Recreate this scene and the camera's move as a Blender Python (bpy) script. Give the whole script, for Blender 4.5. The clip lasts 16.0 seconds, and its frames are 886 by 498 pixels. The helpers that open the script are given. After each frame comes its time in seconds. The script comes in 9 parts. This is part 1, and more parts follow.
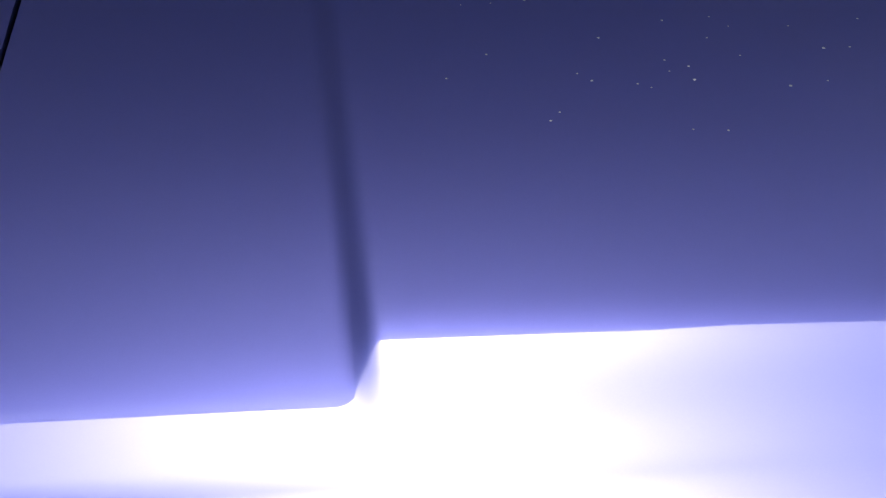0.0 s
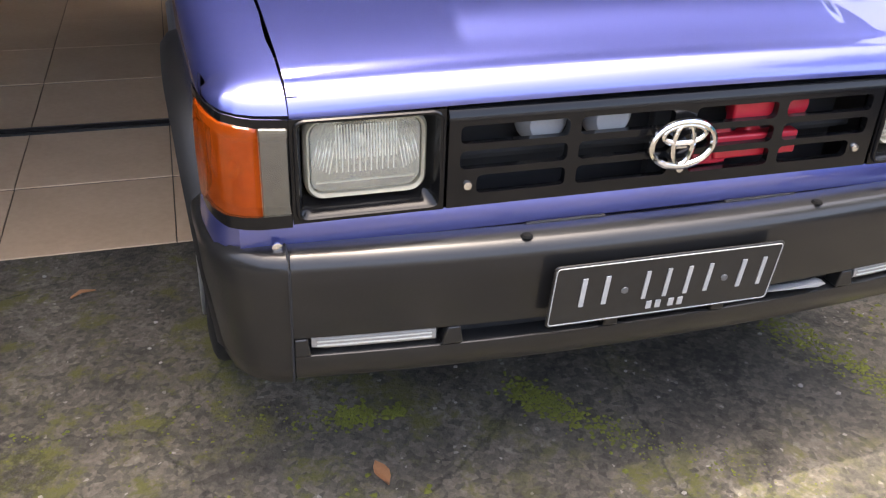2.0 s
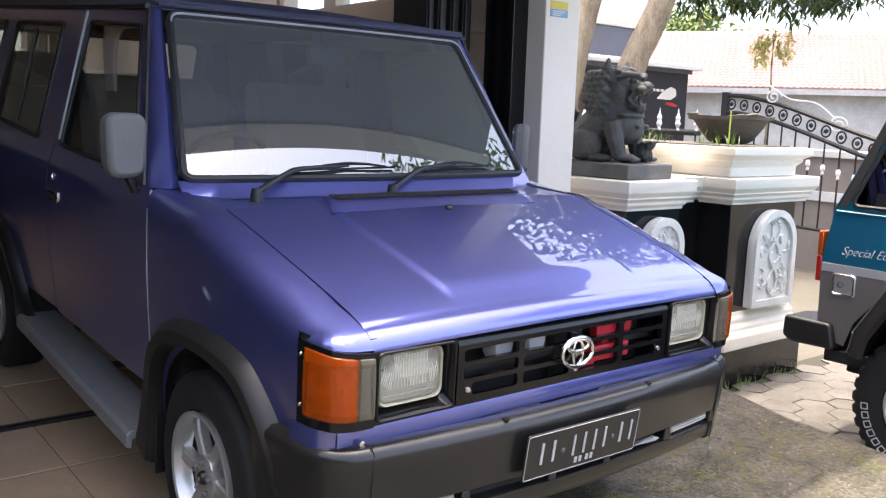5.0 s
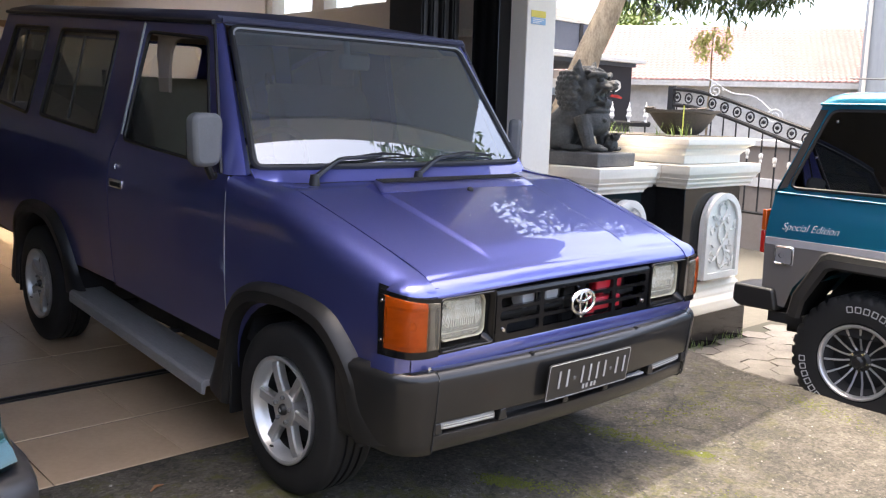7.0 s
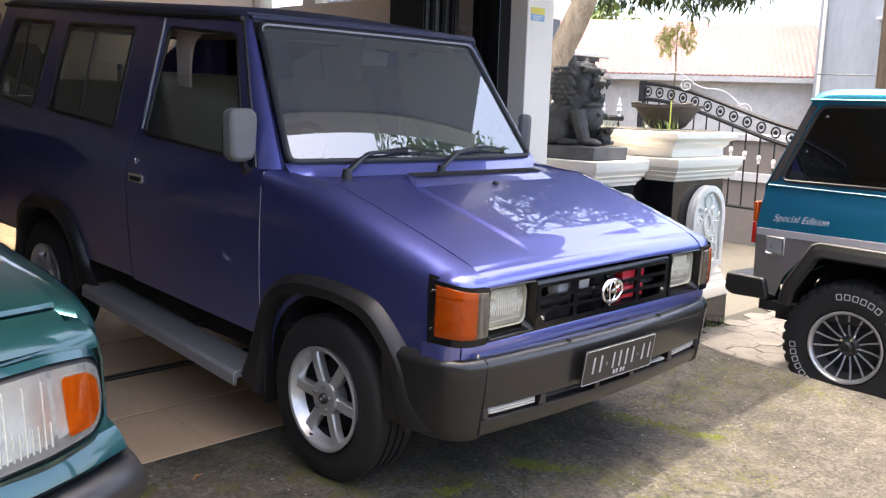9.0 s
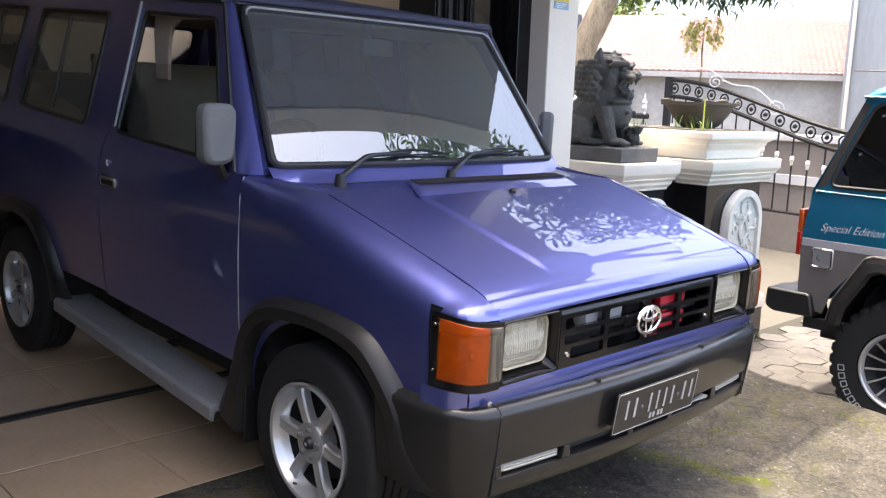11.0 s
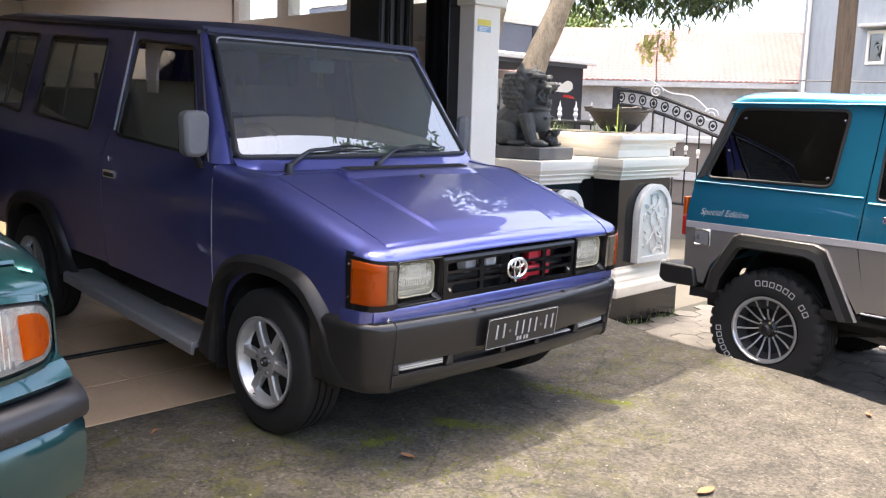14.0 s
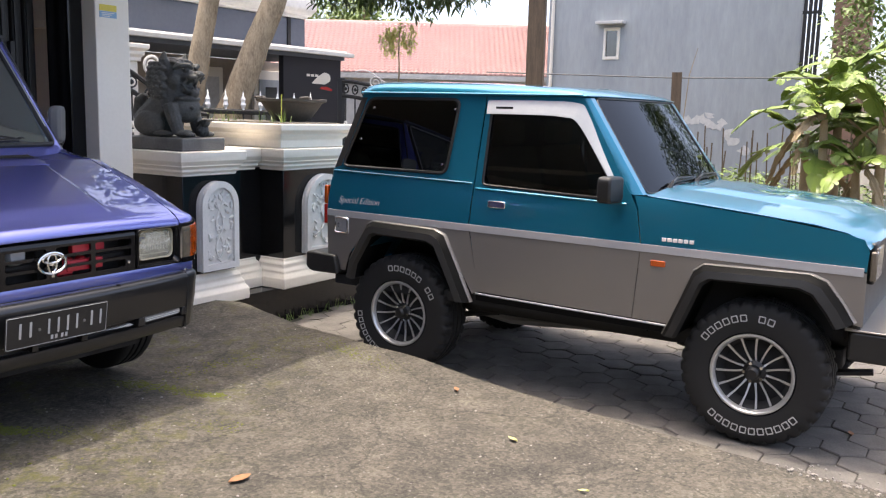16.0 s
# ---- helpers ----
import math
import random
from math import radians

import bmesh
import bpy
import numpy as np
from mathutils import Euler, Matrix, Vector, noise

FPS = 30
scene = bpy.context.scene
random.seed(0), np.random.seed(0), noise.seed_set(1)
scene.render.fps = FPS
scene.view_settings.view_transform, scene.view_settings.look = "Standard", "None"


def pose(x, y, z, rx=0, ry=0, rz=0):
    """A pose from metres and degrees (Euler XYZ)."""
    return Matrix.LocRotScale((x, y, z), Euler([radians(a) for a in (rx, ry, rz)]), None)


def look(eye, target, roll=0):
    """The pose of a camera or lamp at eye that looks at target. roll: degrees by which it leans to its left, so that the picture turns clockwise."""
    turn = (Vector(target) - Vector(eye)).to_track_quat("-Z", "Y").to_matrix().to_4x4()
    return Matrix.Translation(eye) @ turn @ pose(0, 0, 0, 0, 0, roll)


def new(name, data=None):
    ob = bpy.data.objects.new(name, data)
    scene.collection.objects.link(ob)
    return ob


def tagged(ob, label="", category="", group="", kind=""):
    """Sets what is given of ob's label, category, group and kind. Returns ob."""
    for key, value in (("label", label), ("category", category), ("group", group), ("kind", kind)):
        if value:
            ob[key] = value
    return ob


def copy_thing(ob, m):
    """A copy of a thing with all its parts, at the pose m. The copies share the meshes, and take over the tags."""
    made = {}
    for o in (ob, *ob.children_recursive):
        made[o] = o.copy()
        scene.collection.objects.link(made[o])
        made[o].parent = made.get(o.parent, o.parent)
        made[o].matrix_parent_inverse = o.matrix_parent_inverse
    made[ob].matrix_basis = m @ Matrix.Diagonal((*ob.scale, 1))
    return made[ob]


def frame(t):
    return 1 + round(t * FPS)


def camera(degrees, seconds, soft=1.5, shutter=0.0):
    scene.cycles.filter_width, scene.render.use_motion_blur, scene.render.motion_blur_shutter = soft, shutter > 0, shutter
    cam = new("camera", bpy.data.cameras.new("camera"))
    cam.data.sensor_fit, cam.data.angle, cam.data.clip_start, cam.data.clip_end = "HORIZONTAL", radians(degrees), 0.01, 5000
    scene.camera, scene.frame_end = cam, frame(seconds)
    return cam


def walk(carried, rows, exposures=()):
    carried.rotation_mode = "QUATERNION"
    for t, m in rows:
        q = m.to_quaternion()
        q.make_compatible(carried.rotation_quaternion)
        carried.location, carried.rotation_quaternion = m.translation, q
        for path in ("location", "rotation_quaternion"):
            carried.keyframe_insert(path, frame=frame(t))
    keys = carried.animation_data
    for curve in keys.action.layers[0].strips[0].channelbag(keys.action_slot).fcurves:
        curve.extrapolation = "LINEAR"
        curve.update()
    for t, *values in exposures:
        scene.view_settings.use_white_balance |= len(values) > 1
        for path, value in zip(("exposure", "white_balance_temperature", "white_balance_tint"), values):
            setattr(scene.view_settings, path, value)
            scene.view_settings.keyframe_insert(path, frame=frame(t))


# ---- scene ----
cam = camera(53.2, 16.0, soft=1.2)
EXPOSURE = 2.7
# seconds, x, y, z, yaw, pitch, roll
ROWS = [
    (0, -0.348, -0.355, 1.320, -4.35, -32.16, -1.54),
    (0.1, -0.369, -0.415, 1.314, -4.84, -31.86, -1.56),
    (0.2, -0.390, -0.474, 1.307, -5.41, -31.71, -1.52),
    (0.3, -0.415, -0.535, 1.299, -5.98, -31.67, -1.40),
    (0.5, -0.461, -0.658, 1.280, -7.22, -31.78, -1.10),
    (1, -0.602, -0.891, 1.289, -11.56, -33.29, -2.00),
    (1.5, -0.745, -1.058, 1.256, -14.73, -31.85, -1.96),
    (2, -0.798, -1.254, 1.281, -16.32, -28.38, -1.64),
    (2.5, -0.733, -1.444, 1.290, -16.77, -21.14, -1.70),
    (3, -0.736, -1.493, 1.291, -17.02, -13.98, -2.12),
    (3.5, -0.933, -1.547, 1.324, -19.34, -10.94, -2.55),
    (4, -1.229, -1.564, 1.339, -27.23, -9.63, -2.51),
    (6.5, -2.277, -1.827, 1.370, -42.35, -8.62, -1.54),
    (7, -2.374, -1.894, 1.370, -42.25, -8.86, -1.64),
    (7.5, -2.527, -1.893, 1.373, -43.16, -8.99, -1.81),
    (8, -2.640, -1.851, 1.369, -44.62, -9.15, -1.87),
    (8.5, -2.684, -1.827, 1.373, -45.29, -9.19, -1.72),
    (11, -2.288, -1.463, 1.370, -43.92, -9.47, -1.99),
    (11.5, -2.295, -1.479, 1.393, -43.98, -8.82, -1.88),
    (12, -2.370, -1.704, 1.389, -43.73, -8.51, -1.77),
    (12.5, -2.473, -1.876, 1.384, -43.75, -8.56, -1.93),
    (13, -2.620, -1.979, 1.382, -44.07, -8.64, -2.04),
    (13.5, -2.748, -2.096, 1.368, -44.43, -8.65, -1.92),
    (14, -2.757, -2.333, 1.359, -44.93, -8.76, -1.56),
    (14.5, -2.678, -2.559, 1.374, -46.46, -9.03, -1.46),
    (15, -2.481, -2.707, 1.373, -49.07, -9.20, -1.31),
    (15.5, -2.232, -2.908, 1.376, -53.42, -9.00, -1.36),
    (16, -2.077, -3.131, 1.364, -57.73, -8.87, -1.43),
]
walk(cam, [(t, pose(x, y, z, 90 + pitch, roll, yaw)) for t, x, y, z, yaw, pitch, roll in ROWS],
     [(t, EXPOSURE + e, k, 10) for t, e, k in ((0.0, -0.70, 6450), (0.5, -0.58, 6650), (1.0, -0.05, 6950), (1.5, 0.32, 7100), (2.0, 0.50, 7150), (3.0, 0.48, 7100), (4.2, 0.38, 7050), (8.7, 0.42, 7100), (14.0, 0.40, 7100), (15.0, 0.18, 7050), (16.0, -0.33, 7000))])

# ---- light ----
world = bpy.data.worlds.new("sky")
scene.world = world
world.use_nodes = True
wn = world.node_tree.nodes
wn.clear()
SUN_EL, SUN_AZ = 84.7, 8.0   # degrees above the horizon; degrees from +y towards +x
sky = wn.new("ShaderNodeTexSky")
sky.sky_type, sky.sun_disc = "NISHITA", False
sky.sun_elevation, sky.sun_rotation = radians(SUN_EL), radians(SUN_AZ)
sky.air_density, sky.dust_density, sky.ozone_density = 0.5, 4.0, 0.3
bg = wn.new("ShaderNodeBackground")
bg.inputs["Strength"].default_value = 0.15
wout = wn.new("ShaderNodeOutputWorld")
world.node_tree.links.new(sky.outputs["Color"], bg.inputs["Color"])
world.node_tree.links.new(bg.outputs["Background"], wout.inputs["Surface"])
sun = new("sun", bpy.data.lights.new("sun", "SUN"))
sun.data.energy, sun.data.angle, sun.data.color = 0.76, radians(0.6), (1.0, 0.96, 0.90)
sd = Vector((math.sin(radians(SUN_AZ)) * math.cos(radians(SUN_EL)), math.cos(radians(SUN_AZ)) * math.cos(radians(SUN_EL)), math.sin(radians(SUN_EL))))
sun.matrix_world = look(sd * 30, (0, 0, 0))

# ---- materials ----
import mathutils


def node(nt, kind, **values):
    n = nt.nodes.new(kind)
    for key, value in values.items():
        n.inputs[key.replace("_", " ")].default_value = value
    return n


def rgba(c):
    return (c[0], c[1], c[2], 1.0)


def mat(name, col, col2=None, rough=0.5, metal=0.0, scale=6.0, fine=60.0, bump=0.0, coat=0.0, rvar=0.1, ior=1.5, emit=None, power=0.0, trans=0.0, alpha=1.0, vary=0.0, coat_ior=1.5, stretch=(1, 1, 1)):
    """A surface with large and fine variation of colour, gloss and relief, in metres."""
    m = bpy.data.materials.new(name)
    m.use_nodes = True
    nt = m.node_tree
    b = nt.nodes["Principled BSDF"]
    tex = nt.nodes.new("ShaderNodeTexCoord")
    mp = nt.nodes.new("ShaderNodeMapping")
    mp.inputs["Scale"].default_value = stretch
    nt.links.new(tex.outputs["Object"], mp.inputs["Vector"])
    big = node(nt, "ShaderNodeTexNoise", Scale=scale, Detail=5.0, Roughness=0.6)
    small = node(nt, "ShaderNodeTexNoise", Scale=fine, Detail=4.0, Roughness=0.65)
    for n in (big, small):
        nt.links.new(mp.outputs["Vector"], n.inputs["Vector"])
    mix = nt.nodes.new("ShaderNodeMath")
    mix.operation = "MULTIPLY_ADD"
    mix.inputs[1].default_value = 0.45
    nt.links.new(small.outputs["Fac"], mix.inputs[0])
    half = nt.nodes.new("ShaderNodeMath")
    half.operation = "MULTIPLY"
    half.inputs[1].default_value = 0.55
    nt.links.new(big.outputs["Fac"], half.inputs[0])
    nt.links.new(half.outputs[0], mix.inputs[2])
    ramp = nt.nodes.new("ShaderNodeMapRange")
    ramp.inputs["From Min"].default_value, ramp.inputs["From Max"].default_value = 0.32, 0.68
    nt.links.new(mix.outputs[0], ramp.inputs["Value"])
    c = nt.nodes.new("ShaderNodeMix")
    c.data_type = "RGBA"
    c.inputs["A"].default_value = rgba(col)
    c.inputs["B"].default_value = rgba(col2 or [v * 0.8 for v in col])
    nt.links.new(ramp.outputs["Result"], c.inputs["Factor"])
    last = c.outputs["Result"]
    if vary:
        info = nt.nodes.new("ShaderNodeObjectInfo")
        hsv = nt.nodes.new("ShaderNodeHueSaturation")
        mr = nt.nodes.new("ShaderNodeMapRange")
        mr.inputs["To Min"].default_value, mr.inputs["To Max"].default_value = 1 - vary, 1 + vary
        nt.links.new(info.outputs["Random"], mr.inputs["Value"])
        nt.links.new(mr.outputs["Result"], hsv.inputs["Value"])
        nt.links.new(last, hsv.inputs["Color"])
        last = hsv.outputs["Color"]
    nt.links.new(last, b.inputs["Base Color"])
    rr = nt.nodes.new("ShaderNodeMapRange")
    rr.inputs["To Min"].default_value, rr.inputs["To Max"].default_value = max(0.0, rough - rvar), min(1.0, rough + rvar)
    nt.links.new(mix.outputs[0], rr.inputs["Value"])
    nt.links.new(rr.outputs["Result"], b.inputs["Roughness"])
    b.inputs["Metallic"].default_value = metal
    b.inputs["IOR"].default_value = ior
    b.inputs["Coat Weight"].default_value = coat
    b.inputs["Coat Roughness"].default_value = 0.03
    b.inputs["Coat IOR"].default_value = coat_ior
    b.inputs["Transmission Weight"].default_value = trans
    b.inputs["Alpha"].default_value = alpha
    if emit:
        b.inputs["Emission Color"].default_value = rgba(emit)
        b.inputs["Emission Strength"].default_value = power
    if bump:
        bp = nt.nodes.new("ShaderNodeBump")
        bp.inputs["Strength"].default_value = min(1.0, bump)
        bp.inputs["Distance"].default_value = 0.01
        nt.links.new(mix.outputs[0], bp.inputs["Height"])
        nt.links.new(bp.outputs["Normal"], b.inputs["Normal"])
    return m


def glassy(name, tint, rough=0.0, gloss=0.9, ior=1.6, haze=None, veil=0.0, streak=0.0):
    """Tinted sheet glass: clear tint below a Fresnel gloss."""
    m = bpy.data.materials.new(name)
    m.use_nodes = True
    nt = m.node_tree
    nt.nodes.clear()
    out = nt.nodes.new("ShaderNodeOutputMaterial")
    tr = nt.nodes.new("ShaderNodeBsdfTransparent")
    tr.inputs["Color"].default_value = rgba(tint)
    gl = nt.nodes.new("ShaderNodeBsdfGlossy")
    gl.inputs["Roughness"].default_value = rough
    gl.inputs["Color"].default_value = rgba(gloss) if isinstance(gloss, tuple) else (gloss, gloss, gloss, 1)
    fr = nt.nodes.new("ShaderNodeFresnel")
    fr.inputs["IOR"].default_value = ior
    mx = nt.nodes.new("ShaderNodeMixShader")
    nt.links.new(fr.outputs[0], mx.inputs[0])
    under = tr.outputs[0]
    if haze:
        df = nt.nodes.new("ShaderNodeBsdfDiffuse")
        df.inputs["Color"].default_value = rgba(haze)
        hz = nt.nodes.new("ShaderNodeMixShader")
        hz.inputs[0].default_value = veil
        if streak:
            tex = nt.nodes.new("ShaderNodeTexCoord")
            wv = node(nt, "ShaderNodeTexWave", Scale=streak, Distortion=5.0, Detail=4.0)
            wv.inputs["Detail Scale"].default_value = 0.4
            mr = nt.nodes.new("ShaderNodeMapRange")
            mr.inputs["To Min"].default_value, mr.inputs["To Max"].default_value = veil * 0.75, min(1.0, veil * 1.25)
            nt.links.new(tex.outputs["Object"], wv.inputs["Vector"])
            nt.links.new(wv.outputs["Fac"], mr.inputs["Value"])
            nt.links.new(mr.outputs["Result"], hz.inputs[0])
        nt.links.new(tr.outputs[0], hz.inputs[1])
        nt.links.new(df.outputs[0], hz.inputs[2])
        under = hz.outputs[0]
    nt.links.new(under, mx.inputs[1])
    nt.links.new(gl.outputs[0], mx.inputs[2])
    nt.links.new(mx.outputs[0], out.inputs["Surface"])
    return m


def lens(name, tint, scale=180.0):
    """Fluted lamp glass."""
    m = mat(name, tint, rough=0.12, rvar=0.05, coat=0.6)
    nt = m.node_tree
    b = nt.nodes["Principled BSDF"]
    tex = nt.nodes.new("ShaderNodeTexCoord")
    wv = node(nt, "ShaderNodeTexWave", Scale=scale / 6.0, Distortion=0.6)
    bp = nt.nodes.new("ShaderNodeBump")
    bp.inputs["Strength"].default_value, bp.inputs["Distance"].default_value = 0.28, 0.0015
    nt.links.new(tex.outputs["Object"], wv.inputs["Vector"])
    nt.links.new(wv.outputs["Fac"], bp.inputs["Height"])
    nt.links.new(bp.outputs["Normal"], b.inputs["Normal"])
    return m


def concrete_ground(name):
    """Grey driveway concrete with stains, aggregate, hairline cracks and moss."""
    m = bpy.data.materials.new(name)
    m.use_nodes = True
    nt = m.node_tree
    b = nt.nodes["Principled BSDF"]
    L = nt.links.new
    tex = nt.nodes.new("ShaderNodeTexCoord")
    big = node(nt, "ShaderNodeTexNoise", Scale=0.9, Detail=6.0, Roughness=0.65)
    mid = node(nt, "ShaderNodeTexNoise", Scale=7.0, Detail=6.0, Roughness=0.7)
    fin = node(nt, "ShaderNodeTexNoise", Scale=90.0, Detail=4.0, Roughness=0.7)
    vor = node(nt, "ShaderNodeTexVoronoi", Scale=130.0)
    crk = node(nt, "ShaderNodeTexVoronoi", Scale=1.7)
    crk.feature = "DISTANCE_TO_EDGE"
    warp = nt.nodes.new("ShaderNodeMix")
    warp.data_type = "RGBA"
    warp.inputs["Factor"].default_value = 0.12
    for n in (big, mid, fin, vor):
        L(tex.outputs["Object"], n.inputs["Vector"])
    L(tex.outputs["Object"], warp.inputs["A"])
    L(mid.outputs["Color"], warp.inputs["B"])
    L(warp.outputs["Result"], crk.inputs["Vector"])
    base = nt.nodes.new("ShaderNodeValToRGB")
    base.color_ramp.elements[0].position, base.color_ramp.elements[1].position = 0.33, 0.68
    base.color_ramp.elements[0].color = (0.047, 0.042, 0.033, 1)
    base.color_ramp.elements[1].color = (0.099, 0.087, 0.067, 1)
    tone = nt.nodes.new("ShaderNodeMix")
    tone.data_type = "FLOAT"
    tone.inputs[0].default_value = 0.45
    L(mid.outputs["Fac"], tone.inputs[2])
    L(big.outputs["Fac"], tone.inputs[3])
    L(tone.outputs[0], base.inputs["Fac"])
    grain = nt.nodes.new("ShaderNodeMix")
    grain.data_type, grain.blend_type = "RGBA", "OVERLAY"
    grain.inputs["Factor"].default_value = 0.85
    agg = node(nt, "ShaderNodeTexVoronoi", Scale=72.0)
    L(tex.outputs["Object"], agg.inputs["Vector"])
    ar = nt.nodes.new("ShaderNodeSeparateColor")
    L(agg.outputs["Color"], ar.inputs["Color"])
    am = nt.nodes.new("ShaderNodeMapRange")
    am.inputs["To Min"].default_value, am.inputs["To Max"].default_value = 0.52, 1.5
    L(ar.outputs["Red"], am.inputs["Value"])
    stones = nt.nodes.new("ShaderNodeMix")
    stones.data_type, stones.blend_type = "RGBA", "MULTIPLY"
    stones.inputs["Factor"].default_value = 0.8
    L(base.outputs["Color"], stones.inputs["A"])
    L(am.outputs["Result"], stones.inputs["B"])
    L(stones.outputs["Result"], grain.inputs["A"])
    L(fin.outputs["Fac"], grain.inputs["B"])
    # pale specks of aggregate
    speck = nt.nodes.new("ShaderNodeMapRange")
    speck.inputs["From Min"].default_value, speck.inputs["From Max"].default_value = 0.90, 0.95
    L(vor.outputs["Color"], speck.inputs["Value"])
    pale = nt.nodes.new("ShaderNodeMix")
    pale.data_type = "RGBA"
    pale.inputs["B"].default_value = (0.30, 0.28, 0.25, 1)
    sf = nt.nodes.new("ShaderNodeMath")
    sf.operation = "MULTIPLY"
    sf.inputs[1].default_value = 0.55
    L(speck.outputs["Result"], sf.inputs[0])
    L(sf.outputs[0], pale.inputs["Factor"])
    L(grain.outputs["Result"], pale.inputs["A"])
    # moss
    m1 = nt.nodes.new("ShaderNodeMapRange")
    m1.inputs["From Min"].default_value, m1.inputs["From Max"].default_value = 0.43, 0.55
    L(big.outputs["Fac"], m1.inputs["Value"])
    clump = node(nt, "ShaderNodeTexNoise", Scale=11.0, Detail=9.0, Roughness=0.75)
    L(tex.outputs["Object"], clump.inputs["Vector"])
    m2 = nt.nodes.new("ShaderNodeMapRange")
    m2.inputs["From Min"].default_value, m2.inputs["From Max"].default_value = 0.50, 0.60
    L(clump.outputs["Fac"], m2.inputs["Value"])
    mm = nt.nodes.new("ShaderNodeMath")
    mm.operation = "MULTIPLY"
    L(m1.outputs["Result"], mm.inputs[0])
    L(m2.outputs["Result"], mm.inputs[1])
    moss = nt.nodes.new("ShaderNodeMix")
    moss.data_type = "RGBA"
    moss.inputs["B"].default_value = (0.078, 0.077, 0.018, 1)
    sep = nt.nodes.new("ShaderNodeSeparateXYZ")
    L(tex.outputs["Object"], sep.inputs["Vector"])
    wet = nt.nodes.new("ShaderNodeMapRange")
    wet.inputs["From Min"].default_value, wet.inputs["From Max"].default_value = -0.85, -0.15
    wet.inputs["To Min"].default_value, wet.inputs["To Max"].default_value = 0.06, 1.0
    damp_side = nt.nodes.new("ShaderNodeMath")
    damp_side.operation = "MULTIPLY_ADD"
    damp_side.inputs[1].default_value = -0.35
    clamp_x = nt.nodes.new("ShaderNodeMath")
    clamp_x.operation = "MAXIMUM"
    clamp_x.inputs[1].default_value = 0.0
    L(sep.outputs["X"], clamp_x.inputs[0])
    L(clamp_x.outputs[0], damp_side.inputs[0])
    L(sep.outputs["Y"], damp_side.inputs[2])
    L(damp_side.outputs[0], wet.inputs["Value"])
    mw = nt.nodes.new("ShaderNodeMath")
    mw.operation = "MULTIPLY"
    L(mm.outputs[0], mw.inputs[0])
    L(wet.outputs["Result"], mw.inputs[1])
    L(mw.outputs[0], moss.inputs["Factor"])
    stain = node(nt, "ShaderNodeTexNoise", Scale=3.6, Detail=8.0, Roughness=0.7)
    L(tex.outputs["Object"], stain.inputs["Vector"])
    sm = nt.nodes.new("ShaderNodeMapRange")
    sm.inputs["From Min"].default_value, sm.inputs["From Max"].default_value = 0.36, 0.62
    sm.inputs["To Min"].default_value, sm.inputs["To Max"].default_value = 0.70, 1.18
    L(stain.outputs["Fac"], sm.inputs["Value"])
    damp = nt.nodes.new("ShaderNodeMix")
    damp.data_type, damp.blend_type = "RGBA", "MULTIPLY"
    damp.inputs["Factor"].default_value = 1.0
    L(pale.outputs["Result"], damp.inputs["A"])
    L(sm.outputs["Result"], damp.inputs["B"])
    L(damp.outputs["Result"], moss.inputs["A"])
    cr = nt.nodes.new("ShaderNodeMapRange")
    cr.inputs["From Min"].default_value, cr.inputs["From Max"].default_value = 0.0, 0.012
    cr.inputs["To Min"].default_value, cr.inputs["To Max"].default_value = 0.35, 1.0
    L(crk.outputs["Distance"], cr.inputs["Value"])
    dark = nt.nodes.new("ShaderNodeMix")
    dark.data_type, dark.blend_type = "RGBA", "MULTIPLY"
    dark.inputs["Factor"].default_value = 0.8
    L(moss.outputs["Result"], dark.inputs["A"])
    L(cr.outputs["Result"], dark.inputs["B"])
    L(dark.outputs["Result"], b.inputs["Base Color"])
    b.inputs["Roughness"].default_value = 0.88
    hs = nt.nodes.new("ShaderNodeMath")
    hs.operation = "ADD"
    L(fin.outputs["Fac"], hs.inputs[0])
    L(mid.outputs["Fac"], hs.inputs[1])
    bp = nt.nodes.new("ShaderNodeBump")
    bp.inputs["Strength"].default_value, bp.inputs["Distance"].default_value = 0.7, 0.008
    L(hs.outputs[0], bp.inputs["Height"])
    L(bp.outputs["Normal"], b.inputs["Normal"])
    return m


M_CONC = concrete_ground("driveway_concrete")
M_EARTH = mat("bare_earth", (0.12, 0.106, 0.086), (0.08, 0.076, 0.058), rough=0.95, scale=0.6, fine=25, bump=0.5)
M_PAVER = mat("paver", (0.165, 0.150, 0.132), (0.075, 0.069, 0.062), rough=0.9, scale=5, fine=85, bump=0.7, vary=0.10)
M_JOINT = mat("joint_sand", (0.030, 0.028, 0.022), (0.045, 0.043, 0.028), rough=0.95, scale=4)
M_TILE = mat("floor_tile", (0.60, 0.44, 0.29), (0.49, 0.355, 0.23), rough=0.22, rvar=0.08, scale=3, fine=40, vary=0.05, coat=0.2)
M_GROUT = mat("grout", (0.07, 0.055, 0.04), rough=0.9)
M_WHITE = mat("white_paint", (0.80, 0.75, 0.66), (0.72, 0.67, 0.58), rough=0.55, scale=2.5, fine=45, bump=0.08)
M_WALL = mat("cream_wall", (0.74, 0.69, 0.62), (0.66, 0.61, 0.54), rough=0.85, scale=1.2, fine=70, bump=0.1)
M_COLUMN = mat("cream_column_paint", (0.84, 0.775, 0.67), (0.78, 0.715, 0.61), rough=0.6, scale=2.0, fine=45, bump=0.08)
M_CEIL = mat("dark_steel_roofing", (0.42, 0.425, 0.43), (0.34, 0.345, 0.35), rough=0.9, scale=1.0)
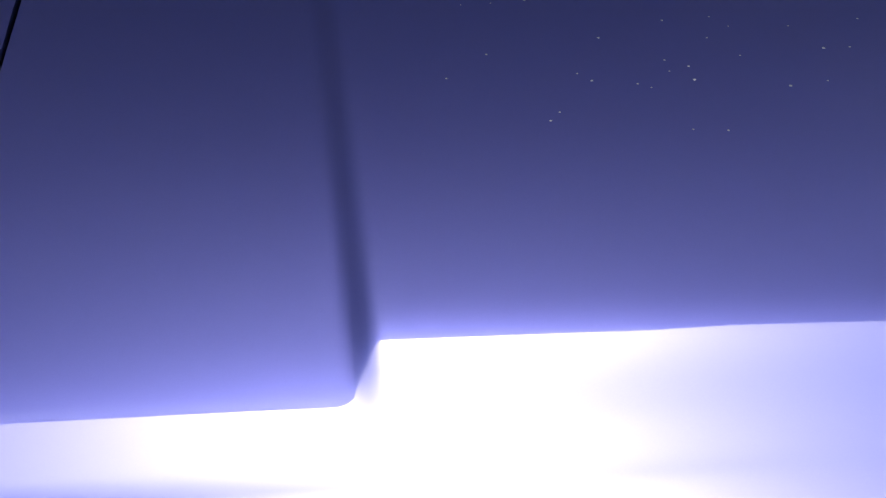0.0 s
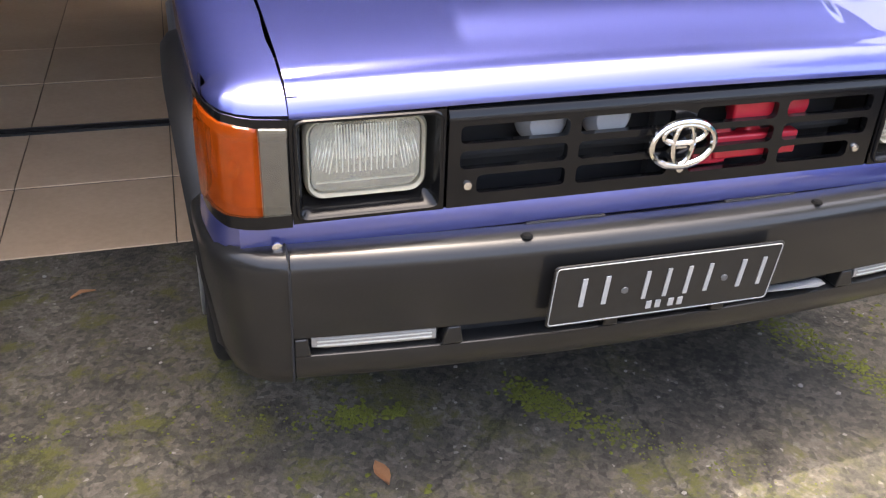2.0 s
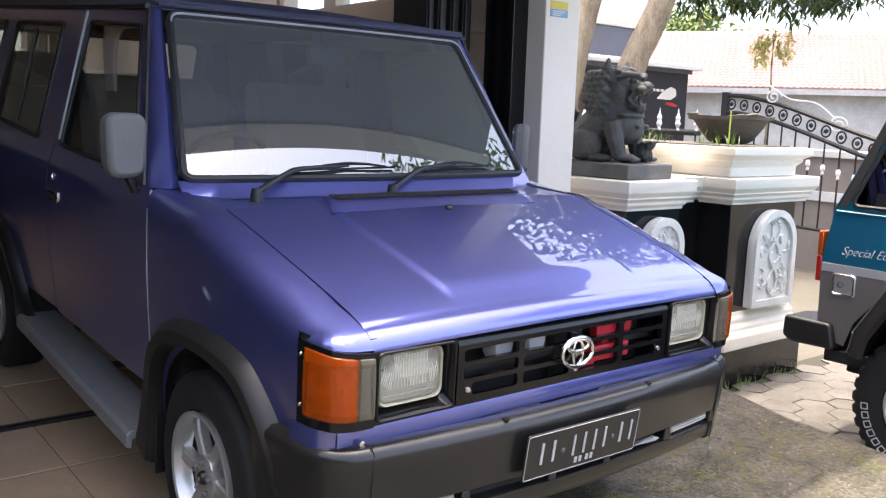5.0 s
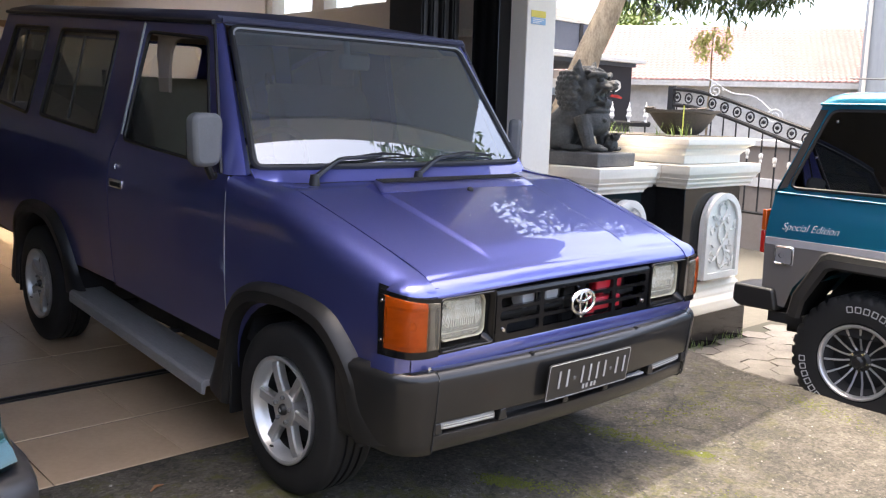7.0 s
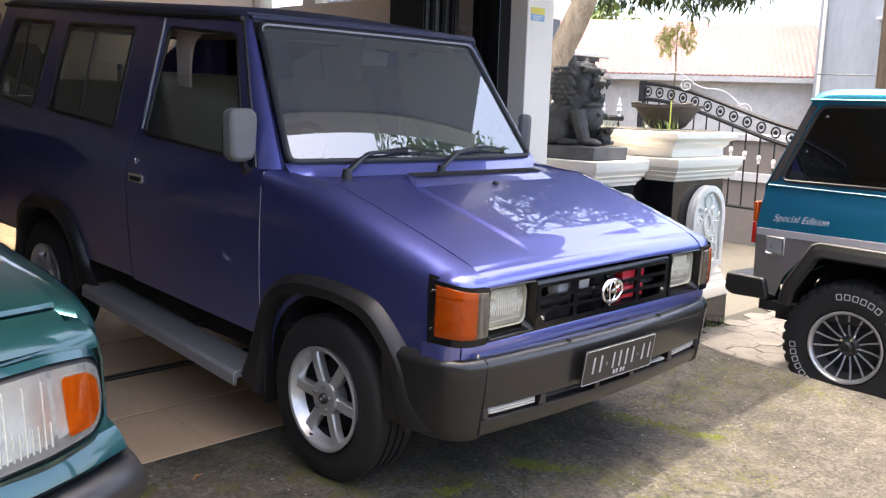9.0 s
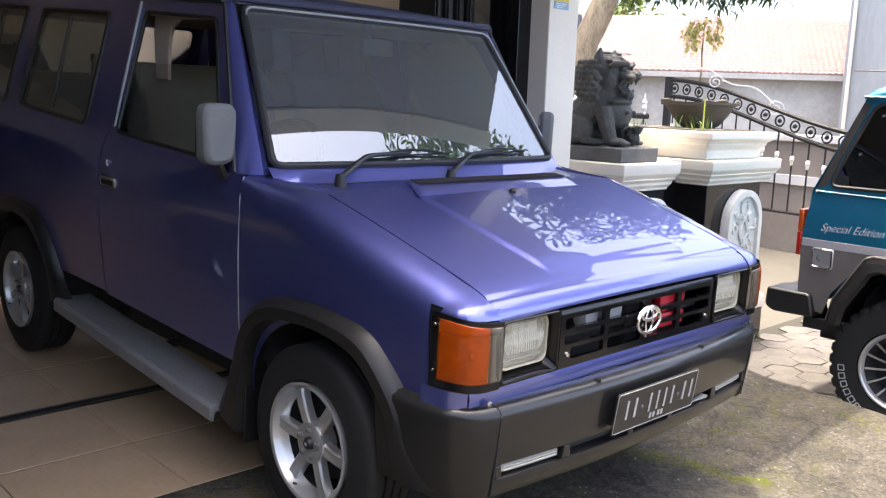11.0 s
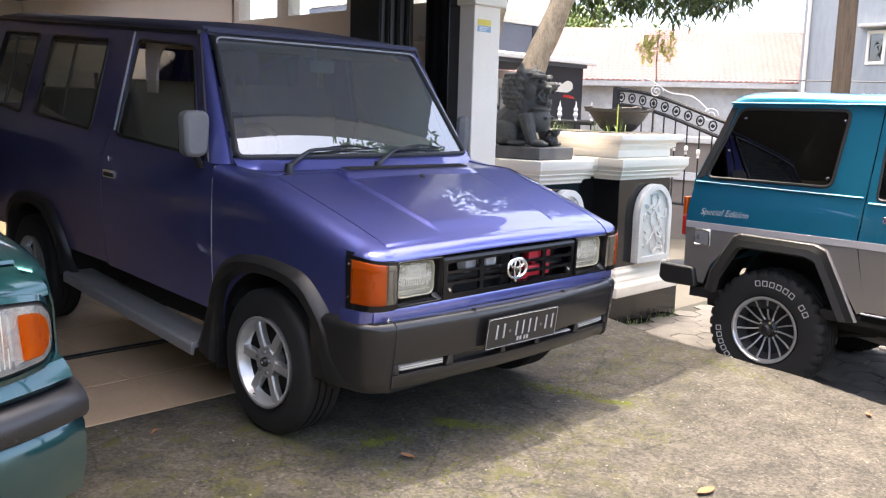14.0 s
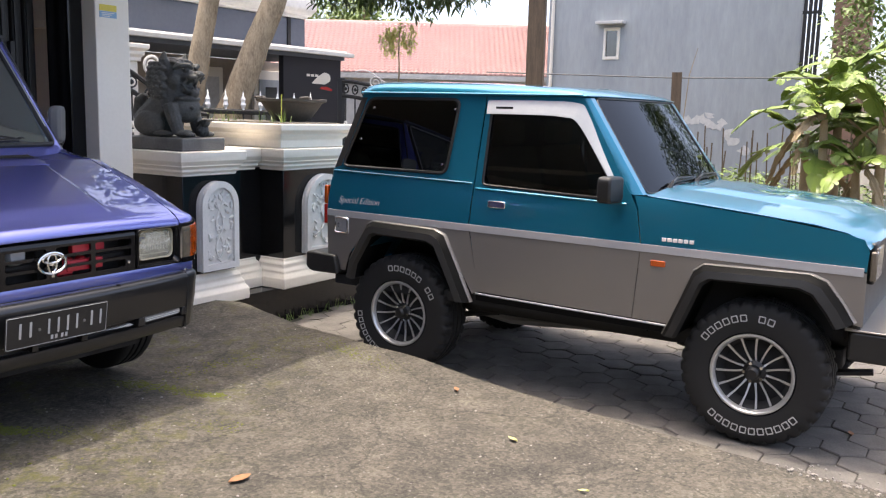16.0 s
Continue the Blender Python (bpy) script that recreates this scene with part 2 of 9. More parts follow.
M_BLACKGLOSS = mat("black_gloss_tile", (0.006, 0.006, 0.0065), (0.011, 0.011, 0.0115), rough=0.12, rvar=0.05, scale=3, ior=1.42)
M_GATE = mat("black_steel", (0.02, 0.02, 0.02), (0.035, 0.033, 0.03), rough=0.42, metal=0.3, scale=9)
M_STONE = mat("dark_andesite", (0.082, 0.083, 0.078), (0.025, 0.026, 0.025), rough=0.7, scale=7, fine=75, bump=0.75)
M_SLABSTONE = mat("dark_stone_slab", (0.12, 0.12, 0.12), (0.06, 0.06, 0.062), rough=0.7, scale=8, fine=90, bump=0.45)
M_RELIEF = mat("white_cement_relief", (0.76, 0.75, 0.72), (0.6, 0.59, 0.57), rough=0.8, scale=9, fine=80, bump=0.3)
M_PAINT = mat("violet_blue_metallic", (0.112, 0.130, 0.415), (0.105, 0.122, 0.390), rough=0.38, metal=0.84, scale=2, fine=700, coat=1.0, rvar=0.03, coat_ior=1.85)
M_PAINT.node_tree.nodes["Principled BSDF"].inputs["Coat Roughness"].default_value = 0.012
# The van's body paint as seen in shade: darkened, its sheen taken out.
M_ROOFSHADE = mat("shaded_roof_paint", (0.040, 0.043, 0.082), (0.034, 0.036, 0.066), rough=0.62, metal=0.15, scale=5, fine=220, rvar=0.08)
M_TEAL = mat("teal_metallic", (0.010, 0.200, 0.310), (0.009, 0.180, 0.282), rough=0.30, metal=0.62, scale=2, fine=700, coat=1.0, rvar=0.03)
M_GREEN = mat("dark_teal_green_metallic", (0.007, 0.062, 0.068), (0.006, 0.055, 0.060), rough=0.28, metal=0.7, scale=2, fine=700, coat=1.0, rvar=0.03, coat_ior=1.6)
M_NAVY = mat("dark_navy_paint", (0.004, 0.005, 0.014), (0.003, 0.004, 0.011), rough=0.25, metal=0.0, scale=2, fine=600, coat=0.0, rvar=0.03, ior=1.15)
M_STRIPE = mat("silver_grey_stripe", (0.50, 0.50, 0.51), (0.44, 0.44, 0.45), rough=0.4, metal=0.4, scale=4, fine=300)
M_SATIN = mat("satin_black_trim", (0.005, 0.005, 0.005), (0.008, 0.008, 0.0078), rough=0.55, scale=6, fine=150, bump=0.05, ior=1.14)
M_TAUPE = mat("taupe_metallic", (0.245, 0.226, 0.210), (0.222, 0.205, 0.190), rough=0.38, metal=0.5, scale=2, fine=600, coat=0.7, rvar=0.04)
M_SILVER = mat("silver_paint", (0.36, 0.37, 0.38), (0.31, 0.32, 0.33), rough=0.5, metal=0.2, scale=4, fine=300, coat=0.4)
M_ALLOY = mat("alloy_wheel", (0.60, 0.60, 0.59), (0.52, 0.52, 0.51), rough=0.34, metal=0.72, scale=9, fine=130)
M_CHROME = mat("chrome", (0.86, 0.86, 0.86), (0.8, 0.8, 0.8), rough=0.1, metal=1.0, rvar=0.04)
M_BUMPER = mat("charcoal_bumper", (0.015, 0.015, 0.0152), (0.011, 0.011, 0.0112), rough=0.33, metal=0.0, scale=4, fine=220, bump=0.05, coat=0.6, ior=1.3)
M_BUMPER.node_tree.nodes["Principled BSDF"].inputs["Coat Roughness"].default_value = 0.11
M_BLACK = mat("black_plastic", (0.009, 0.009, 0.009), (0.014, 0.0135, 0.013), rough=0.45, scale=12, fine=200, bump=0.06)
M_RUBBER = mat("tyre_rubber", (0.0055, 0.0055, 0.0055), (0.010, 0.0097, 0.0094), rough=0.75, scale=10, fine=140, bump=0.25)
M_GRILLE = mat("gloss_black_plastic", (0.005, 0.005, 0.0055), (0.008, 0.008, 0.0085), rough=0.13, scale=12, fine=200, bump=0.02, rvar=0.04, ior=1.4)
M_GASKET = mat("rubber_gasket", (0.012, 0.012, 0.012), rough=0.5)
M_GREYPL = mat("grey_plastic", (0.135, 0.135, 0.13), (0.11, 0.11, 0.106), rough=0.6, scale=10, fine=180, bump=0.05)
M_BOARD = mat("aluminium_tread", (0.34, 0.34, 0.335), (0.26, 0.26, 0.255), rough=0.5, metal=0.4, scale=5, fine=120, bump=0.1, stretch=(1, 0.2, 1))
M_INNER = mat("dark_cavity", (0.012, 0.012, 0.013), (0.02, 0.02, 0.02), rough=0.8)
M_SEAT = mat("seat_fabric", (0.36, 0.345, 0.27), (0.31, 0.295, 0.23), rough=0.9, scale=20, fine=300, bump=0.2)
M_TRIM = mat("beige_trim", (0.55, 0.44, 0.36), (0.48, 0.38, 0.31), rough=0.8, scale=8)
M_AMBER = lens("amber_lens", (0.47, 0.076, 0.008))
M_RED = mat("red_plastic", (0.50, 0.012, 0.03), (0.4, 0.01, 0.022), rough=0.35, coat=0.3)
M_REDLENS = lens("red_lens", (0.45, 0.02, 0.015))
M_CLEAR = lens("clear_lens", (0.66, 0.66, 0.62))
M_AMBERGLASS = glassy("amber_glass", (0.90, 0.20, 0.02), rough=0.04, ior=1.5, haze=(0.54, 0.085, 0.005), veil=0.38)
M_SMOKEGLASS = glassy("smoky_lamp_glass", (0.30, 0.28, 0.235), rough=0.04, ior=1.5, haze=(0.26, 0.24, 0.19), veil=0.30)
M_SMOKE = lens("smoky_lens", (0.12, 0.10, 0.075))
M_LAMPBACK = mat("aged_lamp_reflector", (0.48, 0.44, 0.37), (0.30, 0.27, 0.22), rough=0.35, metal=0.3, scale=25, fine=90)
M_BEZEL = mat("yellowed_bezel", (0.46, 0.43, 0.32), (0.36, 0.33, 0.24), rough=0.4, metal=0.0, scale=20)
M_TINT = glassy("tinted_glass", (0.80, 0.81, 0.76))
M_PANE = glassy("clear_window_glass", (0.97, 0.98, 0.97), ior=1.4)
# Pane of the added roof opening; its tint trims the daylight.
M_SKYPANE = glassy("added_roof_panel", (0.78, 0.76, 0.72), ior=1.4)
M_DOORGLASS = glassy("light_film_glass", (0.34, 0.35, 0.36), ior=2.0)
M_REARTINT = glassy("smoked_side_glass", (0.42, 0.43, 0.38), haze=(0.22, 0.22, 0.19), veil=0.40)
# The bluish veil paints in sky sheen; the high IOR strengthens the reflection.
M_SCREEN = glassy("windscreen_glass", (0.34, 0.39, 0.40), ior=3.1, gloss=(0.92, 0.95, 0.95), haze=(0.42, 0.49, 0.54), veil=0.085)
M_DARKGLASS = glassy("dark_film_glass", (0.10, 0.104, 0.108), ior=2.2)
M_DARKSCREEN = glassy("dark_film_screen", (0.03, 0.032, 0.034), ior=1.3, gloss=0.7)
M_PLATE = mat("black_plate", (0.014, 0.014, 0.014), (0.02, 0.02, 0.02), rough=0.35, scale=30)
M_PLATEMARK = mat("worn_plate_marks", (0.50, 0.50, 0.48), (0.36, 0.36, 0.35), rough=0.5)
M_LETTER = mat("white_lettering", (0.75, 0.75, 0.73), (0.65, 0.65, 0.63), rough=0.5)
M_TYRELET = mat("white_sidewall_marks", (0.52, 0.52, 0.50), (0.30, 0.30, 0.29), rough=0.7, scale=30, fine=150)
M_WOOD = mat("pole_timber", (0.155, 0.105, 0.062), (0.06, 0.042, 0.028), rough=0.85, scale=6, fine=40, bump=0.4, stretch=(4, 4, 0.4))
M_FRAMEWOOD = mat("light_timber", (0.50, 0.33, 0.19), (0.38, 0.24, 0.13), rough=0.6, scale=6, fine=40, stretch=(3, 3, 0.5))
M_BARK = mat("tree_bark", (0.42, 0.33, 0.215), (0.13, 0.095, 0.06), rough=0.95, scale=5, fine=26, bump=1.0, stretch=(2, 2, 0.7))
M_LEAF = mat("mango_leaf", (0.055, 0.095, 0.022), (0.03, 0.06, 0.014), rough=0.45, scale=3, fine=20)
M_LEAFLIGHT = mat("light_leaf", (0.17, 0.25, 0.05), (0.09, 0.145, 0.03), rough=0.5, scale=3, fine=20)
M_LEAFYEL = mat("yellow_leaf", (0.62, 0.58, 0.20), (0.46, 0.46, 0.14), rough=0.55, scale=3, fine=20)
M_BANANA = mat("banana_leaf", (0.21, 0.29, 0.05), (0.11, 0.165, 0.03), rough=0.4, scale=2, fine=30, stretch=(1, 6, 1))
M_DRY = mat("dry_leaf", (0.34, 0.16, 0.07), (0.22, 0.10, 0.045), rough=0.7, scale=12)
M_DRYBAN = mat("withered_banana_leaf", (0.42, 0.32, 0.18), (0.24, 0.17, 0.09), rough=0.8, scale=5)
M_IRON = mat("black_wrought_iron", (0.008, 0.008, 0.008), (0.013, 0.0125, 0.012), rough=0.6)
M_ROOFTILE = mat("red_roof_tile", (0.55, 0.34, 0.31), (0.46, 0.275, 0.25), rough=0.75, scale=1.0, fine=14, vary=0.06)
M_GREYWALL = mat("blue_grey_render", (0.36, 0.385, 0.40), (0.26, 0.28, 0.295), rough=0.9, scale=1.1, fine=9, bump=0.15, stretch=(1, 1, 0.22))
M_PALEWALL = mat("weathered_cement_wall", (0.62, 0.61, 0.59), (0.40, 0.395, 0.38), rough=0.9, scale=1.6, fine=10, bump=0.2)
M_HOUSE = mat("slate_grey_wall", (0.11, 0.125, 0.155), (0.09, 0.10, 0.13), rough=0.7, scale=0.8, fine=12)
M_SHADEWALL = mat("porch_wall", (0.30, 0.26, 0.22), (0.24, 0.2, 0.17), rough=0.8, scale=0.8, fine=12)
M_BRICK = mat("rough_brickwork", (0.30, 0.17, 0.12), (0.2, 0.14, 0.11), rough=0.9, scale=5, fine=14, bump=0.5)
M_BOWL = mat("weathered_clay_bowl", (0.085, 0.07, 0.055), (0.045, 0.04, 0.035), rough=0.85, scale=6, fine=60, bump=0.5)
M_STICK_Y = mat("yellow_sticker", (0.75, 0.60, 0.08), rough=0.5)
M_STAKE = mat("yellow_green_plastic", (0.42, 0.44, 0.07), (0.36, 0.38, 0.06), rough=0.5)
M_STICK_B = mat("blue_sticker", (0.25, 0.42, 0.60), rough=0.5)
M_GREYBUMP = mat("dark_grey_bumper", (0.016, 0.016, 0.018), (0.011, 0.011, 0.012), rough=0.30, metal=0.0, scale=4, fine=200)
M_SIGN = mat("black_sign_wall", (0.008, 0.008, 0.012), (0.014, 0.013, 0.017), rough=0.6, scale=1)
M_VISOR = mat("white_visor_plastic", (0.36, 0.37, 0.38), (0.31, 0.32, 0.33), rough=0.3, scale=5, fine=60)
M_MOSS = mat("yellow_green_moss", (0.130, 0.140, 0.016), (0.062, 0.074, 0.012), rough=0.95, scale=14, fine=120, bump=0.6)
M_PEBBLE = mat("pale_pebble", (0.30, 0.28, 0.25), (0.17, 0.155, 0.135), rough=0.8, scale=30)
M_HEADGLASS = glassy("fluted_glass", (0.90, 0.90, 0.84), rough=0.03, ior=1.5, haze=(0.95, 0.89, 0.72), veil=0.24)
M_SLIM = lens("slim_lamp_lens", (0.34, 0.32, 0.285))
M_FLUTE = glassy("glass_flute", (0.9, 0.9, 0.86), rough=0.08, ior=1.9, haze=(0.92, 0.90, 0.80), veil=0.7)
M_REFLECT = mat("aged_reflector", (0.78, 0.77, 0.70), (0.55, 0.54, 0.48), rough=0.22, metal=0.85, scale=40, fine=90, bump=0.7)
M_LAMPGLASS = glassy("lamp_glass", (0.90, 0.92, 0.90), rough=0.02, ior=1.5, haze=(0.80, 0.82, 0.80), veil=0.16)

# ---- mesh tools ----
def part(name, bm, material, parent=None, label="", smooth=38, solid=0.0, bevel=0.0):
    """Links a bmesh as one mesh object, under a thing or a part."""
    me = bpy.data.meshes.new(name)
    bmesh.ops.remove_doubles(bm, verts=bm.verts, dist=1e-5)
    bm.edges.index_update()
    rims = [e.index for e in bm.edges if e.is_boundary] if solid else []
    bm.to_mesh(me)
    bm.free()
    me.materials.append(material)
    ob = new(name, me)
    if smooth:
        for p in me.polygons:
            p.use_smooth = True
        me.set_sharp_from_angle(angle=radians(smooth))
        for i in rims:
            me.edges[i].use_edge_sharp = True
    if bevel:
        md = ob.modifiers.new("bevel", "BEVEL")
        md.width, md.segments, md.limit_method, md.angle_limit = bevel, 2, "ANGLE", radians(35)
    if solid:
        md = ob.modifiers.new("solid", "SOLIDIFY")
        md.thickness, md.offset = solid, -1.0
    ob.parent = parent
    if label:
        ob["label"] = label
    return ob


def thing(name, m, label, category, group="", kind=""):
    ob = new(name)
    ob.empty_display_size = 0.1
    ob.matrix_world = m
    return tagged(ob, label, category, group, kind)


def solo(name, bm, material, label="", category="", group="", kind="", m=None, **kw):
    ob = part(name, bm, material, **kw)
    if m is not None:
        ob.matrix_world = m
    return tagged(ob, label, category, group, kind)


def box(x0, x1, y0, y1, z0, z1, bm=None):
    bm = bm or bmesh.new()
    v = [bm.verts.new((x, y, z)) for x in (x0, x1) for y in (y0, y1) for z in (z0, z1)]
    for f in ((0, 1, 3, 2), (4, 6, 7, 5), (0, 4, 5, 1), (2, 3, 7, 6), (0, 2, 6, 4), (1, 5, 7, 3)):
        bm.faces.new([v[i] for i in f])
    return bm


def prism(poly, axis, a, b, bm=None):
    """A polygon in the two axes other than `axis` (in x, y, z order), drawn out from a to b."""
    bm = bm or bmesh.new()

    def put(p, d):
        q = list(p)
        q.insert("xyz".index(axis), d)
        return bm.verts.new(q)
    lo, hi = [put(p, a) for p in poly], [put(p, b) for p in poly]
    n = len(poly)
    bm.faces.new(lo)
    bm.faces.new(hi[::-1])
    for i in range(n):
        bm.faces.new((lo[i], hi[i], hi[(i + 1) % n], lo[(i + 1) % n]))
    bmesh.ops.recalc_face_normals(bm, faces=bm.faces)
    return bm


def loft(rows, closed=False, cap=False, bm=None):
    """Skins rows of points, all of one length."""
    bm = bm or bmesh.new()
    vs = [[bm.verts.new(p) for p in r] for r in rows]
    n = len(rows[0])
    for r in range(len(rows) - 1):
        for i in range(n if closed else n - 1):
            j = (i + 1) % n
            q = [vs[r][i], vs[r][j], vs[r + 1][j], vs[r + 1][i]]
            if len({tuple(v.co) for v in q}) >= 3:
                try:
                    bm.faces.new(q)
                except ValueError:
                    pass
    if cap and closed:
        bm.faces.new(vs[0][::-1])
        bm.faces.new(vs[-1])
    bmesh.ops.remove_doubles(bm, verts=bm.verts, dist=1e-6)
    bmesh.ops.recalc_face_normals(bm, faces=bm.faces)
    return bm


def lathe(profile, n=32, axis="z", bm=None):
    """Turns (radius, height) pairs round an axis."""
    rows = []
    for k in range(n):
        a = 2 * math.pi * k / n
        c, s = math.cos(a), math.sin(a)
        row = []
        for r, h in profile:
            row.append({"z": (r * c, r * s, h), "x": (h, r * c, r * s), "y": (r * s, h, r * c)}[axis])
        rows.append(row)
    rows.append(rows[0])
    return loft(rows, bm=bm)


def tube(path, r, n=8, bm=None, closed=False):
    """A round bar along a path; r is one radius or one for each point."""
    pts = [Vector(p) for p in path]
    rr = r if isinstance(r, (list, tuple)) else [r] * len(pts)
    rows, side = [], None
    for i, p in enumerate(pts):
        a, b = (pts[i - 1], pts[(i + 1) % len(pts)]) if closed else (pts[max(i - 1, 0)], pts[min(i + 1, len(pts) - 1)])
        d = (b - a).normalized() if (b - a).length > 1e-9 else Vector((0, 0, 1))
        if side is None:
            side = d.orthogonal().normalized()
        side = (side - d * side.dot(d)).normalized()
        up = d.cross(side)
        rows.append([p + (side * math.cos(2 * math.pi * k / n) + up * math.sin(2 * math.pi * k / n)) * rr[i] for k in range(n)])
    if closed:
        rows.append(rows[0])
    return loft(rows, closed=True, cap=not closed, bm=bm)


def rrect(x0, x1, y0, y1, r, n=4):
    """A rectangle with rounded corners, counter-clockwise."""
    out = []
    for cx, cy, a0 in ((x1 - r, y1 - r, 0), (x0 + r, y1 - r, 90), (x0 + r, y0 + r, 180), (x1 - r, y0 + r, 270)):
        for k in range(n + 1):
            a = radians(a0 + 90 * k / n)
            out.append((cx + r * math.cos(a), cy + r * math.sin(a)))
    return out


def rounded(poly, r, n=4):
    """Rounds the corners of a polygon."""
    out, m = [], len(poly)
    for i in range(m):
        p, a, b = Vector(poly[i]), Vector(poly[i - 1]), Vector(poly[(i + 1) % m])
        ra = min(r, (a - p).length * 0.45)
        rb = min(r, (b - p).length * 0.45)
        s, e = p + (a - p).normalized() * ra, p + (b - p).normalized() * rb
        for k in range(n + 1):
            t = k / n
            out.append(tuple(s * (1 - t) ** 2 + p * 2 * t * (1 - t) + e * t * t))
    return out


def inside(p, poly):
    x, y = p
    hit, j = False, len(poly) - 1
    for i in range(len(poly)):
        (xi, yi), (xj, yj) = poly[i], poly[j]
        if (yi > y) != (yj > y) and x < (xj - xi) * (y - yi) / (yj - yi) + xi:
            hit = not hit
        j = i
    return hit


def densify(poly, step):
    out = []
    for i in range(len(poly)):
        a, b = Vector(poly[i]), Vector(poly[(i + 1) % len(poly)])
        n = max(1, int((b - a).length / step))
        out += [tuple(a.lerp(b, k / n)) for k in range(n)]
    return out


def panel(outline, fn, holes=(), step=0.05, bm=None):
    """A sheet with holes: an outline in two coordinates, set into space by fn(u, v)."""
    bm = bm or bmesh.new()
    loops = [densify(outline, step)] + [densify(h, step) for h in holes]
    pts, edges = [], []
    for lp in loops:
        o = len(pts)
        pts += [Vector(p) for p in lp]
        edges += [(o + i, o + (i + 1) % len(lp)) for i in range(len(lp))]
    us, vs = [p[0] for p in outline], [p[1] for p in outline]
    nu, nv = int((max(us) - min(us)) / step), int((max(vs) - min(vs)) / step)
    border = np.array([tuple(p) for p in pts])
    for i in range(1, nu + 1):
        for j in range(1, nv + 1):
            p = (min(us) + i * step, min(vs) + j * step)
            if inside(p, loops[0]) and not any(inside(p, h) for h in loops[1:]):
                if np.min((border[:, 0] - p[0]) ** 2 + (border[:, 1] - p[1]) ** 2) > (0.4 * step) ** 2:
                    pts.append(Vector(p))
    verts, _, faces, *_ = mathutils.geometry.delaunay_2d_cdt(pts, edges, [], 0, 1e-6)
    vv = [bm.verts.new(fn(p[0], p[1])) for p in verts]
    for f in faces:
        c = (sum(verts[i][0] for i in f) / len(f), sum(verts[i][1] for i in f) / len(f))
        if inside(c, loops[0]) and not any(inside(c, h) for h in loops[1:]):
            try:
                bm.faces.new([vv[i] for i in f])
            except ValueError:
                pass
    loose = [v for v in bm.verts if not v.link_faces]
    bmesh.ops.delete(bm, geom=loose, context="VERTS")
    bmesh.ops.recalc_face_normals(bm, faces=bm.faces)
    return bm


def towards(bm, d):
    """Turns a sheet's faces so that they look mostly along d."""
    d = Vector(d)
    if sum(f.normal.dot(d) * f.calc_area() for f in bm.faces) < 0:
        bmesh.ops.reverse_faces(bm, faces=bm.faces)
    bm.normal_update()
    return bm


def facing(bm, d):
    bm.normal_update()
    return towards(bm, d)


def blob(x, y, z, rx, ry, rz, seed=0, rough=0.0, sub=3, bm=None):
    """A lump with an uneven skin."""
    tmp = bmesh.new()
    bmesh.ops.create_icosphere(tmp, subdivisions=sub, radius=1.0)
    bm = bm or bmesh.new()
    m = {}
    for v in tmp.verts:
        k = 1 + rough * noise.noise(v.co * 2.3 + Vector((seed * 3.1, seed, 0))) + rough * 0.5 * noise.noise(v.co * 6 + Vector((seed, 0, 0)))
        m[v] = bm.verts.new((x + v.co.x * rx * k, y + v.co.y * ry * k, z + v.co.z * rz * k))
    for f in tmp.faces:
        bm.faces.new([m[v] for v in f.verts])
    tmp.free()
    return bm


def lerp(a, b, t):
    return a + (b - a) * t


def table(rows, x):
    """Runs smoothly through (x, y) pairs."""
    if x <= rows[0][0]:
        return rows[0][1]
    for (a, p), (b, q) in zip(rows, rows[1:]):
        if x <= b:
            return p + (q - p) * (x - a) / (b - a)
    return rows[-1][1]


def flowing(pts, n=5):
    """A smooth run through points of any dimension."""
    v = [Vector(p) for p in pts]
    out = []
    for i in range(len(v) - 1):
        a, b, c, d = v[max(i - 1, 0)], v[i], v[i + 1], v[min(i + 2, len(v) - 1)]
        for k in range(n):
            t = k / n
            out.append(tuple(0.5 * (2 * b + (c - a) * t + (2 * a - 5 * b + 4 * c - d) * t * t + (3 * b - a - 3 * c + d) * t ** 3)))
    return out + [tuple(v[-1])]


def text_mesh(words, size, shear=0.0, thin=0.0):
    cu = bpy.data.curves.new("lettering", "FONT")
    cu.body, cu.size, cu.shear, cu.extrude, cu.offset = words, size, shear, 0.0012, -thin
    ob = bpy.data.objects.new("lettering", cu)
    scene.collection.objects.link(ob)
    bpy.context.view_layer.update()
    me = bpy.data.meshes.new_from_object(ob)
    bm = bmesh.new()
    bm.from_mesh(me)
    bpy.data.objects.remove(ob)
    bpy.data.meshes.remove(me)
    return bm

# ---- the place ----
def gz(y):
    """Height of the driveway and garage floor, which fall away from the building."""
    if y < 1.2:
        return 0.03 * (y - 0.6)
    return 0.018 + 0.030 * (y - 1.2) if y < 3.2 else 0.078 + 0.01836 * (y - 3.2)


def drive_z(x, y):
    """Height of the driveway, which swells where the van stands and falls towards its broken edge."""
    swell = table([(-1.2, 0.0), (-0.6, 0.012), (0.05, 0.034), (0.35, 0.045), (0.6, 0.044), (0.85, 0.028), (1.2, 0.0)], y)
    return gz(y) + swell * table([(-0.1, 1.0), (0.35, 0.7), (0.8, 0.12), (1.2, 0.0)], x)


STREET = -0.285

solo("ground", panel([(-60, -60), (90, -60), (90, 90), (-60, 90)], lambda u, v: (u, v, STREET - 0.06), step=15), M_EARTH, "bare earth ground with sparse growth", "ground", kind="structure", smooth=0)


